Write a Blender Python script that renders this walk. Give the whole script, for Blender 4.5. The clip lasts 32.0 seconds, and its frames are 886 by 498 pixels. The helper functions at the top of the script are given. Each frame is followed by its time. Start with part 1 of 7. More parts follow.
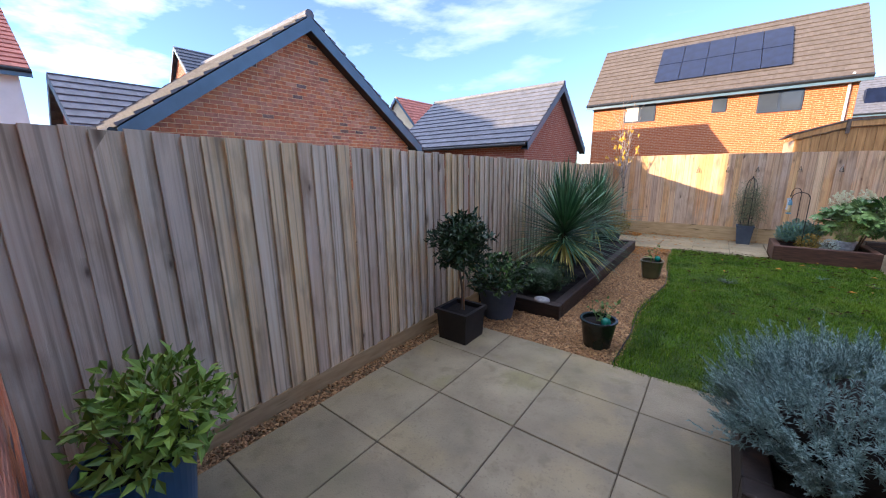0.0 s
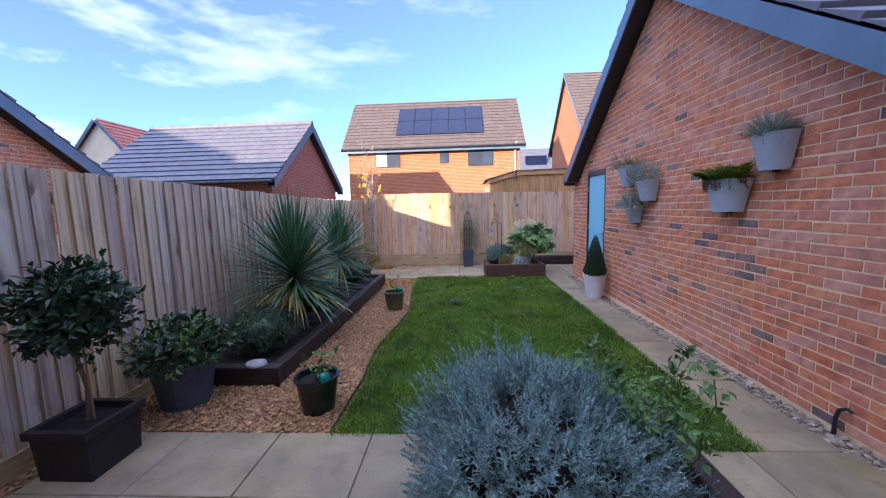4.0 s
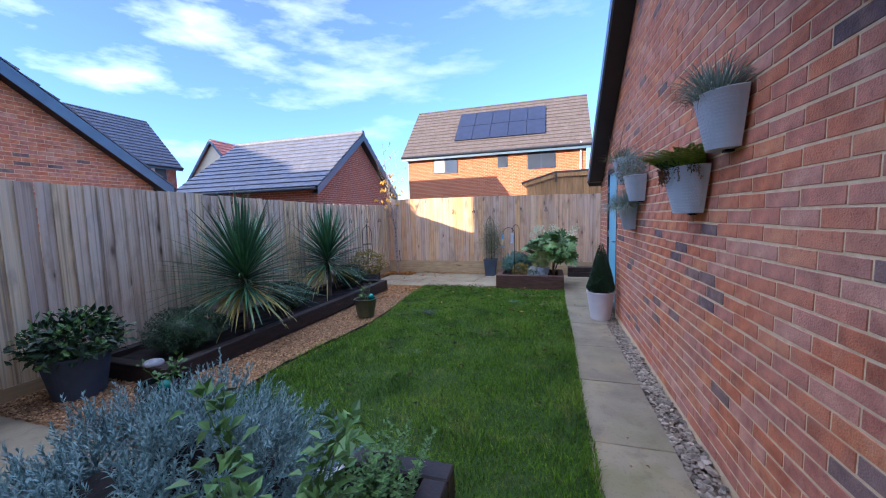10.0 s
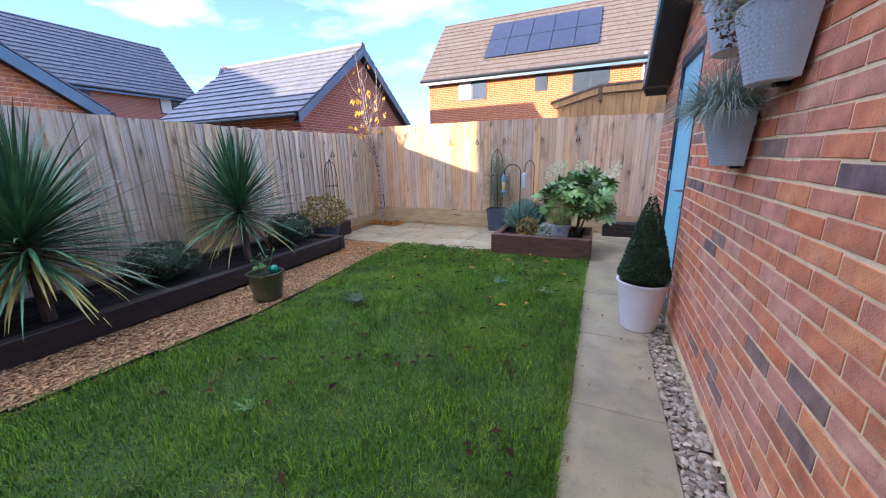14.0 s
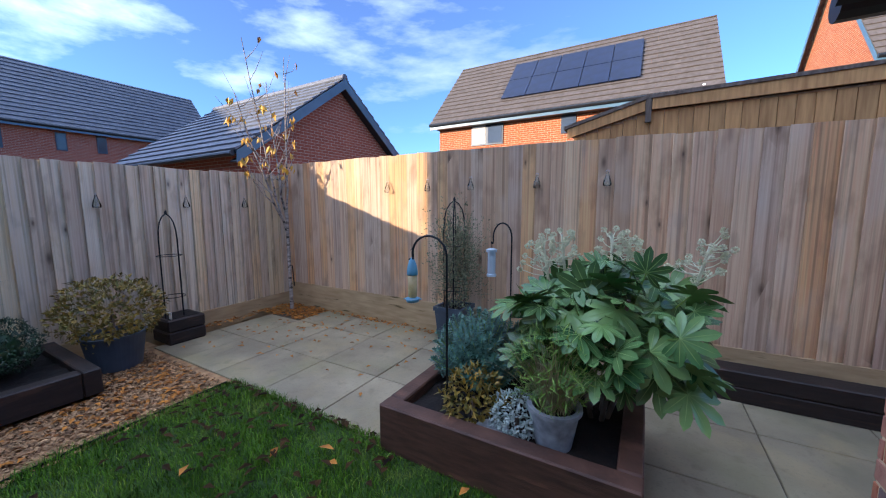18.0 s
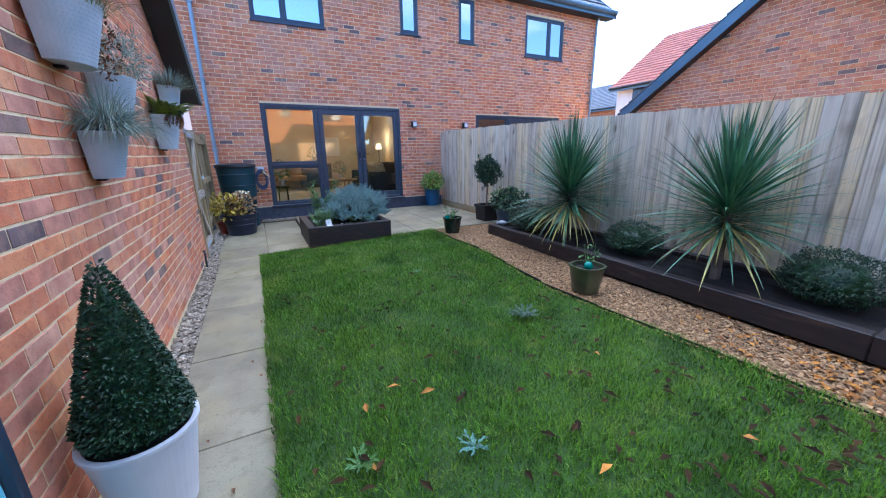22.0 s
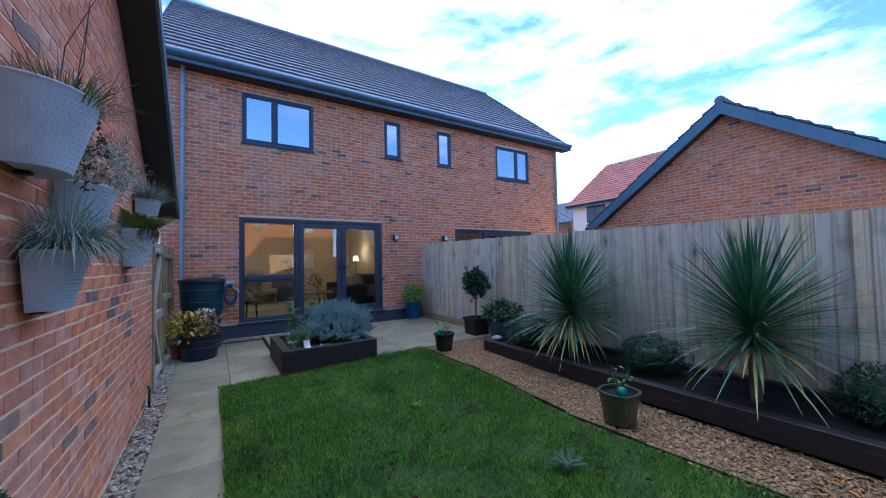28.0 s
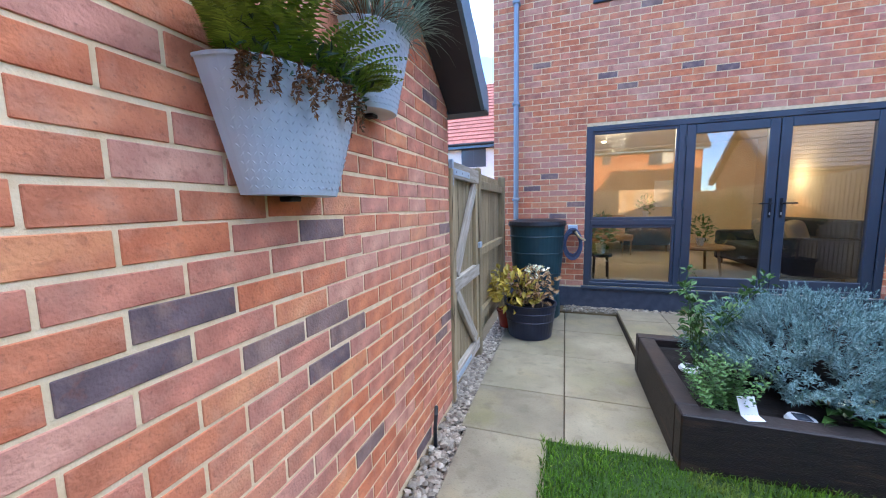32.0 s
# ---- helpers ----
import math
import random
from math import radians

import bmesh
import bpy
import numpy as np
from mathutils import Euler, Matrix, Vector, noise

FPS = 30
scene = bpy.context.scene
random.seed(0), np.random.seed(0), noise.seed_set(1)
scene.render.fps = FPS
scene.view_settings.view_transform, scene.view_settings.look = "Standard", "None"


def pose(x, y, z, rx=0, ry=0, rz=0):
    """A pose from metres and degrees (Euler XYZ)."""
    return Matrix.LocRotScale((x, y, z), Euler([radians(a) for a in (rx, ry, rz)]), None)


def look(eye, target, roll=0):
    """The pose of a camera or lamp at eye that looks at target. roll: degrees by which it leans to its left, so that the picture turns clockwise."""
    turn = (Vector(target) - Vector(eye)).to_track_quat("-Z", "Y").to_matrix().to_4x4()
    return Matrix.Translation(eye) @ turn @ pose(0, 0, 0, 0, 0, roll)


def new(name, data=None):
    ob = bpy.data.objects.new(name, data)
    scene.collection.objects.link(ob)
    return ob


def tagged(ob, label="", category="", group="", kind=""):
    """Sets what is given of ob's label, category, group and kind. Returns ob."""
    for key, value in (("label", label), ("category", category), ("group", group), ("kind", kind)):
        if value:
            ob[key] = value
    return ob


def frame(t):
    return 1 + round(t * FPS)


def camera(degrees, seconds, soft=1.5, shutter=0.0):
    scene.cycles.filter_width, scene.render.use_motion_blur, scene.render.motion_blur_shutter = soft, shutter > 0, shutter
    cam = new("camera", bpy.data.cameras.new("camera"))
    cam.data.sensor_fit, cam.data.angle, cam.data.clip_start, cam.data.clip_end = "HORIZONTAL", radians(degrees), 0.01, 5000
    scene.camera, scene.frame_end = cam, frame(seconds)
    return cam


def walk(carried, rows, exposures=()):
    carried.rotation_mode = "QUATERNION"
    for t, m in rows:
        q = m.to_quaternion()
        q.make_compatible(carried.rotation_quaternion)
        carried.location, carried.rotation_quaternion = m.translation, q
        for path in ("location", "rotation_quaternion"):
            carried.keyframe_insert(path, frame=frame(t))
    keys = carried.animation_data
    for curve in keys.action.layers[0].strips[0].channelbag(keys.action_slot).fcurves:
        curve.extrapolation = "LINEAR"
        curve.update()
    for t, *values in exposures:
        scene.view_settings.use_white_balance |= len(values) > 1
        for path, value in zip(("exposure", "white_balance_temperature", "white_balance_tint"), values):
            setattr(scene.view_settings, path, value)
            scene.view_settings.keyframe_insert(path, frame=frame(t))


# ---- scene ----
cam = camera(102.6, 32.0, soft=1.1)
PATH = [
    (0, (-2.79, 0.1, 1.66), (-3.985, 1.643, 1.225), -0.9),
    (0.5, (-2.863, 0.286, 1.591), (-3.974, 1.894, 1.162), -1.3),
    (1, (-2.92, 0.53, 1.63), (-3.83, 2.261, 1.21), -2.1),
    (1.5, (-3.099, 0.79, 1.59), (-3.378, 2.726, 1.173), -1.9),
    (2, (-3.086, 0.91, 1.575), (-3.049, 2.887, 1.271), -1.7),
    (2.5, (-2.876, 1.086, 1.517), (-2.793, 3.07, 1.273), -1.9),
    (4.5, (-2.393, 0.868, 1.509), (-2.529, 2.85, 1.282), -1.4),
    (5, (-2.352, 0.897, 1.487), (-2.488, 2.88, 1.259), -1.4),
    (5.5, (-2.315, 0.9, 1.432), (-2.442, 2.883, 1.204), -1.5),
    (6, (-2.259, 0.849, 1.439), (-2.284, 2.835, 1.204), -1.4),
    (6.5, (-2.103, 0.812, 1.464), (-2.072, 2.797, 1.221), -1.6),
    (7, (-1.795, 0.811, 1.455), (-1.807, 2.782, 1.118), -1.6),
    (7.5, (-1.559, 0.954, 1.443), (-1.577, 2.905, 1.002), -1.5),
    (8, (-1.355, 1.108, 1.476), (-1.408, 3.047, 0.988), -1.4),
    (8.5, (-1.124, 1.227, 1.432), (-1.334, 3.158, 0.955), -1.4),
    (9, (-0.969, 1.363, 1.461), (-1.391, 3.278, 1.065), -1.5),
    (9.5, (-0.952, 1.517, 1.455), (-1.466, 3.439, 1.254), -1.3),
    (10, (-0.9, 1.596, 1.43), (-1.475, 3.503, 1.251), -1.5),
    (10.5, (-0.815, 1.656, 1.433), (-1.444, 3.546, 1.255), -1.4),
    (11, (-0.802, 1.776, 1.406), (-1.475, 3.651, 1.225), -1.3),
    (11.5, (-0.802, 2.064, 1.335), (-1.506, 3.926, 1.136), -1.4),
    (12, (-0.737, 2.333, 1.252), (-1.451, 4.154, 0.836), -1.3),
    (12.5, (-0.621, 2.666, 1.204), (-1.422, 4.399, 0.608), -1.2),
    (13, (-0.634, 3.021, 1.229), (-1.532, 4.68, 0.566), -1.0),
    (13.5, (-0.601, 3.396, 1.317), (-1.503, 5.057, 0.664), -1.3),
    (14, (-0.581, 3.862, 1.313), (-1.366, 5.631, 0.809), -1.3),
    (14.5, (-0.649, 4.341, 1.261), (-0.946, 6.269, 0.817), -1.4),
    (16.5, (-0.601, 5.969, 1.434), (-0.639, 7.957, 1.217), 0.1),
    (17, (-0.633, 6.281, 1.386), (-0.916, 8.25, 1.175), 0.5),
    (17.5, (-0.639, 6.608, 1.413), (-1.099, 8.543, 1.199), 0.8),
    (18, (-0.689, 7.083, 1.337), (-1.675, 8.808, 1.105), -0.2),
    (18.5, (-0.749, 7.433, 1.258), (-2.099, 8.882, 0.981), -0.2),
    (19, (-0.847, 7.69, 1.228), (-2.456, 8.792, 0.785), -0.2),
    (19.5, (-0.854, 7.975, 1.242), (-2.701, 8.556, 0.743), -1.3),
    (20, (-0.831, 8.216, 1.248), (-2.761, 8.224, 0.722), -1.2),
    (20.5, (-0.801, 8.302, 1.321), (-2.628, 7.696, 0.777), -1.1),
    (21, (-0.86, 8.421, 1.30), (-2.405, 7.275, 0.78), -1.4),
    (21.5, (-0.775, 8.371, 1.328), (-1.98, 6.865, 0.801), -1.1),
    (22, (-0.742, 8.41, 1.345), (-1.622, 6.692, 0.822), -0.9),
    (22.5, (-0.723, 8.382, 1.36), (-1.383, 6.564, 0.853), -1.0),
    (23, (-0.723, 8.366, 1.396), (-1.335, 6.482, 1.12), -1.0),
    (23.5, (-0.74, 8.351, 1.414), (-1.342, 6.444, 1.371), -1.2),
    (24, (-0.736, 8.324, 1.431), (-1.327, 6.413, 1.471), -1.4),
    (24.5, (-0.715, 8.315, 1.438), (-1.282, 6.398, 1.506), -1.5),
    (26.5, (-0.633, 8.22, 1.424), (-1.111, 6.28, 1.514), -1.4),
    (27, (-0.629, 8.279, 1.43), (-1.193, 6.362, 1.516), -1.4),
    (27.5, (-0.634, 8.149, 1.416), (-1.444, 6.322, 1.494), -1.1),
    (28, (-0.597, 7.908, 1.394), (-1.678, 6.227, 1.468), -1.3),
    (28.5, (-0.672, 7.522, 1.337), (-1.674, 5.792, 1.389), -1.4),
    (29, (-0.747, 7.082, 1.342), (-1.332, 5.171, 1.27), -1.2),
    (29.5, (-0.746, 6.633, 1.358), (-1.063, 4.664, 1.214), -1.0),
    (30, (-0.764, 6.126, 1.354), (-0.764, 4.132, 1.208), -1.2),
    (30.5, (-0.696, 5.651, 1.351), (-0.39, 3.685, 1.152), -1.1),
    (31, (-0.681, 5.275, 1.364), (-0.137, 3.366, 1.122), -1.1),
    (31.5, (-0.691, 5.055, 1.352), (-0.063, 3.171, 1.114), -1.1),
    (32, (-0.735, 5.019, 1.375), (-0.09, 3.14, 1.146), -1.2),
]
EXPOSURES = [(0, 2.97, 6400, 15), (1, 3.07, 6400, 18.5), (2, 2.97, 5980, 22.5), (4.5, 2.95, 5770, 24), (6, 2.89, 5720, 24), (7, 2.96, 5830, 22.5), (8, 3.36, 6080, 20.5), (9, 3.16, 5950, 18), (10, 2.93, 5500, 17.5), (11, 2.95, 5550, 18.5), (12, 3.02, 5650, 15.5),
             (13, 3.6, 5850, 14), (14.5, 3.19, 5900, 17), (17, 2.7, 5550, 13), (18, 2.48, 5450, 11.5), (19, 2.74, 5400, 14.5), (20, 3.16, 5300, 11.5), (21, 3.49, 5370, 6), (22, 3.64, 5450, 7), (22.5, 3.6, 5700, 9), (23, 3.38, 5900, 10), (23.5, 2.82, 5750, 10), (24.5, 2.60, 5550, 10),
             (28, 2.75, 5100, 8), (29, 3.20, 5600, 7), (30, 3.87, 5950, 7), (31, 3.90, 5800, 7), (32, 3.95, 5800, 8)]
walk(cam, [(t, look(eye, target, roll)) for t, eye, target, roll in PATH], EXPOSURES)

# ---- world, sun, exposure ----
SUN_TRAVEL = Vector((0.588, 0.803, -0.19)).normalized()
world = bpy.data.worlds.new("sky")
scene.world = world
world.use_nodes = True
wn, wl = world.node_tree.nodes, world.node_tree.links
wn.clear()
sky = wn.new("ShaderNodeTexSky")
sky.sky_type, sky.sun_disc = "NISHITA", False
sky.sun_elevation = math.asin(-SUN_TRAVEL.z)
sky.sun_rotation = math.atan2(-SUN_TRAVEL.x, -SUN_TRAVEL.y)
sky.air_density, sky.dust_density, sky.ozone_density = 0.8, 0.15, 3.5
wtc = wn.new("ShaderNodeTexCoord")
wmap = wn.new("ShaderNodeMapping")
wmap.inputs["Scale"].default_value = (1.0, 1.5, 4.0)
wmap.inputs["Location"].default_value = (0.35, 0.2, 0.1)
wnoise = wn.new("ShaderNodeTexNoise")
wnoise.inputs["Scale"].default_value = 3.0
wnoise.inputs["Detail"].default_value = 10.0
wnoise.inputs["Roughness"].default_value = 0.56
# the clear sky in front gives way to thin bright cloud towards the sun
wdot = wn.new("ShaderNodeVectorMath")
wdot.operation = "DOT_PRODUCT"
wdot.inputs[1].default_value = (-0.59, -0.81, 0.0)
wcover = wn.new("ShaderNodeMapRange")
for i, v in enumerate((-1.0, 1.0, -0.25, -0.02)):
    wcover.inputs[1 + i].default_value = v
wadd = wn.new("ShaderNodeMath")
# more and brighter cloud overhead than low down; unseen, added to light the garden
wsep = wn.new("ShaderNodeSeparateXYZ")
wlift = wn.new("ShaderNodeMath")
wlift.operation = "MULTIPLY_ADD"
wlift.inputs[1].default_value = 0.2
wglow = wn.new("ShaderNodeMath")
wglow.operation = "MULTIPLY_ADD"
wglow.inputs[1].default_value = 6.4
wsq = wn.new("ShaderNodeMath")
wsq.use_clamp = True
wsq.inputs[1].default_value = 3.0
wsq.operation = "POWER"
wramp = wn.new("ShaderNodeValToRGB")
wramp.color_ramp.elements[0].position, wramp.color_ramp.elements[1].position = 0.44, 0.84
wramp.color_ramp.elements[0].color, wramp.color_ramp.elements[1].color = (0, 0, 0, 1), (0.8, 0.8, 0.8, 1)
wbright = wn.new("ShaderNodeMapRange")
for i, v in enumerate((-1.0, 1.0, 0.42, 4.4)):
    wbright.inputs[1 + i].default_value = v
wcloud = wn.new("ShaderNodeVectorMath")
wcloud.operation = "SCALE"
wcloud.inputs[0].default_value = (0.93, 1.0, 1.16)
wmix = wn.new("ShaderNodeMix")
wmix.data_type = "RGBA"
wbg = wn.new("ShaderNodeBackground")
wbg.inputs["Strength"].default_value = 0.15
wout = wn.new("ShaderNodeOutputWorld")
wl.new(wtc.outputs["Generated"], wmap.inputs["Vector"])
wl.new(wtc.outputs["Generated"], wdot.inputs[0])
wl.new(wdot.outputs["Value"], wcover.inputs["Value"])
wl.new(wdot.outputs["Value"], wbright.inputs["Value"])
wl.new(wtc.outputs["Generated"], wsep.inputs[0])
wl.new(wsep.outputs["Z"], wsq.inputs[0])
wl.new(wsq.outputs[0], wglow.inputs[0])
wl.new(wbright.outputs["Result"], wglow.inputs[2])
wl.new(wglow.outputs[0], wcloud.inputs["Scale"])
wl.new(wsep.outputs["Z"], wlift.inputs[0])
wl.new(wcover.outputs["Result"], wlift.inputs[2])
wl.new(wmap.outputs["Vector"], wnoise.inputs["Vector"])
wl.new(wnoise.outputs["Fac"], wadd.inputs[0])
wl.new(wlift.outputs[0], wadd.inputs[1])
wl.new(wadd.outputs[0], wramp.inputs["Fac"])
wl.new(wramp.outputs["Color"], wmix.inputs[0])
wdeep = wn.new("ShaderNodeVectorMath")
wdeep.operation = "MULTIPLY_ADD"
wdeep.inputs[1].default_value = (0.37, 0.4, 0.455)
wdeep.inputs[2].default_value = (0.1, 0.06, 0.03)
wl.new(sky.outputs["Color"], wdeep.inputs[0])
wl.new(wdeep.outputs[0], wmix.inputs[6])
wl.new(wcloud.outputs[0], wmix.inputs[7])
wl.new(wmix.outputs[2], wbg.inputs["Color"])
wl.new(wbg.outputs["Background"], wout.inputs["Surface"])

sun_data = bpy.data.lights.new("sun", "SUN")
sun_data.energy, sun_data.angle, sun_data.color = 1.75, radians(0.6), (1.0, 0.78, 0.52)
sun = new("sun", sun_data)
sun.matrix_world = look((-30, -40, 30), Vector((-30, -40, 30)) + SUN_TRAVEL)

# ---- materials ----
def hexc(h):
    return tuple(((int(h[i:i + 2], 16) / 255) ** 2.2) for i in (0, 2, 4)) + (1,)


def mat(name, c1, c2, scale=8.0, rough=0.7, metal=0.0, bump=0.2, bump_scale=60.0, detail=6.0, stretch=(1, 1, 1), spread=0.0, island=False, spots=None, spec=0.5, knots=None):
    """Two colours mixed by noise, a fine relief, and a per-object or per-island shift in value."""
    m = bpy.data.materials.new(name)
    m.use_nodes = True
    n, l = m.node_tree.nodes, m.node_tree.links
    b = n["Principled BSDF"]
    b.inputs["Roughness"].default_value, b.inputs["Metallic"].default_value = rough, metal
    b.inputs["Specular IOR Level"].default_value = spec
    tc = n.new("ShaderNodeTexCoord")
    mp = n.new("ShaderNodeMapping")
    mp.inputs["Scale"].default_value = stretch
    l.new(tc.outputs["Object"], mp.inputs["Vector"])
    vec = mp.outputs["Vector"]
    if spread or island:
        src = n.new("ShaderNodeNewGeometry").outputs["Random Per Island"] if island else n.new("ShaderNodeObjectInfo").outputs["Random"]
        add = n.new("ShaderNodeVectorMath")
        add.operation = "MULTIPLY_ADD"
        cmb = n.new("ShaderNodeCombineXYZ")
        for i in range(3):
            l.new(src, cmb.inputs[i])
        l.new(cmb.outputs[0], add.inputs[0])
        add.inputs[1].default_value = (17.0, 31.0, 23.0)
        l.new(vec, add.inputs[2])
        vec = add.outputs[0]
    nz = n.new("ShaderNodeTexNoise")
    nz.inputs["Scale"].default_value, nz.inputs["Detail"].default_value = scale, detail
    l.new(vec, nz.inputs["Vector"])
    rp = n.new("ShaderNodeValToRGB")
    rp.color_ramp.elements[0].position, rp.color_ramp.elements[1].position = 0.32, 0.68
    rp.color_ramp.elements[0].color, rp.color_ramp.elements[1].color = c1, c2
    l.new(nz.outputs["Fac"], rp.inputs["Fac"])
    col = rp.outputs["Color"]
    fine = n.new("ShaderNodeTexNoise")
    fine.inputs["Scale"].default_value, fine.inputs["Detail"].default_value = bump_scale, 4.0
    l.new(vec, fine.inputs["Vector"])
    if spots:
        sp = n.new("ShaderNodeTexNoise")
        sp.inputs["Scale"].default_value, sp.inputs["Detail"].default_value = spots[1], 5.0
        l.new(vec, sp.inputs["Vector"])
        sr = n.new("ShaderNodeValToRGB")
        sr.color_ramp.elements[0].position, sr.color_ramp.elements[1].position = spots[2], spots[2] + 0.08
        l.new(sp.outputs["Fac"], sr.inputs["Fac"])
        mx = n.new("ShaderNodeMix")
        mx.data_type = "RGBA"
        l.new(sr.outputs["Color"], mx.inputs[0])
        l.new(col, mx.inputs[6])
        mx.inputs[7].default_value = spots[0]
        col = mx.outputs[2]
    if knots:
        km = n.new("ShaderNodeMapping")
        km.inputs["Scale"].default_value = knots[0]
        l.new(tc.outputs["Object"], km.inputs["Vector"])
        ka = n.new("ShaderNodeVectorMath")
        ka.operation = "ADD"
        l.new(km.outputs["Vector"], ka.inputs[0])
        kc = n.new("ShaderNodeVectorMath")
        kc.operation = "SCALE"
        l.new(cmb.outputs[0], kc.inputs[0])
        kc.inputs["Scale"].default_value = 53.0
        l.new(kc.outputs[0], ka.inputs[1])
        vo = n.new("ShaderNodeTexVoronoi")
        vo.inputs["Scale"].default_value = 1.0
        l.new(ka.outputs[0], vo.inputs["Vector"])
        kr = n.new("ShaderNodeValToRGB")
        kr.color_ramp.elements[0].position, kr.color_ramp.elements[1].position = knots[1] * 0.6, knots[1] + 0.1
        kr.color_ramp.elements[0].color, kr.color_ramp.elements[1].color = (0.8, 0.8, 0.8, 1), (0, 0, 0, 1)
        l.new(vo.outputs["Distance"], kr.inputs["Fac"])
        kx = n.new("ShaderNodeMix")
        kx.data_type = "RGBA"
        l.new(col, kx.inputs[6])
        ks = n.new("ShaderNodeSeparateColor")
        kg = n.new("ShaderNodeMath")
        kg.operation = "GREATER_THAN"
        kg.inputs[1].default_value = knots[2] if len(knots) > 2 else 0.78
        km2 = n.new("ShaderNodeMath")
        km2.operation = "MULTIPLY"
        l.new(vo.outputs["Color"], ks.inputs[0])
        l.new(ks.outputs[0], kg.inputs[0])
        l.new(kg.outputs[0], km2.inputs[0])
        l.new(kr.outputs["Color"], km2.inputs[1])
        l.new(km2.outputs[0], kx.inputs[0])
        kx.inputs[7].default_value = hexc("3a2a1e")
        col = kx.outputs[2]
    if spread:
        hs = n.new("ShaderNodeHueSaturation")
        mr = n.new("ShaderNodeMapRange")
        mr.inputs["To Min"].default_value, mr.inputs["To Max"].default_value = 1 - spread, 1 + spread
        l.new(src, mr.inputs["Value"])
        l.new(mr.outputs["Result"], hs.inputs["Value"])
        l.new(col, hs.inputs["Color"])
        col = hs.outputs["Color"]
    l.new(col, b.inputs["Base Color"])
    if bump:
        bp = n.new("ShaderNodeBump")
        bp.inputs["Strength"].default_value, bp.inputs["Distance"].default_value = bump, 0.004
        l.new(fine.outputs["Fac"], bp.inputs["Height"])
        l.new(bp.outputs["Normal"], b.inputs["Normal"])
    return m


def brick_mat(name, island):
    """Facing brick: orange-red, pinkish and blue-black bricks by chance, with a weathered face."""
    m = mat(name, (0.0, 0.0, 0.0, 1), (1, 1, 1, 1), 9.0, 0.88, bump=0.8, bump_scale=130.0, spread=0.0, island=True)
    n, l = m.node_tree.nodes, m.node_tree.links
    src = n.new("ShaderNodeNewGeometry").outputs["Random Per Island"] if island else n.new("ShaderNodeObjectInfo").outputs["Random"]
    r = n.new("ShaderNodeValToRGB")
    cr = r.color_ramp
    cr.interpolation = "CONSTANT"
    tones = ((0.0, "bf7350"), (0.16, "cb7a54"), (0.3, "bd775e"), (0.42, "d28458"), (0.52, "c27a5f"), (0.64, "c8734c"), (0.74, "c08069"), (0.84, "ca8d73"), (0.95, "6b5856"), (0.975, "80665c"))
    cr.elements[0].position, cr.elements[0].color = tones[0][0], hexc(tones[0][1])
    cr.elements[1].position, cr.elements[1].color = tones[1][0], hexc(tones[1][1])
    for p, c in tones[2:]:
        e = cr.elements.new(p)
        e.color = hexc(c)
    l.new(src, r.inputs["Fac"])
    ramp = [x for x in n if x.bl_idname == "ShaderNodeValToRGB"][0]
    mx = n.new("ShaderNodeMix")
    mx.data_type, mx.blend_type = "RGBA", "OVERLAY"
    mx.inputs[0].default_value = 0.35
    l.new(r.outputs["Color"], mx.inputs[6])
    l.new(ramp.outputs["Color"], mx.inputs[7])
    # pale bloom over the wall and worn, creased faces
    pos = n.new("ShaderNodeNewGeometry").outputs["Position"]
    col = mx.outputs[2]
    for scale, lo, hi, amount, tone in ((1.1, 0.47, 0.72, 0.34, "c79e88"), (14.0, 0.5, 0.72, 0.34, "c79c80"), (38.0, 0.56, 0.68, 0.3, "8a4e34"), (90.0, 0.6, 0.7, 0.3, "5a3a30")):
        bl = n.new("ShaderNodeTexNoise")
        bl.inputs["Scale"].default_value, bl.inputs["Detail"].default_value = scale, 7.0
        l.new(pos, bl.inputs["Vector"])
        br = n.new("ShaderNodeMapRange")
        for i, v in enumerate((lo, hi, 0.0, amount)):
            br.inputs[1 + i].default_value = v
        l.new(bl.outputs["Fac"], br.inputs["Value"])
        mb = n.new("ShaderNodeMix")
        mb.data_type = "RGBA"
        l.new(br.outputs["Result"], mb.inputs[0])
        l.new(col, mb.inputs[6])
        mb.inputs[7].default_value = hexc(tone)
        col = mb.outputs[2]
    l.new(col, n["Principled BSDF"].inputs["Base Color"])
    return m


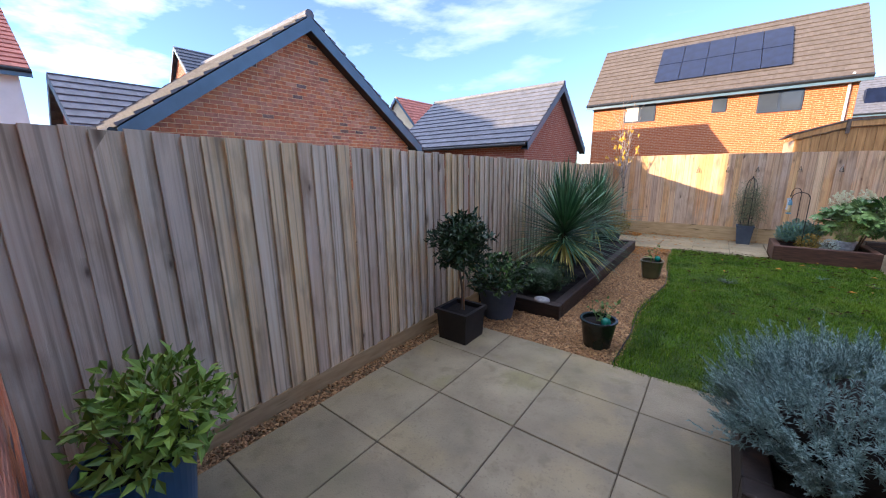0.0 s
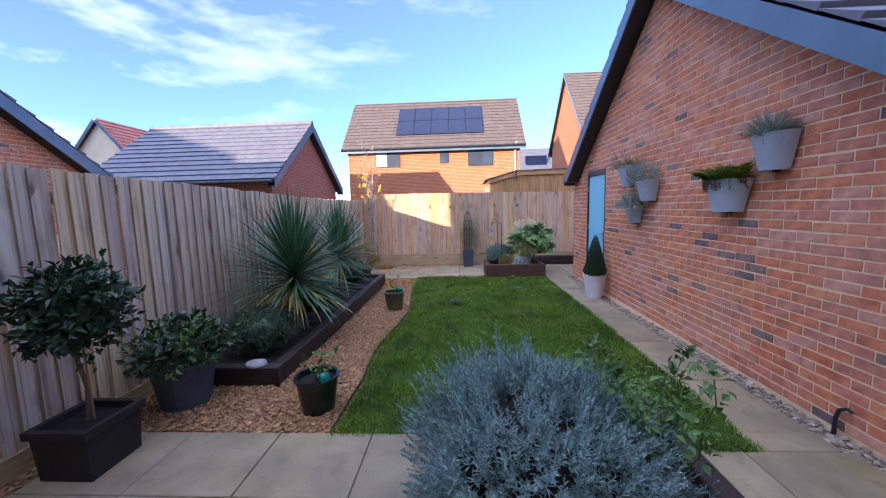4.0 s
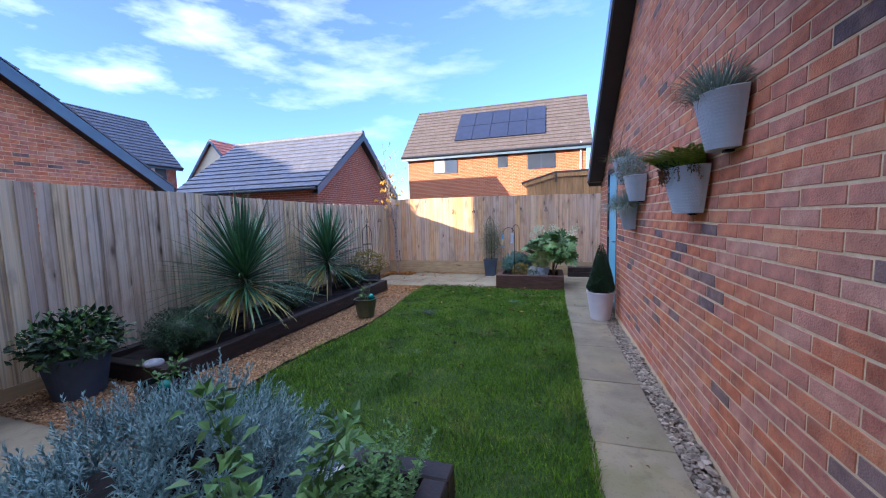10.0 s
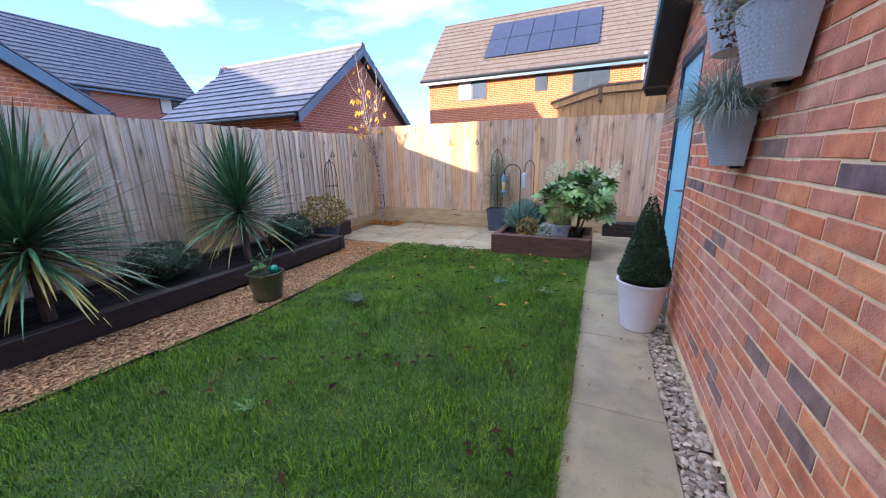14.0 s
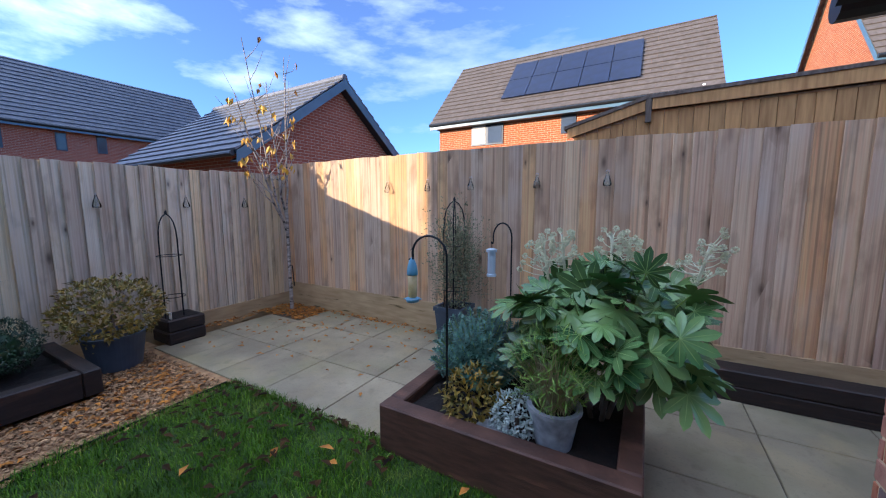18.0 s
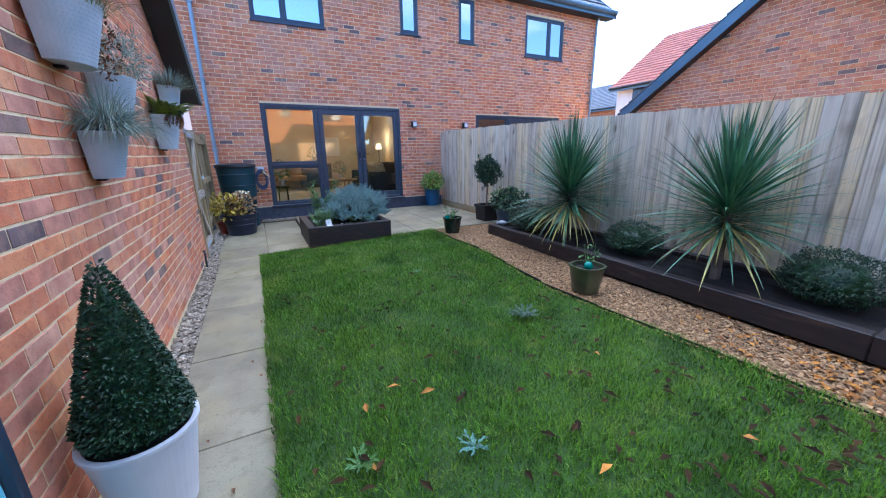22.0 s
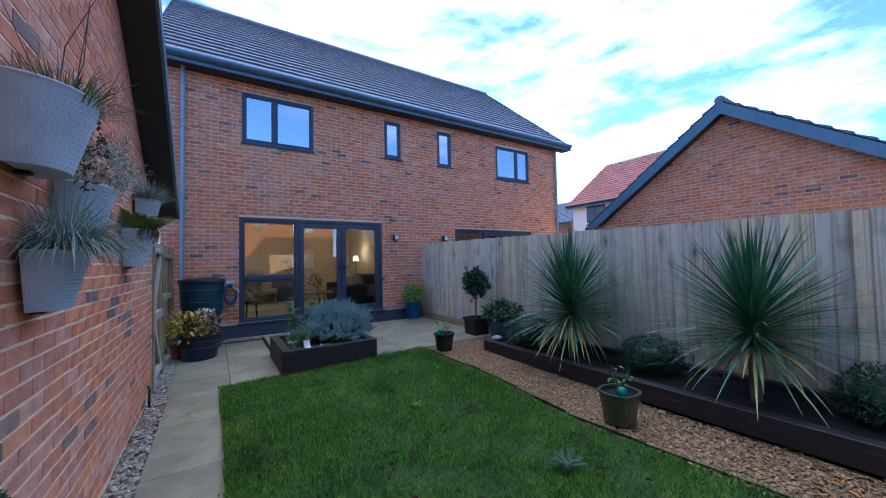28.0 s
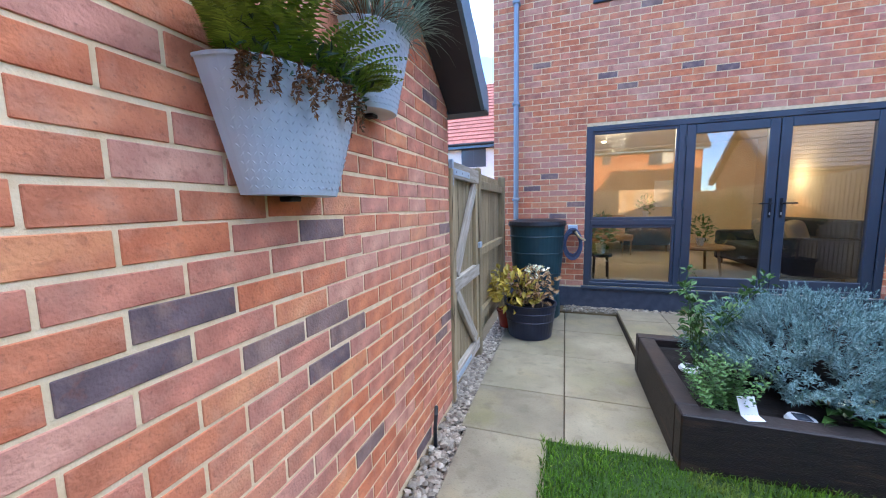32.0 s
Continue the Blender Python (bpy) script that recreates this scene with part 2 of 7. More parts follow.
def board_mat(name, tones, groove):
    """Weathered softwood boards: each its own tone, fine upright grain, and dark round knots with a halo."""
    m = mat(name, hexc("8c8c8c"), hexc("c4c4c4"), 3.0, 0.85, bump=0.45, bump_scale=24, stretch=(22, 9, 0.8), spread=0.16)
    n, l = m.node_tree.nodes, m.node_tree.links
    b = n["Principled BSDF"]
    grain = b.inputs["Base Color"].links[0].from_socket
    rnd = n.new("ShaderNodeObjectInfo").outputs["Random"]
    wn_ = n.new("ShaderNodeTexWhiteNoise")
    wn_.noise_dimensions = "1D"
    l.new(rnd, wn_.inputs["W"])
    r = n.new("ShaderNodeValToRGB")
    cr = r.color_ramp
    cr.interpolation = "CONSTANT"
    while len(cr.elements) < len(tones):
        cr.elements.new(0.5)
    for i, c in enumerate(tones):
        cr.elements[i].position = i / len(tones)
        cr.elements[i].color = hexc(c)
    l.new(wn_.outputs["Value"], r.inputs["Fac"])
    mx = n.new("ShaderNodeMix")
    mx.data_type, mx.blend_type = "RGBA", "OVERLAY"
    mx.inputs[0].default_value = 0.55
    l.new(r.outputs["Color"], mx.inputs[6])
    l.new(grain, mx.inputs[7])
    col = mx.outputs[2]
    tc = n.new("ShaderNodeTexCoord")
    sp = n.new("ShaderNodeSeparateXYZ")
    l.new(tc.outputs["Object"], sp.inputs[0])

    def coords(sx, sz, offset):
        c = n.new("ShaderNodeCombineXYZ")
        for i, (axis, k) in enumerate((("X", sx), ("Z", sz))):
            a = n.new("ShaderNodeMath")
            a.operation = "MULTIPLY_ADD"
            a.inputs[1].default_value = k
            o = n.new("ShaderNodeMath")
            o.operation = "MULTIPLY"
            o.inputs[1].default_value = offset * (1 + i)
            l.new(rnd, o.inputs[0])
            l.new(sp.outputs[axis], a.inputs[0])
            l.new(o.outputs[0], a.inputs[2])
            l.new(a.outputs[0], c.inputs[i])
        return c.outputs[0]

    def tint(fac, tone, amount):
        k = n.new("ShaderNodeMath")
        k.operation = "MULTIPLY"
        k.inputs[1].default_value = amount
        l.new(fac, k.inputs[0])
        x = n.new("ShaderNodeMix")
        x.data_type = "RGBA"
        l.new(k.outputs[0], x.inputs[0])
        l.new(col, x.inputs[6])
        x.inputs[7].default_value = hexc(tone)
        return x.outputs[2]

    # broad weather stains, then knots
    for sx, sz, lo, hi, tone, amount in ((7.0, 4.0, 0.52, 0.72, groove, 0.6), (42.0, 0.7, 0.5, 0.66, groove, 0.65), (3.0, 2.2, 0.5, 0.7, "cdbfae", 0.4), (5.0, 1.6, 0.6, 0.74, "6b5744", 0.55)):
        st_ = n.new("ShaderNodeTexNoise")
        st_.inputs["Scale"].default_value, st_.inputs["Detail"].default_value = 1.0, 6.0
        l.new(coords(sx, sz, 41.0), st_.inputs["Vector"])
        mr = n.new("ShaderNodeMapRange")
        mr.inputs[1].default_value, mr.inputs[2].default_value = lo, hi
        l.new(st_.outputs["Fac"], mr.inputs["Value"])
        col = tint(mr.outputs["Result"], tone, amount)
    for size, keep in (((7.0, 4.2), 0.93), ((15.0, 9.0), 0.985)):
        vo = n.new("ShaderNodeTexVoronoi")
        vo.voronoi_dimensions = "2D"
        vo.inputs["Scale"].default_value = 1.0
        l.new(coords(size[0], size[1], 67.0 + size[0]), vo.inputs["Vector"])
        sc = n.new("ShaderNodeSeparateColor")
        l.new(vo.outputs["Color"], sc.inputs[0])
        gt = n.new("ShaderNodeMath")
        gt.operation = "GREATER_THAN"
        gt.inputs[1].default_value = keep
        l.new(sc.outputs[0], gt.inputs[0])
        for near, far, tone, amount in ((0.06, 0.46, groove, 0.6), (0.03, 0.17, "4a3a2c", 0.7)):
            mr = n.new("ShaderNodeMapRange")
            for i, v in enumerate((near, far, 1.0, 0.0)):
                mr.inputs[1 + i].default_value = v
            l.new(vo.outputs["Distance"], mr.inputs["Value"])
            both = n.new("ShaderNodeMath")
            both.operation = "MULTIPLY"
            l.new(gt.outputs[0], both.inputs[0])
            l.new(mr.outputs["Result"], both.inputs[1])
            col = tint(both.outputs[0], tone, amount)
    l.new(col, b.inputs["Base Color"])
    return m


def patches(m, rows):
    """Uneven patches of other tones over a whole surface, by place."""
    n, l = m.node_tree.nodes, m.node_tree.links
    b = n["Principled BSDF"]
    col = b.inputs["Base Color"].links[0].from_socket
    pos = n.new("ShaderNodeNewGeometry").outputs["Position"]
    for scale, lo, hi, amount, tone in rows:
        nz = n.new("ShaderNodeTexNoise")
        nz.inputs["Scale"].default_value, nz.inputs["Detail"].default_value = scale, 5.0
        l.new(pos, nz.inputs["Vector"])
        mr = n.new("ShaderNodeMapRange")
        for i, v in enumerate((lo, hi, 0.0, amount)):
            mr.inputs[1 + i].default_value = v
        l.new(nz.outputs["Fac"], mr.inputs["Value"])
        mx = n.new("ShaderNodeMix")
        mx.data_type = "RGBA"
        l.new(mr.outputs["Result"], mx.inputs[0])
        l.new(col, mx.inputs[6])
        mx.inputs[7].default_value = hexc(tone)
        col = mx.outputs[2]
    l.new(col, b.inputs["Base Color"])


def brick_far(name, a, b, mortar):
    m = bpy.data.materials.new(name)
    m.use_nodes = True
    n, l = m.node_tree.nodes, m.node_tree.links
    tc, br, mp = n.new("ShaderNodeTexCoord"), n.new("ShaderNodeTexBrick"), n.new("ShaderNodeMapping")
    sep, cmb, ad = n.new("ShaderNodeSeparateXYZ"), n.new("ShaderNodeCombineXYZ"), n.new("ShaderNodeMath")
    l.new(tc.outputs["Object"], sep.inputs[0])
    l.new(sep.outputs["X"], ad.inputs[0])
    l.new(sep.outputs["Y"], ad.inputs[1])
    l.new(ad.outputs[0], cmb.inputs["X"])
    l.new(sep.outputs["Z"], cmb.inputs["Y"])
    l.new(cmb.outputs[0], br.inputs["Vector"])
    br.inputs["Scale"].default_value = 1.0
    br.inputs["Brick Width"].default_value, br.inputs["Row Height"].default_value = 0.225, 0.075
    br.inputs["Mortar Size"].default_value = 0.006
    br.inputs["Color1"].default_value, br.inputs["Color2"].default_value, br.inputs["Mortar"].default_value = a, b, mortar
    l.new(br.outputs["Color"], n["Principled BSDF"].inputs["Base Color"])
    n["Principled BSDF"].inputs["Roughness"].default_value = 0.9
    return m


def glass(name, tint, rough=0.0, coat=0.0):
    m = bpy.data.materials.new(name)
    m.use_nodes = True
    n, l = m.node_tree.nodes, m.node_tree.links
    n.clear()
    out, mix, tr, gl, lw = (n.new(k) for k in ("ShaderNodeOutputMaterial", "ShaderNodeMixShader", "ShaderNodeBsdfTransparent", "ShaderNodeBsdfGlossy", "ShaderNodeFresnel"))
    tr.inputs[0].default_value = tint
    gl.inputs["Roughness"].default_value = rough
    lw.inputs["IOR"].default_value = 1.55
    mul = n.new("ShaderNodeMath")
    mul.operation, mul.use_clamp = "MULTIPLY_ADD", True
    mul.inputs[1].default_value = 1.35
    mul.inputs[2].default_value = coat
    l.new(lw.outputs[0], mul.inputs[0])
    l.new(mul.outputs[0], mix.inputs[0])
    l.new(tr.outputs[0], mix.inputs[1])
    l.new(gl.outputs[0], mix.inputs[2])
    l.new(mix.outputs[0], out.inputs["Surface"])
    return m


def glow(name, colour, strength):
    m = bpy.data.materials.new(name)
    m.use_nodes = True
    b = m.node_tree.nodes["Principled BSDF"]
    b.inputs["Base Color"].default_value = colour
    b.inputs["Emission Color"].default_value = colour
    b.inputs["Emission Strength"].default_value = strength
    return m


M_BRICK = brick_mat("brick_piece", False)
M_BRICK_J = brick_mat("brick_joined", True)
M_MORTAR = mat("mortar", hexc("dabd8e"), hexc("ecd3a8"), 20, 0.95, bump=0.4, bump_scale=200)
M_PLINTH = mat("blue_brick", hexc("3c4049"), hexc("4b4f57"), 12, 0.6)
M_FARBRICK = brick_far("far_brick", hexc("a05430"), hexc("b0633a"), hexc("c8a584"))
M_FARBRICK_RED = brick_far("far_brick_red", hexc("8f4f3c"), hexc("9f5a44"), hexc("b59c88"))
M_CREAM_R = mat("peach_render", hexc("dfc7a0"), hexc("e8d3b0"), 3, 0.9, bump=0.1)
M_RENDER = mat("cream_render", hexc("e6e0d4"), hexc("efe9de"), 3, 0.9, bump=0.1)
M_SLATE = mat("grey_tile", hexc("5c5e63"), hexc("727379"), 5, 0.58, bump=0.2, bump_scale=90, spread=0.05, island=True, spec=0.45)
M_SLATE_BLUE = mat("blue_slate_tile", hexc("3f444e"), hexc("525761"), 5, 0.5, bump=0.3, bump_scale=90, spread=0.1, island=True)
M_BROWN_TILE = mat("brown_tile", hexc("5a524b"), hexc("69605a"), 5, 0.9, bump=0.2, bump_scale=90, spread=0.05, island=True, spec=0.2)
M_RED_TILE = mat("red_tile", hexc("a86252"), hexc("bb7562"), 5, 0.8, bump=0.3, bump_scale=90, spread=0.12, island=True)
M_BARGE = mat("anthracite_board", hexc("516a7a"), hexc("5c7788"), 3, 0.38, bump=0.05)
M_UPVC = mat("anthracite_frame", hexc("333c48"), hexc("39434f"), 3, 0.35, bump=0.04)
M_SOFFIT = mat("black_soffit", hexc("24262b"), hexc("2c2f34"), 3, 0.5, bump=0.05)
M_GUTTER = mat("grey_pipe", hexc("7f8890"), hexc("8e979e"), 4, 0.35, metal=0.3, bump=0.05)
M_BLACKPLAS = mat("black_plastic", hexc("1c1f22"), hexc("26292c"), 6, 0.4, bump=0.1)
M_DOOR = mat("blue_door", hexc("7ac4d6"), hexc("84ccdc"), 2, 0.4, bump=0.06, bump_scale=300)
M_STEEL = mat("brushed_steel", hexc("a8acb0"), hexc("c2c6c9"), 20, 0.3, metal=0.9, bump=0.05)
M_GALV = mat("galvanised", hexc("aab6bd"), hexc("bec8ce"), 6, 0.55, metal=0.2, bump=0.08, bump_scale=60)
M_WHITEPOT = mat("pale_glaze", hexc("c9c5c4"), hexc("d8d4d2"), 4, 0.4, bump=0.1)
M_BOARD = board_mat("fence_board", ("d6c3a6", "e0ceb0", "ccbba0", "e5cea4", "d5c3a8", "dccdb4"), "846f5a")
M_BOARD_B = board_mat("fence_board_back", ("cdae8a", "dcbd94", "c3a482", "dab07c", "d3b592", "c9b094"), "846850")
M_VEIN = mat("leaf_rib", hexc("6c8c46"), hexc("8aa658"), 9, 0.5, bump=0)
M_SHED = mat("shed_board", hexc("9a6f42"), hexc("bd8f58"), 3, 0.8, bump=0.4, bump_scale=30, stretch=(9, 9, 0.8), spread=0.15)
M_GBOARD = mat("gravel_board", hexc("a08660"), hexc("b99f76"), 4, 0.85, bump=0.4, bump_scale=30, stretch=(1, 1, 6), spots=(hexc("6a5a3a"), 3, 0.62))
M_GATE = mat("grey_gate_wood", hexc("968a76"), hexc("bfb3a0"), 4, 0.85, bump=0.7, bump_scale=24, stretch=(12, 1.2, 12), spread=0.14, spots=(hexc("6f6350"), 3, 0.66), knots=((7, 5, 7), 0.12))
M_GATE_B = mat("gate_board_wood", hexc("8a7856"), hexc("a8946f"), 3.4, 0.85, bump=0.8, bump_scale=24, stretch=(12, 12, 0.7), spread=0.2, spots=(hexc("4c3d26"), 4, 0.6), knots=((9, 9, 3), 0.12))
M_SLAB = mat("sandstone_slab", hexc("7d725c"), hexc("9a8e73"), 3.2, 0.62, detail=12, bump=0.7, bump_scale=120, spread=0.09, spots=(hexc("847c58"), 1.7, 0.62))
patches(M_SLAB, ((0.8, 0.48, 0.68, 0.5, "67604e"), (2.6, 0.52, 0.66, 0.4, "a18f66"), (9.0, 0.56, 0.68, 0.4, "6a6148"), (60.0, 0.58, 0.66, 0.35, "6a6250"), (1.7, 0.5, 0.68, 0.3, "7d7a50")))
M_JOINT = mat("paving_joint", hexc("3f392e"), hexc("554d3e"), 30, 0.95)
M_JOINT_P = mat("sanded_joint", hexc("6f664f"), hexc("857a5f"), 30, 0.95)
# bed and pot soil; also the painted shade inside the silver shrub
M_SOIL_GAP = mat("soil_and_gap_shade", hexc("110d0a"), hexc("221a14"), 18, 0.95, bump=1.0, bump_scale=60)
M_SUBSOIL = mat("ground_earth", hexc("5e5038"), hexc("76664a"), 3, 0.95, bump=0.4)
M_TURF = mat("turf_base", hexc("263a11"), hexc("364d1a"), 6, 0.95, bump=0.8, bump_scale=80)
M_GRASS = mat("grass_blade", hexc("2a4c0b"), hexc("668a22"), 2.6, 0.7, bump=0.0, spread=0.42, spec=0.2, spots=(hexc("8f9a40"), 1.6, 0.6), island=True)
patches(M_GRASS, ((0.9, 0.5, 0.7, 0.6, "76902f"), (2.0, 0.52, 0.68, 0.55, "183a0c"), (4.6, 0.56, 0.7, 0.5, "8a9446"), (12.0, 0.58, 0.7, 0.4, "26460e")))
M_GRAVEL = mat("tan_gravel", hexc("6e4c2d"), hexc("ac8960"), 10, 0.8, bump=0.2, spread=0.5, island=True)
M_GRAVEL_G = mat("grey_pebble", hexc("675a4a"), hexc("b5a892"), 10, 0.7, bump=0.2, spread=0.4, island=True)
M_SLEEPER = mat("dark_sleeper", hexc("1e1816"), hexc("312621"), 5, 0.6, bump=0.6, bump_scale=40, stretch=(1.5, 1.5, 9), spread=0.12, spots=(hexc("453328"), 2.2, 0.6))
M_SLEEPER_R = mat("brown_sleeper", hexc("402c23"), hexc("5c4032"), 5, 0.62, bump=0.6, bump_scale=40, stretch=(1.5, 1.5, 9), spread=0.12, spots=(hexc("6f4c3a"), 2.2, 0.62))
M_PLANTER = mat("black_planter", hexc("1b1817"), hexc("292421"), 6, 0.7, bump=0.4, bump_scale=40)
M_GREYPOT = mat("slate_grey_pot", hexc("3b444f"), hexc("49525c"), 6, 0.7, bump=0.15)
M_BLUEPOT = mat("blue_pot", hexc("1d4a66"), hexc("28597a"), 4, 0.35, bump=0.06)
M_DARKPOT = mat("dark_green_glaze", hexc("141d1b"), hexc("22302b"), 5, 0.25, bump=0.08)
M_OLIVEPOT = mat("olive_glaze", hexc("3a3d2c"), hexc("55573d"), 5, 0.3, bump=0.08)
M_TEAL = mat("teal_glass_float", hexc("126a5c"), hexc("1c8a76"), 5, 0.15, bump=0)
M_BUTT = mat("green_butt", hexc("16333a"), hexc("1d3e45"), 5, 0.45, bump=0.1)
M_TUB = mat("navy_tub", hexc("161b2a"), hexc("20273a"), 5, 0.4, bump=0.1)
M_HOSE = mat("blue_hose", hexc("33405a"), hexc("51607c"), 6, 0.4, bump=0)
M_STEELBLK = mat("black_iron", hexc("17181a"), hexc("232427"), 9, 0.5, metal=0.4, bump=0.1)
M_FEEDTOP = mat("blue_feeder", hexc("5f8ea3"), hexc("6b9bb0"), 5, 0.4, bump=0.05)
M_CREAM = mat("seed_tube", hexc("b39c66"), hexc("c9b484"), 30, 0.4, bump=0.2)
M_STONE = mat("grey_stone_pot", hexc("77797b"), hexc("a2a4a5"), 18, 0.85, bump=0.6, bump_scale=60)
M_WHITE = mat("white_plastic", hexc("dcdcda"), hexc("e8e8e6"), 4, 0.4, bump=0)
M_SOLAR = mat("solar_cell", hexc("1a2236"), hexc("222c46"), 3, 0.35, bump=0, spec=0.25)
M_LAV = mat("silver_leaf", hexc("547370"), hexc("8eaaa5"), 7, 0.7, bump=0, spread=0.18, island=True)
M_SILVER = mat("silver_white_leaf", hexc("97a69d"), hexc("c6d0c6"), 7, 0.7, bump=0, spread=0.15, island=True)
M_FERN = mat("fern_leaf", hexc("52731c"), hexc("93ad3c"), 6, 0.5, bump=0, spread=0.3, island=True)
M_YELLOW = mat("yellow_leaf", hexc("9a8628"), hexc("cbb24c"), 6, 0.55, bump=0, spread=0.25, island=True)
M_TAN = mat("withered_leaf", hexc("7d5d3c"), hexc("b8966a"), 9, 0.8, bump=0, spread=0.3, island=True)
M_LEAF = mat("green_leaf", hexc("3a5a26"), hexc("587c3a"), 6, 0.5, bump=0, spread=0.25, island=True)
M_DUSTY = mat("dusty_leaf", hexc("505c40"), hexc("8c8a68"), 6, 0.6, bump=0, spread=0.3, island=True)
M_LEAF_L = mat("bright_leaf", hexc("5e7d2c"), hexc("86a043"), 6, 0.5, bump=0, spread=0.25, island=True)
M_LEAF_Y = mat("autumn_leaf", hexc("4c5222"), hexc("9c7c2c"), 6, 0.55, bump=0, spread=0.3, island=True)
M_LEAF_D = mat("dark_leaf", hexc("1c331c"), hexc("2c4828"), 6, 0.45, bump=0, spread=0.25, island=True)
M_CORD = mat("strap_leaf", hexc("2c5236"), hexc("5f8660"), 5, 0.33, bump=0, spread=0.45, island=True)
M_CORD_Y = mat("yellow_strap", hexc("b3a54e"), hexc("d6ca7c"), 5, 0.55, bump=0, spread=0.2, island=True)
M_EUPH = mat("blue_green_leaf", hexc("305448"), hexc("5a7f6c"), 5, 0.5, bump=0, spread=0.25, island=True)
M_FATSIA = mat("fatsia_leaf", hexc("2e5430"), hexc("7e9c5c"), 2.5, 0.24, bump=0, spread=0.35, island=True)
M_UMBEL = mat("pale_umbel", hexc("d0cfa6"), hexc("e6e2c4"), 9, 0.7, bump=0, island=True, spread=0.1)
M_DRY = mat("dry_grass", hexc("8a7d58"), hexc("b0a27a"), 5, 0.8, bump=0, spread=0.25, island=True)
M_FESC = mat("blue_fescue", hexc("6f8880"), hexc("a3b3a4"), 5, 0.7, bump=0, spread=0.2, island=True)
M_DEAD = mat("brown_dead_leaf", hexc("4a3426"), hexc("8a5f34"), 9, 0.8, bump=0, spread=0.35, island=True)
M_DARKLEAF = mat("dark_fallen_leaf", hexc("231b14"), hexc("47341f"), 9, 0.8, bump=0, spread=0.3, island=True, spec=0.12)
M_GOLD = mat("golden_leaf", hexc("c08a24"), hexc("dcae3c"), 9, 0.6, bump=0, spread=0.25, island=True)
M_FALLEN = mat("fallen_leaf", hexc("7a4a1e"), hexc("c08030"), 9, 0.8, bump=0, spread=0.3, island=True)
M_BARK = mat("brown_bark", hexc("54463a"), hexc("75675a"), 14, 0.9, bump=0.8, bump_scale=50, stretch=(2, 2, 0.6))
M_BIRCH = mat("pale_bark", hexc("7d7168"), hexc("b5aaa0"), 14, 0.85, bump=0.4, stretch=(1, 1, 3), spots=(hexc("3c332c"), 9, 0.54))
M_GLASS = glass("window_glass", (0.85, 0.9, 0.9, 1), coat=0.06)
M_JAR = glass("jar_glass", (0.9, 0.93, 0.92, 1))
M_GLASS_D = glass("upper_window_glass", (0.3, 0.4, 0.44, 1), coat=0.6)
M_WALL_IN = mat("cream_plaster", hexc("cbb79a"), hexc("d6c3a6"), 2, 0.9, bump=0.05)
M_CARPET = mat("beige_carpet", hexc("aaa196"), hexc("bab2a7"), 30, 0.95, bump=0.4)
M_SOFA = mat("charcoal_sofa", hexc("2c2b2e"), hexc("39373a"), 20, 0.9, bump=0.4)
M_CUSH = mat("linen_cushion", hexc("b3a58d"), hexc("c4b79f"), 20, 0.9, bump=0.4)
M_OAK = mat("oak_wood", hexc("8b6a45"), hexc("a07c52"), 5, 0.5, stretch=(1, 8, 8), bump=0.2)
M_BULB = glow("warm_bulb", (1.0, 0.72, 0.38, 1), 3.0)
M_SHADE = glow("warm_shade", (1.0, 0.66, 0.3, 1), 0.5)


# ---- mesh helpers ----
def link_mesh(name, verts, faces, material, parent=None, label="", smooth=False):
    me = bpy.data.meshes.new(name)
    me.from_pydata([tuple(v) for v in verts], [], [tuple(f) for f in faces])
    me.materials.append(material)
    if smooth:
        me.polygons.foreach_set("use_smooth", [True] * len(me.polygons))
    me.update()
    ob = new(name, me)
    if parent:
        ob.parent = parent
    if label:
        ob["label"] = label
    return ob


def part(name, bm, material, parent=None, label="", smooth=False):
    me = bpy.data.meshes.new(name)
    bm.to_mesh(me)
    bm.free()
    me.materials.append(material)
    if smooth:
        me.polygons.foreach_set("use_smooth", [True] * len(me.polygons))
    ob = new(name, me)
    if parent:
        ob.parent = parent
    if label:
        ob["label"] = label
    return ob


def thing(name, at, label, category, group="", kind="", rz=0.0):
    e = new(name)
    e.empty_display_size = 0.1
    e.matrix_basis = pose(*at, 0, 0, rz)
    return tagged(e, label, category, group, kind)


def box(x0, y0, z0, x1, y1, z1, bevel=0.0, bm=None, seg=1):
    """An upright box between two corners, with its edges rounded off."""
    own = bmesh.new()
    bmesh.ops.create_cube(own, size=1)
    bmesh.ops.scale(own, vec=(abs(x1 - x0), abs(y1 - y0), abs(z1 - z0)), verts=own.verts)
    bmesh.ops.translate(own, vec=((x0 + x1) / 2, (y0 + y1) / 2, (z0 + z1) / 2), verts=own.verts)
    if bevel:
        bmesh.ops.bevel(own, geom=own.edges[:], offset=bevel, segments=seg, affect="EDGES", profile=0.6)
    if bm is None:
        return own
    me = bpy.data.meshes.new("t")
    own.to_mesh(me)
    own.free()
    bm.from_mesh(me)
    bpy.data.meshes.remove(me)
    return bm


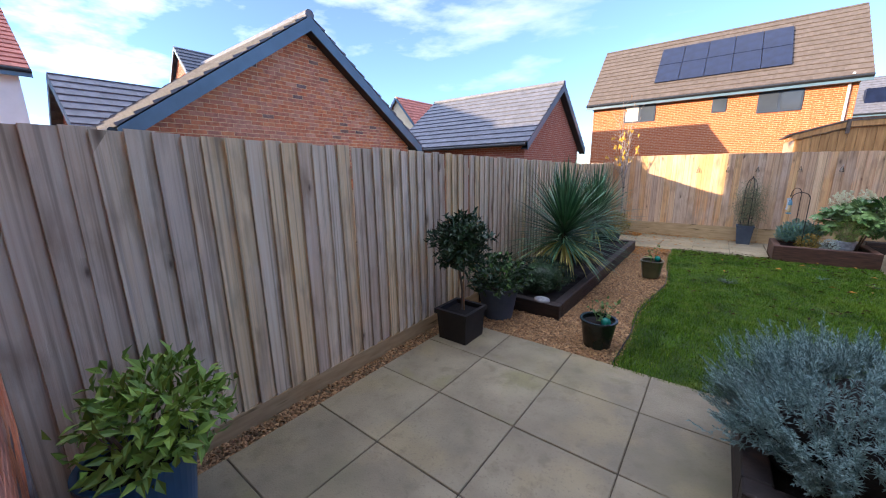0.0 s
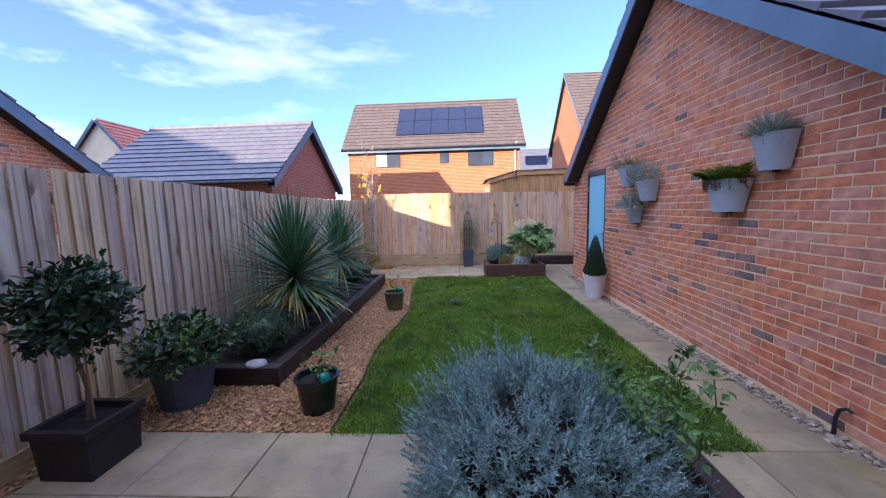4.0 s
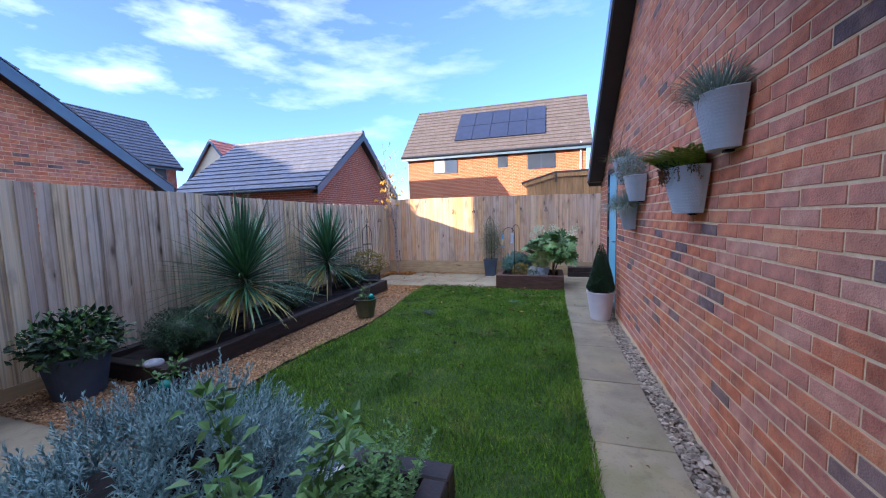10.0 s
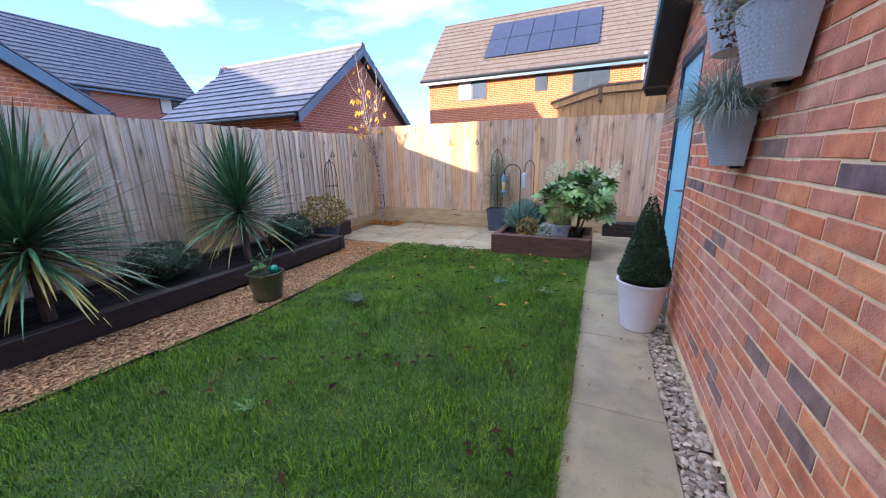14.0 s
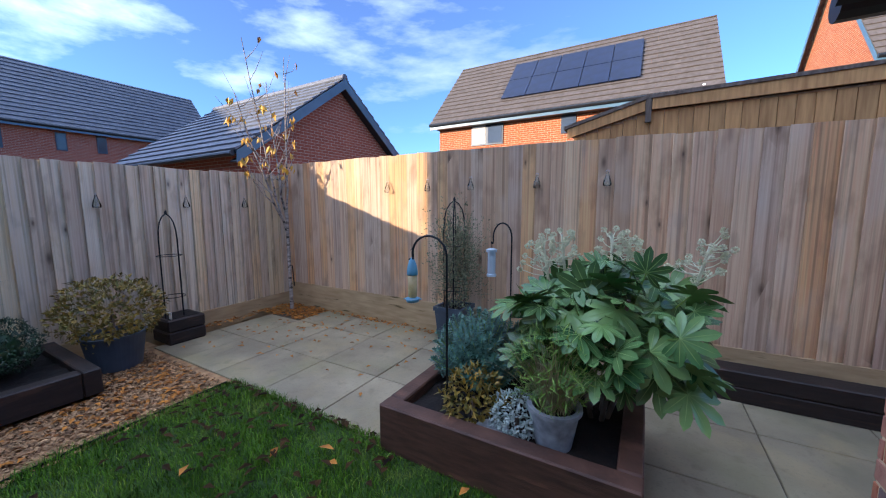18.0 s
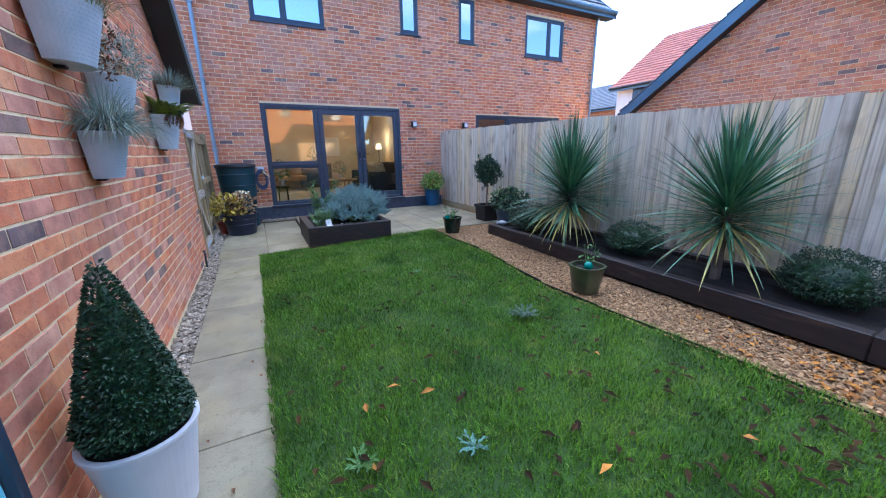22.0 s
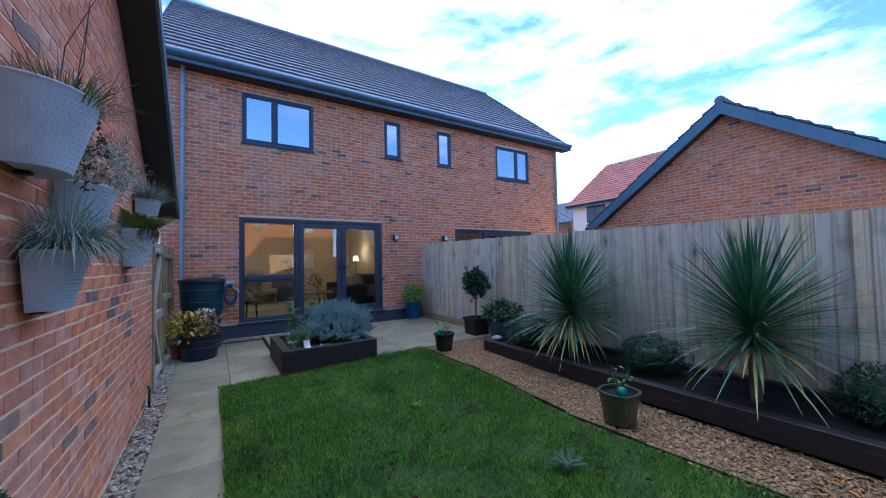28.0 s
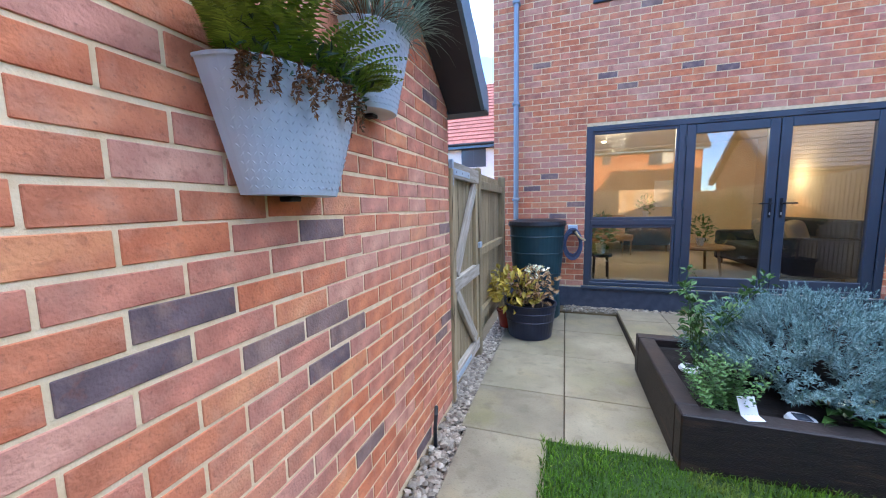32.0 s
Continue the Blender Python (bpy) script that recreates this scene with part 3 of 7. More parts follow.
def prism(poly, axis, a, b):
    """A polygon given in the two other axes, drawn out along axis from a to b."""
    bm = bmesh.new()
    put = {"x": lambda p, d: (d, p[0], p[1]), "y": lambda p, d: (p[0], d, p[1]), "z": lambda p, d: (p[0], p[1], d)}[axis]
    lo, hi = [bm.verts.new(put(p, a)) for p in poly], [bm.verts.new(put(p, b)) for p in poly]
    bm.faces.new(lo)
    bm.faces.new(hi[::-1])
    for i in range(len(poly)):
        j = (i + 1) % len(poly)
        bm.faces.new((lo[j], lo[i], hi[i], hi[j]))
    bmesh.ops.recalc_face_normals(bm, faces=bm.faces[:])
    return bm


def lathe(profile, steps=28, square=0.0, sx=1.0, sy=1.0):
    """A turned body from (radius, height) pairs; the profile runs from the outside foot to the inside."""
    bm = bmesh.new()
    rings = []
    for r, z in profile:
        ring = []
        for i in range(steps):
            a = 2 * math.pi * i / steps
            c, s = math.cos(a), math.sin(a)
            k = 1.0 / max(abs(c), abs(s)) ** square
            ring.append(bm.verts.new((r * c * k * sx, r * s * k * sy, z)))
        rings.append(ring)
    for lo, hi in zip(rings, rings[1:]):
        for i in range(steps):
            j = (i + 1) % steps
            bm.faces.new((lo[i], lo[j], hi[j], hi[i]))
    bm.faces.new(rings[0][::-1])
    bm.faces.new(rings[-1])
    bmesh.ops.recalc_face_normals(bm, faces=bm.faces[:])
    return bm


def tube(points, radius, steps=8, taper=1.0, bm=None):
    """A round bar along points; its radius runs to radius * taper at the end."""
    own = bm or bmesh.new()
    pts = [Vector(p) for p in points]
    rings = []
    side = None
    for i, p in enumerate(pts):
        d = (pts[min(i + 1, len(pts) - 1)] - pts[max(i - 1, 0)]).normalized()
        if side is None:
            side = d.orthogonal().normalized()
        side = (side - d * side.dot(d)).normalized()
        up = d.cross(side)
        r = radius * (1 + (taper - 1) * i / max(1, len(pts) - 1))
        rings.append([own.verts.new(p + r * (math.cos(a) * side + math.sin(a) * up)) for a in (2 * math.pi * k / steps for k in range(steps))])
    for lo, hi in zip(rings, rings[1:]):
        for i in range(steps):
            own.faces.new((lo[i], lo[(i + 1) % steps], hi[(i + 1) % steps], hi[i]))
    own.faces.new(rings[0][::-1])
    own.faces.new(rings[-1])
    return own


def arc(c, r, a0, a1, plane="xz", n=10):
    out = []
    for i in range(n + 1):
        a = radians(a0 + (a1 - a0) * i / n)
        u, v = r * math.cos(a), r * math.sin(a)
        out.append((c[0] + u, c[1], c[2] + v) if plane == "xz" else ((c[0], c[1] + u, c[2] + v) if plane == "yz" else (c[0] + u, c[1] + v, c[2])))
    return out


def clip(poly, a, b, c):
    """The part of a polygon in which a*u + b*v <= c."""
    out = []
    for i, p in enumerate(poly):
        q = poly[(i + 1) % len(poly)]
        dp, dq = a * p[0] + b * p[1] - c, a * q[0] + b * q[1] - c
        if dp <= 0:
            out.append(p)
        if dp * dq < 0:
            t = dp / (dp - dq)
            out.append((p[0] + t * (q[0] - p[0]), p[1] + t * (q[1] - p[1])))
    return out


def brick_solid(poly, depth=0.009, cut=0.0018):
    """Vertices (u, v, out) and faces of one brick face with worn arrises."""
    if len(poly) == 4:
        r = min(0.0016, (poly[1][0] - poly[0][0]) / 3)
        (a, b), (c, d), (e, g), (h, i) = poly
        poly = [(a + r, b), (c - r, d), (c, d + r), (e, g - r), (e - r, g), (h + r, i), (h, i - r), (a, b + r)]
    n = len(poly)
    cu, cv = sum(p[0] for p in poly) / n, sum(p[1] for p in poly) / n
    hu = max(max(abs(p[0] - cu) for p in poly), 0.006)
    hv = max(max(abs(p[1] - cv) for p in poly), 0.006)
    ku, kv = 1 - cut / hu, 1 - cut / hv
    inner = [(cu + (p[0] - cu) * ku, cv + (p[1] - cv) * kv) for p in poly]
    verts = [(u, v, -depth) for u, v in poly] + [(u, v, -cut) for u, v in poly] + [(u, v, 0) for u, v in inner]
    faces = [tuple(range(2 * n, 3 * n))]
    for i in range(n):
        j = (i + 1) % n
        faces += [(i, j, n + j, n + i), (n + i, n + j, 2 * n + j, 2 * n + i)]
    return verts, faces


def brick_course_polys(u0, u1, v0, courses, phase, holes=(), cuts=(), ends=True):
    """Brick outlines in stretcher bond over u0..u1; holes are (ua, va, ub, vb), cuts half-planes (a, b, c)."""
    rng = random.Random(7)
    for k in range(courses):
        z0 = v0 + 0.075 * k + 0.0055
        z1 = z0 + 0.064
        shift = phase + (0.1125 if k % 2 else 0.0)
        i = math.floor((u0 - shift) / 0.225)
        while shift + 0.225 * i < u1:
            a, b = shift + 0.225 * i + 0.005, shift + 0.225 * (i + 1) - 0.005
            i += 1
            spans = [(max(a, u0), min(b, u1))]
            for ha, va, hb, vb in holes:
                if z0 < vb - 0.012 and z1 > va + 0.012:
                    spans = [s for p, q in spans for s in ((p, min(q, ha)), (max(p, hb), q))]
            for p, q in spans:
                if q - p < 0.015:
                    continue
                j = [rng.uniform(-0.0026, 0.0026) for _ in range(4)]
                poly = [(p, z0 + j[0]), (q, z0 + j[1]), (q, z1 + j[2]), (p, z1 + j[3])]
                for c in cuts:
                    poly = clip(poly, *c)
                    if len(poly) < 3:
                        break
                if len(poly) >= 3 and max(v for _, v in poly) - min(v for _, v in poly) > 0.012:
                    yield k, poly


def brick_face(place, polys, parent, parts=None, material=None):
    """Lays bricks with place(u, v, out) -> xyz. parts(poly) tells which are objects of their own; the rest is one mesh."""
    verts, faces, shared, count = [], [], {}, 0
    for k, poly in polys:
        bv, bf = brick_solid(poly)
        if parts and count < 300 and parts(poly):
            count += 1
            whole = len(poly) == 4 and abs(poly[1][0] - poly[0][0] - 0.215) < 0.002
            if whole:
                key = count % 12
                if key not in shared:
                    u, v = poly[0]
                    me = bpy.data.meshes.new("brick")
                    o = Vector(place(0, 0, 0))
                    me.from_pydata([tuple(Vector(place(a - u, b - v, c)) - o) for a, b, c in bv], [], bf)
                    me.materials.append(M_BRICK)
                    shared[key] = me
                ob = new("brick", shared[key])
                ob.parent = parent
                ob.location = place(poly[0][0], poly[0][1], 0)
            else:
                link_mesh("brick", [place(*p) for p in bv], bf, M_BRICK, parent)
            continue
        n = len(verts)
        verts += [place(*p) for p in bv]
        faces += [tuple(i + n for i in f) for f in bf]
    if verts:
        ob = link_mesh("brickwork", verts, faces, material or M_BRICK_J, parent)
        ob["kind"] = "stuff"


def tile_roof(name, origin, along, up, length, slope, material, parent, tile=0.3, gauge=0.3, thick=0.046):
    """Overlapping tiles over a sloping plane; along and up are unit vectors in it, up towards the ridge."""
    along, up, o = Vector(along), Vector(up), Vector(origin)
    nrm = along.cross(up).normalized()
    if nrm.z < 0:
        nrm = -nrm
    verts, faces = [], []
    rng = random.Random(3)
    for r in range(int(math.ceil(slope / gauge))):
        v0, v1 = r * gauge, min((r + 1) * gauge + 0.05, slope)
        off = (r % 2) * tile / 2
        c = -off
        while c < length:
            a, b = max(c + 0.0008, 0), min(c + tile - 0.0008, length)
            c += tile
            if b - a < 0.02:
                continue
            lift = rng.uniform(0, 0.0012)
            n = len(verts)
            for u, v, h in ((a, v0, thick + lift), (b, v0, thick + lift), (b, v1, 0.004), (a, v1, 0.004), (a, v0, -0.004), (b, v0, -0.004)):
                verts.append(o + along * u + up * v + nrm * (h + 0.02))
            faces += [(n, n + 1, n + 2, n + 3), (n + 4, n + 5, n + 1, n), (n + 4, n, n + 3), (n + 5, n + 2, n + 1)]
    ob = link_mesh(name, verts, faces, material, parent)
    ob["kind"] = "stuff"
    return ob


# ---- plants ----
def leaves(spec, fold=0.25):
    """Folded pointed leaves from rows of (base, direction, normal, length, width)."""
    verts, faces = [], []
    for p, d, nrm, ln, w in spec:
        d = d.normalized()
        s = d.cross(nrm)
        s = s.normalized() if s.length > 1e-4 else d.orthogonal().normalized()
        u = s.cross(d)
        n = len(verts)
        verts += [p, p + d * ln * 0.45 + s * w / 2 + u * w * fold, p + d * ln - u * ln * 0.08, p + d * ln * 0.45 - s * w / 2 + u * w * fold, p + d * ln * 0.5]
        faces += [(n, n + 1, n + 4), (n + 1, n + 2, n + 4), (n + 2, n + 3, n + 4), (n + 3, n, n + 4)]
    return verts, faces


def rand_dir(rng, up=0.0):
    v = Vector((rng.gauss(0, 1), rng.gauss(0, 1), rng.gauss(0, 1) + up))
    return v.normalized()


def leaf_cloud(rng, n, centre, radii, ln, w, shell=0.55, flat=0.3, low=-1.0, lump=0.25):
    """Leaves over a lumpy ellipsoid, thick at its skin and thinner inside, facing out and up."""
    out = []
    c = Vector(centre)
    while len(out) < n:
        d = rand_dir(rng)
        if d.z < low:
            continue
        k = 1.0 + lump * noise.noise(d * 2.3 + c * 3.1) + 0.5 * lump * noise.noise(d * 5.1 + c)
        r = k * (shell + (1 - shell) * rng.random() ** 0.5)
        p = c + Vector((d.x * radii[0], d.y * radii[1], d.z * radii[2])) * r
        way = (d * 0.8 + rand_dir(rng) * 0.9 + Vector((0, 0, flat))).normalized()
        out.append((p, way, (d + Vector((0, 0, 0.6)) + rand_dir(rng) * 0.4), ln * rng.uniform(0.7, 1.25), w * rng.uniform(0.75, 1.2)))
    return out


def lump(centre, radii, material, parent, name="inner_growth", seed=1, rough=0.2):
    bm = bmesh.new()
    bmesh.ops.create_icosphere(bm, subdivisions=3, radius=1)
    for v in bm.verts:
        k = 1 + rough * noise.noise(v.co * 2.7 + Vector((seed, 0, 0)))
        v.co = Vector((v.co.x * radii[0] * k + centre[0], v.co.y * radii[1] * k + centre[1], v.co.z * radii[2] * k + centre[2]))
    return part(name, bm, material, parent, smooth=True)


def ribbons(rows, segs=6):
    """Strap leaves: rows of (base, direction, length, width, droop)."""
    verts, faces = [], []
    for p, d, ln, w, droop in rows:
        d = d.normalized()
        side = d.cross(Vector((0, 0, 1)))
        side = side.normalized() if side.length > 1e-3 else Vector((1, 0, 0))
        n = len(verts)
        pos, way = p.copy(), d.copy()
        for i in range(segs + 1):
            t = i / segs
            ww = w * (0.55 + 0.9 * t if t < 0.35 else max(0.04, 0.865 * (1 - ((t - 0.35) / 0.65) ** 1.6)))
            up = side.cross(way)
            verts += [pos - side * ww / 2 + up * ww * 0.18, pos, pos + side * ww / 2 + up * ww * 0.18]
            way = (way + Vector((0, 0, -droop / segs * (0.4 + 1.2 * t)))).normalized()
            pos = pos + way * ln / segs
        for i in range(segs):
            a = n + 3 * i
            faces += [(a, a + 1, a + 4, a + 3), (a + 1, a + 2, a + 5, a + 4)]
    return verts, faces


def tuft(rng, n, centre, radius, ln, w, droop, spread=0.9):
    out = []
    for _ in range(n):
        a = rng.uniform(0, 2 * math.pi)
        r = radius * rng.random() ** 0.5
        lean = rng.uniform(0.0, spread) * (0.3 + 0.7 * r / radius)
        d = Vector((math.cos(a) * lean, math.sin(a) * lean, 1))
        out.append((Vector(centre) + Vector((math.cos(a) * r, math.sin(a) * r, 0)), d, ln * rng.uniform(0.6, 1.15), w, droop * rng.uniform(0.5, 1.4)))
    return out


def gz(x, y):
    """The height of lawn and gravel: flush with the path, rising a little to the patio by the fence."""
    a = min(1, max(0, (-x - 0.7) / 2.4))
    b = min(1, max(0, (6.0 - y) / 2.8))
    return 0.065 * a * b


# ---- ground ----
ground = link_mesh("ground", [(-400, -400, -0.12), (400, -400, -0.12), (400, 400, -0.12), (-400, 400, -0.12)], [(0, 1, 2, 3)], M_SUBSOIL)
tagged(ground, "bare brown earth around the plots", "ground", kind="structure")


LAWN = [(-0.66, 2.985), (-0.66, 8.55), (-3.41, 8.55), (-3.33, 7.2), (-3.22, 5.9), (-3.35, 4.45), (-3.3, 3.8), (-3.31, 2.985)]


def fine_sheet(name, x0, y0, x1, y1, inside, step, lift, material, label, category):
    """A sheet of small squares that follows gz()."""
    xs, ys = np.arange(x0, x1 + step, step), np.arange(y0, y1 + step, step)
    ids, verts, faces = {}, [], []

    def vid(i, j):
        if (i, j) not in ids:
            ids[i, j] = len(verts)
            verts.append((xs[i], ys[j], gz(xs[i], ys[j]) + lift + 0.006 * noise.noise(Vector((xs[i] * 3, ys[j] * 3, 0)))))
        return ids[i, j]

    for i in range(len(xs) - 1):
        for j in range(len(ys) - 1):
            if inside((xs[i] + xs[i + 1]) / 2, (ys[j] + ys[j + 1]) / 2):
                faces.append((vid(i, j), vid(i + 1, j), vid(i + 1, j + 1), vid(i, j + 1)))
    return tagged(link_mesh(name, verts, faces, material, smooth=True), label, category, kind="structure")


def in_poly(x, y, poly):
    hit = False
    for i in range(len(poly)):
        (xa, ya), (xb, yb) = poly[i], poly[i - 1]
        if (ya > y) != (yb > y) and x < (xb - xa) * (y - ya) / (yb - ya) + xa:
            hit = not hit
    return hit


def fence_x(y):
    return -5.05


def lawn_left(y):
    return float(np.interp(y, [3.0, 3.8, 4.45, 5.9, 7.2, 8.55], [-3.31, -3.3, -3.35, -3.22, -3.33, -3.41]))


def bed_front(y):
    return -4.0 if 3.68 < y < 7.97 else fence_x(y) + 0.02


fine_sheet("lawn", -3.46, 2.985, -0.6, 8.6, lambda x, y: in_poly(x, y, LAWN), 0.05, 0.0, M_TURF, "mown green lawn with a few fallen leaves", "lawn")
fine_sheet("gravel_bed", -5.04, 3.03, -3.0, 8.56, lambda x, y: bed_front(y) - 0.1 < x < lawn_left(y) + 0.04, 0.06, -0.012, M_GRAVEL, "tan gravel strip beside the lawn", "gravel")
pebble_base = part("pebble_strip", box(-0.16, 2.72, -0.11, -0.004, 8.5, -0.06), M_SUBSOIL)
tagged(pebble_base, "narrow pebble drain along the garage wall", "gravel", kind="structure")


# ---- paving ----
def path_dip(y):
    """The path sags towards the garage door."""
    return float(np.interp(y, [3.0, 5.0, 6.4, 7.4, 8.5], [0.0, -0.015, -0.04, -0.04, 0.0]))


def slab_field(name, label, x_lines, y_lines, z, skip, base, dip=None):
    """Paving slabs on a mortar bed; each slab is a piece of its own."""
    top = part(name, box(min(x_lines) + 0.004, min(y_lines) + 0.004, -0.11, max(x_lines) - 0.004, max(y_lines) - 0.004, z - (0.055 if dip else 0.008)), base)
    tagged(top, label, "paving", kind="structure")
    rng = random.Random(11)
    for a, b in zip(x_lines, x_lines[1:]):
        for c, d in zip(y_lines, y_lines[1:]):
            if skip((a + b) / 2, (c + d) / 2):
                continue
            bm = box(a + 0.003, c + 0.003, z - 0.035, b - 0.003, d - 0.003, z + rng.uniform(-0.002, 0.002), 0.004)
            if dip:
                for v in bm.verts:
                    v.co.z += dip(v.co.y)
            part("slab", bm, M_SLAB, top)


slab_field("patio", "buff concrete patio slabs raised by one step", [-4.83, -4.235, -3.64, -3.035, -2.43, -1.83, -1.365], [0.3, 0.69, 1.29, 1.89, 2.495, 3.02], 0.08, lambda x, y: False, M_JOINT)
slab_field("path_by_step", "buff slabs beside the patio step", [-1.36, -0.755], [0.3, 1.0, 1.72, 2.437, 3.0], 0.0, lambda x, y: False, M_JOINT)
slab_field("path_by_gate", "buff slabs between water butt and gate", [-0.755, -0.13], [0.3, 1.0, 1.72, 2.437, 2.99], 0.0, lambda x, y: False, M_JOINT)
slab_field("garden_path", "long buff slabs of the path along the garage", [-0.68, -0.17], [2.99, 3.9, 4.8, 5.7, 6.6, 7.5, 8.5], 0.0, lambda x, y: False, M_JOINT_P, path_dip)
slab_field("back_path", "buff slabs behind the garage", [-0.635, -0.05, 0.55, 1.15], [8.5, 9.1, 9.7, 10.3], 0.0, lambda x, y: False, M_JOINT)
slab_field("back_patio", "small sandstone patio in the far corner", [-4.77, -4.25, -3.7, -3.1, -2.49, -1.915], [8.56, 9.16, 9.81, 10.29], 0.0, lambda x, y: x < -4.3 and y > 9.85, M_JOINT)
slab_field("back_strip", "narrow paving behind the raised bed", [-1.91, -1.27, -0.64], [9.39, 10.29], 0.0, lambda x, y: False, M_JOINT)


# ---- house ----
def wall_cells(bm, x0, x1, z0, z1, y0, y1, holes, swap=False):
    xs = sorted({x0, x1, *(v for h in holes for v in (h[0], h[2]) if x0 < v < x1)})
    zs = sorted({z0, z1, *(v for h in holes for v in (h[1], h[3]) if z0 < v < z1)})
    for a, b in zip(xs, xs[1:]):
        for c, d in zip(zs, zs[1:]):
            if not any(h[0] < (a + b) / 2 < h[2] and h[1] < (c + d) / 2 < h[3] for h in holes):
                if swap:
                    box(y0, a, c, y1, b, d, bm=bm)
                else:
                    box(a, y0, c, b, y1, d, bm=bm)
    return bm


H_DOOR, H_DOOR2 = (-3.955, 0.31, -0.985, 2.365), (-9.03, 0.31, -6.085, 2.3)
H_WIN = [(-2.4, 3.85, -1.04, 4.86), (-4.5, 3.97, -4.06, 4.89), (-6.02, 3.95, -5.57, 4.9), (-8.99, 3.84, -7.62, 4.83)]
HX0, HX1 = -10.29, 0.21
house_wall = part("wall_house", wall_cells(bmesh.new(), HX0, HX1, -0.1, 5.12, -0.3, -0.0035, [H_DOOR, H_DOOR2, *H_WIN]), M_MORTAR)
tagged(house_wall, "red brick rear wall of a semi-detached house", "house wall", kind="structure")
plinth = part("plinth", box(HX0 - 0.004, -0.02, -0.1, HX1 + 0.004, 0.012, 0.285, 0.004), M_PLINTH, house_wall, "dark blue-grey brick plinth")
ends = part("gable_wall", prism([(-8.2, -0.1), (-0.31, -0.1), (-0.31, 5.14), (-4.1, 8.5), (-8.2, 5.14)], "x", HX0, HX0 + 0.25), M_FARBRICK_RED, house_wall)
ends2 = part("gable_wall", prism([(-8.2, -0.1), (-0.31, -0.1), (-0.31, 5.14), (-4.1, 8.5), (-8.2, 5.14)], "x", HX1 - 0.25, HX1), M_FARBRICK_RED, house_wall)
part("front_wall", box(HX0, -8.2, -0.1, HX1, -7.95, 5.14), M_FARBRICK_RED, house_wall)

house_roof = thing("roof_house", (0, 0, 5.1), "grey interlocking tile roof with dark gutter", "roof", kind="structure")
R_UP = Vector((0, -4.35, 3.6)).normalized()
tile_roof("tiles", (-10.67, 0.34, 0.0), (1, 0, 0), R_UP, 11.08, 5.66, M_SLATE, house_roof, 0.33, 0.31)
tile_roof("tiles", (-10.67, -8.5, 0.0), (1, 0, 0), Vector((0, 4.45, 3.6)).normalized(), 11.08, 5.7, M_SLATE, house_roof, 0.33, 0.31)
part("ridge", tube([(-10.67, -4.02, 3.66), (0.41, -4.02, 3.66)], 0.11, 10), M_SLATE, house_roof)
part("soffit", box(-10.65, -0.0, -0.06, 0.39, 0.3, -0.03), M_SOFFIT, house_roof)
part("fascia", box(-10.65, 0.28, -0.06, 0.39, 0.305, 0.13, 0.003), M_BARGE, house_roof)
part("gutter", tube([(-10.65, 0.36, 0.08), (0.38, 0.36, 0.08)], 0.055, 12), M_BARGE, house_roof)
for gx in (-10.67, 0.39):
    part("bargeboard", prism([(0.34, -0.1), (-4.0, 3.5), (-4.0, 3.72), (0.34, 0.1)], "x", gx, gx + 0.02), M_BARGE, house_roof)
part("deck", prism([(0.3, -0.02), (-4.0, 3.56), (-8.3, -0.02), (-8.3, -0.06), (-4.0, 3.5), (0.3, -0.06)], "x", -10.62, 0.37), M_SOFFIT, house_roof)


def downpipe(x, y, z0, z1, label):
    t = thing("downpipe", (x, y, z0), label, "drainpipe")
    part("pipe", tube([(0, 0, 0), (0, 0, z1 - z0 - 0.25), (0, 0.07, z1 - z0 - 0.12), (0, 0.2, z1 - z0 - 0.02)], 0.034, 12), M_GUTTER, t)
    for k in (0.25, 1.5, 2.75):
        if k < z1 - z0 - 0.3:
            part("bracket", box(-0.045, -0.075, k, 0.045, 0.04, k + 0.035, 0.004), M_GUTTER, t)
    return t


downpipe(-0.105, 0.08, 1.2, 5.2, "grey plastic downpipe ending over the water butt")
downpipe(-10.18, 0.08, 0.0, 5.2, "grey plastic downpipe at the far house corner")


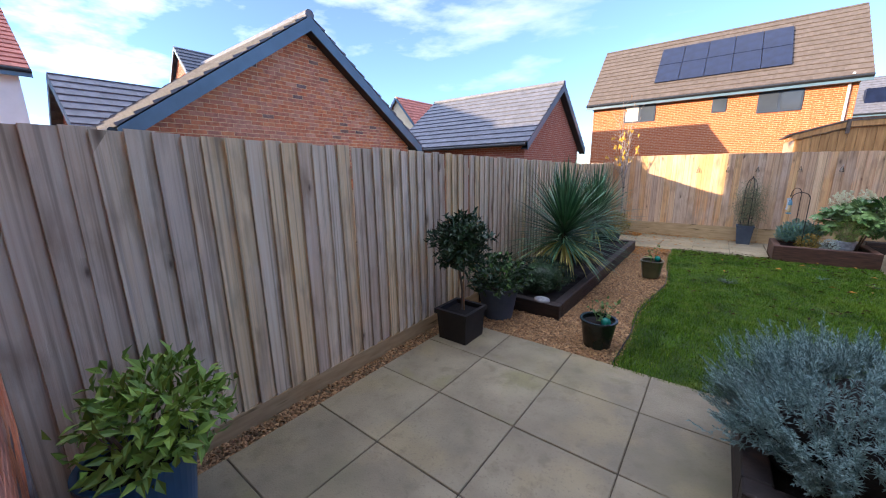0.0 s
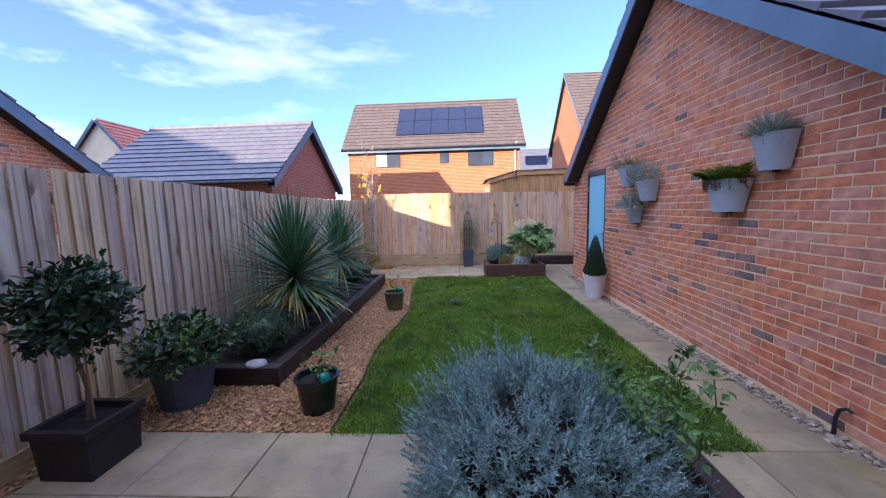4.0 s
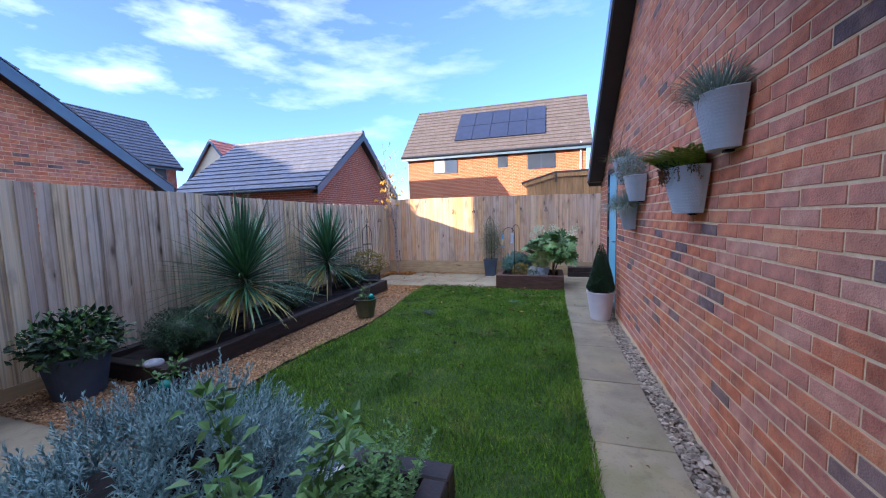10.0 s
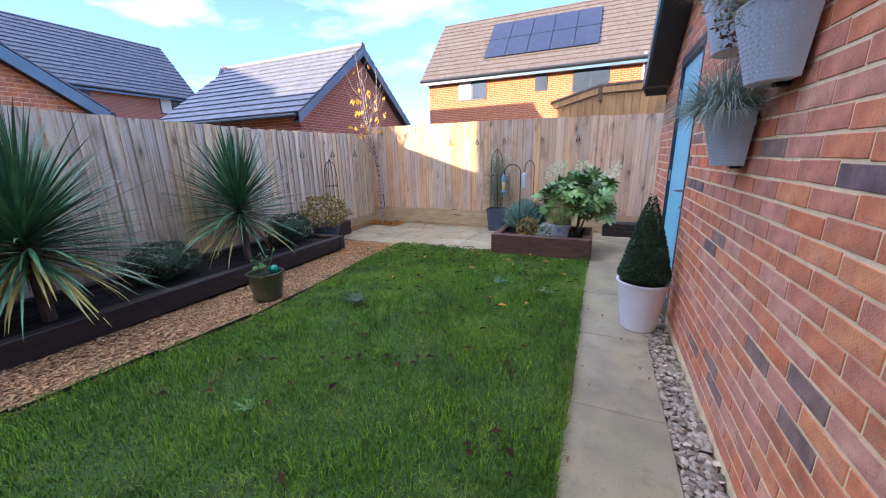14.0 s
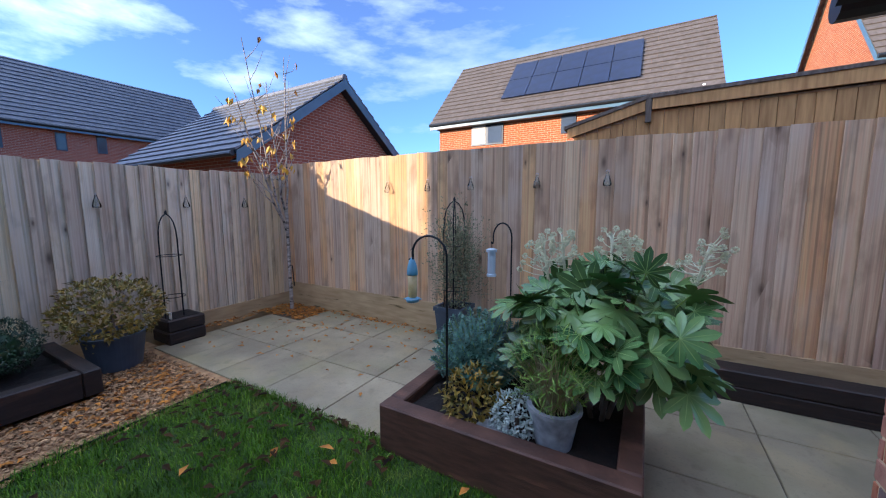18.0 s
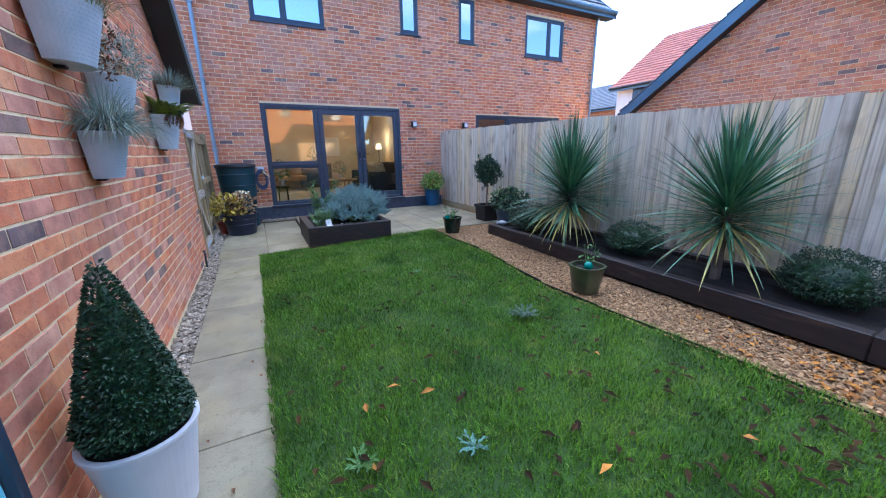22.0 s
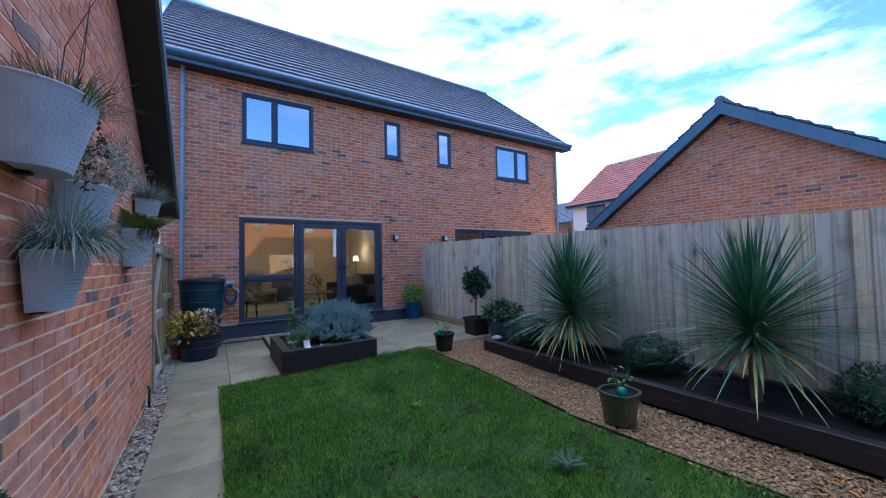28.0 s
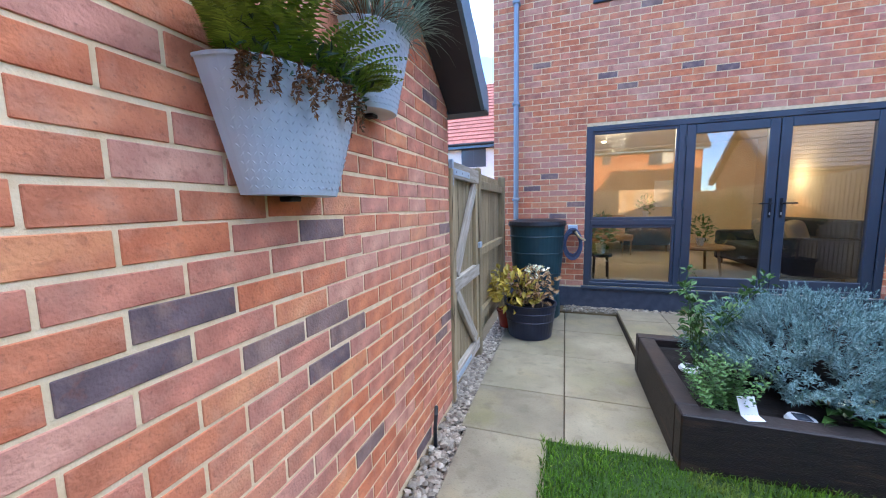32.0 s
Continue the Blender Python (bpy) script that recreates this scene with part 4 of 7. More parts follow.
def window(name, h, y, lights, label, mull=None, glass_mat=None, sill=True):
    """A framed casement window in opening h; lights are the edges of its panes from 0 to 1."""
    x0, z0, x1, z1 = h
    t = thing(name, ((x0 + x1) / 2, y, z0), label, "window", kind="structure")
    w, hh = x1 - x0, z1 - z0
    f = 0.055
    for nm, b in (("frame_side", (-w / 2, 0, -w / 2 + f, hh)), ("frame_side", (w / 2 - f, 0, w / 2, hh)), ("frame_head", (-w / 2 + f, hh - f, w / 2 - f, hh)), ("frame_sill", (-w / 2 + f, 0, w / 2 - f, f))):
        part(nm, box(b[0], -0.075, b[1], b[2], -0.012, b[3], 0.006), M_UPVC, t)
    if sill:
        part("window_sill", box(-w / 2 - 0.02, -0.05, -0.035, w / 2 + 0.02, 0.03, -0.002, 0.004), M_UPVC, t)
    for a, b in zip(lights, lights[1:]):
        pa, pb = -w / 2 + f + a * (w - 2 * f), -w / 2 + f + b * (w - 2 * f)
        if a > 0:
            part("mullion", box(pa - 0.03, -0.07, f, pa + 0.03, -0.015, hh - f, 0.005), M_UPVC, t)
            pa += 0.03
        if b < 1:
            pb -= 0.03
        for nm, c in (("sash", (pa, f, pa + 0.03, hh - f)), ("sash", (pb - 0.03, f, pb, hh - f)), ("sash", (pa + 0.03, f, pb - 0.03, f + 0.03)), ("sash", (pa + 0.03, hh - f - 0.03, pb - 0.03, hh - f))):
            part(nm, box(c[0], -0.065, c[1], c[2], -0.02, c[3], 0.004), M_UPVC, t)
        g = part("pane", box(pa + 0.025, -0.048, f + 0.025, pb - 0.025, -0.042, hh - f - 0.025), glass_mat or M_GLASS_D, t)
        g.visible_shadow = False
    return t


window("window_1", H_WIN[0], 0.0, (0, 0.57, 1), "two-light anthracite upstairs window reflecting the sky")
window("window_2", H_WIN[1], 0.0, (0, 1), "narrow anthracite bathroom window")
window("window_3", H_WIN[2], 0.0, (0, 1), "narrow anthracite bathroom window of the neighbour")
window("window_4", H_WIN[3], 0.0, (0, 0.37, 1), "two-light anthracite upstairs window of the neighbour")
for hx0, hz0, hx1, hz1 in H_WIN:
    rb = part("room_behind", box(hx0 - 0.3, -1.6, hz0 - 0.3, hx1 + 0.3, -1.55, hz1 + 0.3), M_WALL_IN)
    tagged(rb, "plain plaster wall of an upstairs room", "wall", kind="structure")


def patio_doors(name, h, label):
    """A fixed side light with a transom, and a pair of glazed doors."""
    x0, z0, x1, z1 = h
    t = thing(name, (x0, 0, z0), label, "patio door", kind="structure")
    w, hh, f = x1 - x0, z1 - z0, 0.07
    mid, right = 0.97, 1.905
    for nm, b in (("frame_side", (0, 0, f, hh)), ("frame_side", (w - f, 0, w, hh)), ("frame_head", (f, hh - f, w - f, hh)), ("threshold", (f, 0, w - f, 0.05))):
        part(nm, box(b[0], -0.09, b[1], b[2], -0.005, b[3], 0.006), M_UPVC, t)
    part("frame_post", box(right - 0.035, -0.09, 0.05, right + 0.035, -0.006, hh - f, 0.005), M_UPVC, t)
    part("door_sill", box(-0.03, -0.06, -0.035, w + 0.03, 0.05, -0.002, 0.004), M_UPVC, t)
    for a, b, side in ((f, mid, 1), (mid, right - 0.035, -1)):
        leaf = part("door_leaf", box(a + 0.004, -0.075, 0.055, a + 0.1, -0.012, hh - f - 0.004, 0.008), M_UPVC, t)
        box_parts = ((b - 0.1, 0.055, b - 0.004, hh - f - 0.004), (a + 0.1, 0.055, b - 0.1, 0.16), (a + 0.1, hh - f - 0.11, b - 0.1, hh - f - 0.004))
        for c in box_parts:
            part("leaf_rail", box(c[0], -0.075, c[1], c[2], -0.012, c[3], 0.006), M_UPVC, leaf)
        g = part("pane", box(a + 0.095, -0.046, 0.155, b - 0.095, -0.04, hh - f - 0.105), M_GLASS, leaf)
        g.visible_shadow = False
        hx = b - 0.052 if side > 0 else a + 0.052
        part("handle_plate", box(hx - 0.014, -0.012, 0.88, hx + 0.014, -0.002, 1.1, 0.004), M_STEELBLK, leaf)
        part("door_handle", tube([(hx, -0.006, 1.04), (hx, 0.03, 1.04), (hx - side * 0.02, 0.04, 1.04), (hx - side * 0.12, 0.04, 1.04)], 0.008, 8), M_STEELBLK, leaf)
        part("keyhole", box(hx - 0.006, -0.004, 0.91, hx + 0.006, 0.002, 0.94, 0.002), M_STEEL, leaf)
        part("trickle_vent", box(a + 0.2, -0.012, hh - 0.045, b - 0.2, 0.004, hh - 0.03, 0.003), M_UPVC, t)
        for hz in (0.3, 1.0, 1.75):
            xx = a - 0.006 if side > 0 else b + 0.006
            part("hinge", tube([(xx, 0.0, hz), (xx, 0.0, hz + 0.1)], 0.012, 8), M_UPVC, leaf)
    part("transom", box(right + 0.035, -0.08, 0.8, w - f, -0.008, 0.87, 0.006), M_UPVC, t)
    for c, d in ((0.05, 0.8), (0.87, hh - f)):
        g = part("pane", box(right + 0.06, -0.046, c + 0.03, w - f - 0.025, -0.04, d - 0.03), M_GLASS, t)
        g.visible_shadow = False
        for b in ((right + 0.035, c, right + 0.065, d), (w - f - 0.03, c, w - f, d), (right + 0.065, c, w - f - 0.03, c + 0.035), (right + 0.065, d - 0.035, w - f - 0.03, d)):
            part("bead", box(b[0], -0.06, b[1], b[2], -0.02, b[3], 0.004), M_UPVC, t)
    part("trickle_vent", box(right + 0.2, -0.012, hh - 0.045, w - 0.25, 0.004, hh - 0.03, 0.003), M_UPVC, t)
    return t


patio_doors("door_1", H_DOOR, "closed anthracite patio doors with a glazed side panel")
patio_doors("door_2", H_DOOR2, "anthracite patio doors of the neighbouring house")


def wall_light(x, z):
    t = thing("wall_light", (x, 0.012, z), "square grey outdoor wall light on the brickwork", "wall light", "wall lights")
    part("back_plate", box(-0.05, -0.012, -0.08, 0.05, 0.004, 0.08, 0.004), M_STEEL, t)
    part("lamp_body", box(-0.06, 0.004, -0.07, 0.06, 0.1, 0.06, 0.008), M_BLACKPLAS, t)
    part("diffuser", box(-0.045, 0.1, -0.05, 0.045, 0.106, 0.045, 0.003), M_WHITE, t)
    part("lamp_cap", box(-0.065, 0.002, 0.06, 0.065, 0.108, 0.075, 0.004), M_STEEL, t)


wall_light(-4.29, 2.02)
wall_light(-5.715, 2.02)

# ---- living room behind the glass ----
room = part("room_walls", wall_cells(bmesh.new(), -4.6, -0.3, 0.28, 2.7, -4.6, -4.5, []), M_WALL_IN)
tagged(room, "cream living room walls", "wall", kind="structure")
for wx in (-4.7, -0.35):
    part("side_wall", box(wx, -4.5, 0.28, wx + 0.1, -0.3, 2.7), M_WALL_IN, room)
tagged(part("room_floor", box(-4.6, -4.5, 0.2, -0.3, -0.3, 0.29), M_CARPET), "beige carpet of the living room", "floor", kind="structure")
tagged(part("room_ceiling", box(-4.7, -4.6, 2.7, -0.25, -0.3, 2.8), M_WALL_IN), "pale ceiling of the living room", "ceiling", kind="structure")
tagged(part("room_partition", box(-9.6, -3.2, 0.28, -5.2, -3.1, 2.7), M_WALL_IN), "plain wall of the neighbour's room", "wall", kind="structure")
for lx, ly, ln in ((-1.5, -1.6, "a"), (-3.2, -1.6, "b"), (-1.5, -3.4, "c")):
    dl = part("downlight", lathe([(0.045, 2.685), (0.045, 2.698), (0.01, 2.699)], 16), M_BULB)
    dl.location = (lx, ly, -0.0)
    tagged(dl, "small warm ceiling downlight that is switched on", "ceiling light", "ceiling downlights")
lamp_l = bpy.data.lights.new("room_lamp", "POINT")
lamp_l.energy, lamp_l.color, lamp_l.shadow_soft_size = 1.3, (1.0, 0.74, 0.46), 0.15
new("room_lamp", lamp_l).location = (-4.3, -2.9, 1.8)
lamp_2 = bpy.data.lights.new("ceiling_lamp", "POINT")
lamp_2.energy, lamp_2.color, lamp_2.shadow_soft_size = 4.0, (1.0, 0.78, 0.52), 0.2
new("ceiling_lamp", lamp_2).location = (-1.6, -2.2, 2.5)
flamp = thing("floor_lamp", (-4.3, -2.9, 0.29), "slim floor lamp with a small glowing shade", "lamp")
part("base", lathe([(0.13, 0), (0.13, 0.02), (0.02, 0.03)], 20), M_STEELBLK, flamp)
part("pole", tube([(0, 0, 0.02), (0, 0, 1.25)], 0.012, 8), M_STEELBLK, flamp)
part("shade", lathe([(0.1, 1.2), (0.06, 1.36), (0.055, 1.36), (0.09, 1.2)], 20), M_SHADE, flamp)

sofa = thing("sofa", (-3.75, -1.75, 0.29), "charcoal fabric sofa with pale cushions", "sofa")
part("seat", box(-0.45, -0.85, 0.12, 0.4, 0.85, 0.42, 0.06, seg=3), M_SOFA, sofa)
part("backrest", box(-0.6, -0.95, 0.1, -0.4, 0.95, 0.82, 0.07, seg=3), M_SOFA, sofa)
for sy in (-0.95, 0.8):
    part("arm", box(-0.5, sy, 0.08, 0.42, sy + 0.17, 0.6, 0.06, seg=3), M_SOFA, sofa)
for sx in (-0.4, 0.32):
    for sy in (-0.85, 0.85):
        part("leg", tube([(sx, sy, 0), (sx, sy, 0.1)], 0.02, 8), M_OAK, sofa)
for cy, rz in ((-2.2, 20), (-1.4, -15)):
    c = part("cushion", box(-0.09, -0.22, 0, 0.09, 0.22, 0.4, 0.085, seg=4), M_CUSH, smooth=True)
    c.matrix_basis = pose(-3.95, cy, 0.71, 0, 18, rz)
    tagged(c, "square pale linen cushion on the sofa", "cushion", "sofa cushions")
ctab = thing("coffee_table", (-2.75, -1.5, 0.29), "round wooden coffee table in the living room", "table")
part("tabletop", lathe([(0.42, 0.38), (0.44, 0.4), (0.42, 0.42)], 32), M_OAK, ctab)
for k in range(3):
    part("leg", tube([(0.3 * math.cos(k * 2.1), 0.3 * math.sin(k * 2.1), 0.38), (0.36 * math.cos(k * 2.1), 0.36 * math.sin(k * 2.1), 0)], 0.02, 8), M_OAK, ctab)
cons = thing("sideboard", (-2.5, -4.25, 0.29), "dark wooden console unit against the wall", "cabinet")
part("body", box(-0.5, -0.2, 0.15, 0.5, 0.2, 0.75, 0.01), M_SOFA, cons)
part("top", box(-0.53, -0.22, 0.75, 0.53, 0.22, 0.78, 0.005), M_OAK, cons)
for sx in (-0.45, 0.45):
    part("leg", tube([(sx, 0, 0), (sx, 0, 0.16)], 0.02, 8), M_OAK, cons)
arm = thing("armchair", (-1.6, -3.6, 0.29), "brown upholstered bench chair on wooden legs", "chair", rz=10)
part("seat", box(-0.5, -0.28, 0.3, 0.5, 0.28, 0.44, 0.04, seg=2), M_OAK, arm)
part("backrest", box(-0.5, -0.34, 0.4, 0.5, -0.24, 0.85, 0.04, seg=2), M_OAK, arm)
for sx in (-0.45, 0.45):
    for sy in (-0.25, 0.25):
        part("leg", tube([(sx, sy, 0), (sx, sy, 0.32)], 0.018, 8), M_OAK, arm)
stool = thing("plant_stool", (-1.25, -0.65, 0.29), "small dark plant stool just inside the glass", "stool")
part("seat", lathe([(0.15, 0.33), (0.16, 0.35), (0.15, 0.37)], 20), M_STEELBLK, stool)
for k in range(4):
    a = k * 1.571 + 0.78
    part("leg", tube([(0.12 * math.cos(a), 0.12 * math.sin(a), 0.34), (0.14 * math.cos(a), 0.14 * math.sin(a), 0)], 0.012, 8), M_STEELBLK, stool)


def houseplant(x, y, z, s, n):
    t = thing("house_plant", (x, y, z), "green house plant in a small pot indoors", "plant", "house plants")
    part("pot", lathe([(0.05 * s, 0), (0.08 * s, 0.15 * s), (0.07 * s, 0.15 * s), (0.06 * s, 0.12 * s)], 16), M_WHITEPOT, t)
    rng = random.Random(5)
    part_v, part_f = leaves(leaf_cloud(rng, n, (0, 0, 0.32 * s), (0.18 * s, 0.18 * s, 0.22 * s), 0.12 * s, 0.05 * s))
    link_mesh("foliage", part_v, part_f, M_LEAF, t)


houseplant(-1.25, -0.65, 0.66, 1.0, 90)
houseplant(-2.75, -1.5, 0.71, 0.8, 70)
houseplant(-2.5, -4.25, 1.07, 0.9, 70)
picture = part("wall_picture", box(-3.4, -4.5, 1.3, -2.7, -4.47, 1.9, 0.006), M_WHITE)
tagged(picture, "pale framed picture on the living room wall", "picture")

# ---- garage ----
GY0, GY1, GPK = 2.73, 8.7, 5.59
SL = 0.7276
G_DOOR = (7.08, -0.2, 7.9, 2.045)
g_rake = [(-SL, 1.0, 2.007 - SL * 2.772 + 0.03), (SL, 1.0, 2.007 - SL * 2.772 + SL * 2 * GPK + 0.15)]
bm = bmesh.new()
wall_cells(bm, GY0 + 0.006, GY1 - 0.006, -0.1, 2.045, 0.0035, 0.22, [G_DOOR], swap=True)
garage_wall = part("wall_garage", bm, M_MORTAR)
tagged(garage_wall, "red brick gable wall of the garage", "garage wall", kind="structure")
gable = part("gable", prism([(2.79, 2.0455), (8.39, 2.0455), (GPK, 2.007 + SL * (GPK - 2.772) + 0.03)], "x", 0.0035, 0.22), M_MORTAR, garage_wall)
part("return_wall", box(0.22, GY0 + 0.006, -0.1, 3.3, GY0 + 0.2, 2.0), M_MORTAR, garage_wall)
part("return_wall", box(0.22, GY1 - 0.2, -0.1, 3.3, GY1 - 0.006, 2.0), M_MORTAR, garage_wall)
part("far_wall", box(3.3, GY0, -0.1, 3.45, GY1, 2.0), M_FARBRICK_RED, garage_wall)

groof = thing("roof_garage", (0, GPK, 4.27), "dark tiled garage roof with anthracite bargeboards", "roof", kind="structure")
half, g_cut = GPK - 2.6, -2.285
g_in = (-g_cut - 0.2) / SL
for s, run in ((-1, half), (1, half + 0.12)):
    upv = Vector((0, -s * run, run * SL)).normalized()
    tile_roof("tiles", (-0.235, s * run, -run * SL), (1, 0, 0), upv, 4.0, math.hypot(run, run * SL), M_SLATE, groof, 0.33, 0.31)
    part("bargeboard", prism([(0, 0.0), (s * run, -run * SL), (s * run, g_cut), (s * g_in, g_cut), (0, -0.2)], "x", -0.245, -0.222), M_BARGE, groof)
    part("soffit", prism([(0, -0.2), (s * g_in, g_cut), (s * g_in, g_cut + 0.03), (0, -0.17)], "x", -0.222, -0.004), M_SOFFIT, groof)
    part("roof_deck", prism([(0, -0.03), (s * run, -run * SL - 0.03), (s * run, -run * SL - 0.06), (0, -0.06)], "x", -0.22, 3.6), M_SOFFIT, groof)
    part("eave_box", box(-0.245, min(s * run, s * g_in), g_cut - 0.004, -0.004, max(s * run, s * g_in), g_cut + 0.016), M_SOFFIT, groof)
    part("eave_soffit", box(-0.004, min(s * run, s * (run - 0.15)), g_cut - 0.004, 3.6, max(s * run, s * (run - 0.15)), g_cut + 0.014), M_SOFFIT, groof)
    part("fascia", box(-0.243, s * run - 0.01, g_cut - 0.002, 3.6, s * run + 0.01, -run * SL - 0.01), M_BARGE, groof)
    part("gutter", tube([(-0.2, s * (run + 0.065), -run * SL - 0.03), (3.6, s * (run + 0.065), -run * SL - 0.03)], 0.055, 12), M_BLACKPLAS, groof)
part("ridge", tube([(-0.24, 0, 0.03), (3.7, 0, 0.03)], 0.1, 10), M_SLATE, groof)
gp = thing("garage_downpipe", (0.32, 2.665, 0.0), "black downpipe with a swan neck on the garage corner", "drainpipe")
part("pipe", tube([(0, 0, 0), (0, 0, 1.6), (0, -0.015, 1.7), (0.0, -0.05, 1.79), (0.0, -0.1, 1.88), (0.0, -0.125, 2.0)], 0.036, 12), M_BLACKPLAS, gp)

gdoor = thing("garage_door", (0.03, 7.49, 0.045), "closed pale blue personnel door in an anthracite frame", "door", kind="structure")
for nm, b in (("frame_side", (-0.422, 0.0, -0.387, 2.03)), ("frame_side", (0.392, 0.0, 0.422, 2.03)), ("frame_head", (-0.387, 1.985, 0.392, 2.03)), ("drip_head", (-0.43, 2.031, 0.43, 2.068)), ("threshold", (-0.387, 0.0, 0.392, 0.03))):
    part(nm, box(-0.034, b[0], b[1], 0.07, b[2], b[3], 0.004), M_UPVC, gdoor)
gleaf = part("door_leaf", box(-0.006, -0.384, 0.032, 0.055, 0.389, 1.982, 0.004), M_DOOR, gdoor)
part("handle_plate", box(-0.018, -0.35, 0.8, -0.005, -0.31, 1.03, 0.003), M_STEEL, gleaf)
part("door_handle", tube([(-0.008, -0.33, 0.97), (-0.058, -0.33, 0.97), (-0.068, -0.31, 0.97), (-0.068, -0.21, 0.97)], 0.01, 10), M_STEEL, gleaf)
part("lock", lathe([(0.012, 0), (0.012, 0.02), (0.004, 0.02)], 12), M_STEEL, gleaf).matrix_basis = pose(-0.015, -0.33, 0.84, 0, -90, 0)
for hz in (0.25, 1.0, 1.7):
    part("hinge", tube([(-0.018, 0.391, hz), (-0.018, 0.391, hz + 0.1)], 0.008, 8), M_STEEL, gdoor)


# ---- fences ----
def feather_board(w, h, thick=0.03, thin=0.005):
    """A feather-edged board: thick edge at 0, thin edge at w, face towards -y."""
    r = 0.003
    poly = [(0.016, 0), (0.02, -0.01), (0.006, -0.018), (0, -thick + r), (r, -thick), (0.45 * w, -0.66 * thick), (w, -thin), (w, 0)]
    return prism(poly, "z", 0, h)


def board_fence(name, p0, p1, z_gravel, tops, w, material, label, gb_label, wiggle=0.006):
    d = Vector((p1[0] - p0[0], p1[1] - p0[1], 0))
    length = d.length
    rz = math.degrees(math.atan2(d.y, d.x))
    t = thing(name, (p0[0], p0[1], 0), label, "fence", kind="structure", rz=rz)
    seg = 3.0
    a = 0.0
    while a < length - 0.01:
        b = min(a + seg, length)
        part("gravel_board", box(a + 0.004, -0.03, -0.1, b - 0.004, 0.012, z_gravel, 0.004), M_GBOARD, t, gb_label)
        a = b
    for rz_ in (0.35, 1.0, 1.6):
        part("rail", box(0, 0.012, rz_, length, 0.07, rz_ + 0.08), material, t)
    rng = random.Random(int(length * 100))
    meshes = []
    for k in range(6):
        bm = feather_board(w * 1.18, 1.0)
        me = bpy.data.meshes.new("board")
        bm.to_mesh(me)
        bm.free()
        me.materials.append(material)
        meshes.append(me)
    n = int(length / w)
    for i in range(n):
        ob = new("board", meshes[rng.randrange(6)])
        ob.parent = t
        u = i / n
        h = float(np.interp(u, [0, 0.3, 0.5, 0.74, 1], tops)) - z_gravel + rng.uniform(-wiggle, wiggle)
        ob.matrix_basis = pose(i * length / n, -0.004 + rng.uniform(-0.004, 0.003), z_gravel, 0, rng.uniform(-0.35, 0.35), rng.uniform(-2.2, 2.2)) @ Matrix.Diagonal((1, 1, h, 1))
    return t


board_fence("fence_side", (-5.05, 0.02), (-5.05, 10.3), 0.17, (1.87, 1.82, 1.785, 1.74, 1.78), 0.108, M_BOARD, "weathered feather-edge timber fence along the garden", "timber gravel board at the foot of the fence", 0.009)
board_fence("fence_back", (-5.03, 10.335), (2.4, 10.335), 0.31, (1.925, 1.91, 1.895, 1.86, 1.85), 0.128, M_BOARD_B, "brown feather-edge timber fence across the end of the garden", "pale timber gravel board")


# ---- gate ----
GH, GW = 2.672, 0.76
gate = thing("garden_gate", (0.03, GH, 0.0), "closed weathered timber side gate with diagonal braces", "gate")
for i in range(6):
    part("board", box(0.0, -0.127 * i - 0.125, 0.08, 0.02, -0.127 * i, 1.68, 0.003), M_GATE_B, gate)
for c in ((-0.075, 0.0), (-GW, -GW + 0.075)):
    part("stile", box(-0.035, c[0], 0.07, -0.001, c[1], 1.69, 0.004), M_GATE_B, gate)
for z0, z1 in ((0.09, 0.185), (0.77, 0.87), (1.58, 1.69)):
    part("rail", box(-0.045, -GW + 0.002, z0, -0.036, -0.002, z1, 0.003), M_GATE, gate)
    part("rail", box(-0.036, -GW + 0.077, z0, -0.003, -0.077, z1, 0.003), M_GATE, gate)
for za, zb in ((0.87, 1.58), (0.77, 0.185)):
    run, dz = GW - 0.15, zb - za
    ln = math.hypot(run, dz) - 0.06
    br = part("brace", box(-0.04, -ln / 2, -0.045, -0.004, ln / 2, 0.045, 0.005), M_GATE, gate)
    br.matrix_basis = pose(0, -GW / 2, (za + zb) / 2, math.degrees(math.atan2(-dz, run)), 0, 0)
for z0 in (0.115, 1.6):
    part("hinge_strap", box(-0.052, -0.42, z0, -0.046, 0.0, z0 + 0.045, 0.002), M_GALV, gate)
    part("hinge_plate", box(-0.05, 0.004, z0 - 0.08, -0.02, 0.03, z0 + 0.1, 0.003), M_GALV, gate)
    for by in (-0.05, -0.2, -0.38):
        part("bolt", lathe([(0.008, 0), (0.008, 0.005), (0.002, 0.006)], 8), M_STEEL, gate).matrix_basis = pose(-0.052, by, z0 + 0.022, 0, -90, 0)
part("latch", box(-0.07, -GW - 0.01, 1.02, -0.046, -GW + 0.07, 1.07, 0.004), M_GALV, gate)
for py, pw, pz in ((2.678, 0.045, 1.64), (1.83, 0.075, 1.72), (0.47, 0.09, 1.74)):
    p = part("gate_post", box(-0.02, py, -0.1, 0.06, py + pw, pz, 0.006), M_GATE_B)
    tagged(p, "square timber gate post", "post", "gate posts")
sp = thing("side_panel_fence", (0.05, 1.82, 0.0), "short timber fence panel between gate and house", "fence", kind="structure")
for i in range(10):
    part("board", box(0.0, -0.126 * i - 0.124, 0.12, 0.018, -0.126 * i, 1.7, 0.003), M_GATE_B, sp)
for z0 in (0.3, 0.92, 1.54):
    part("rail", box(-0.05, -1.26, z0, -0.002, 0.0, z0 + 0.08, 0.005), M_GATE_B, sp)


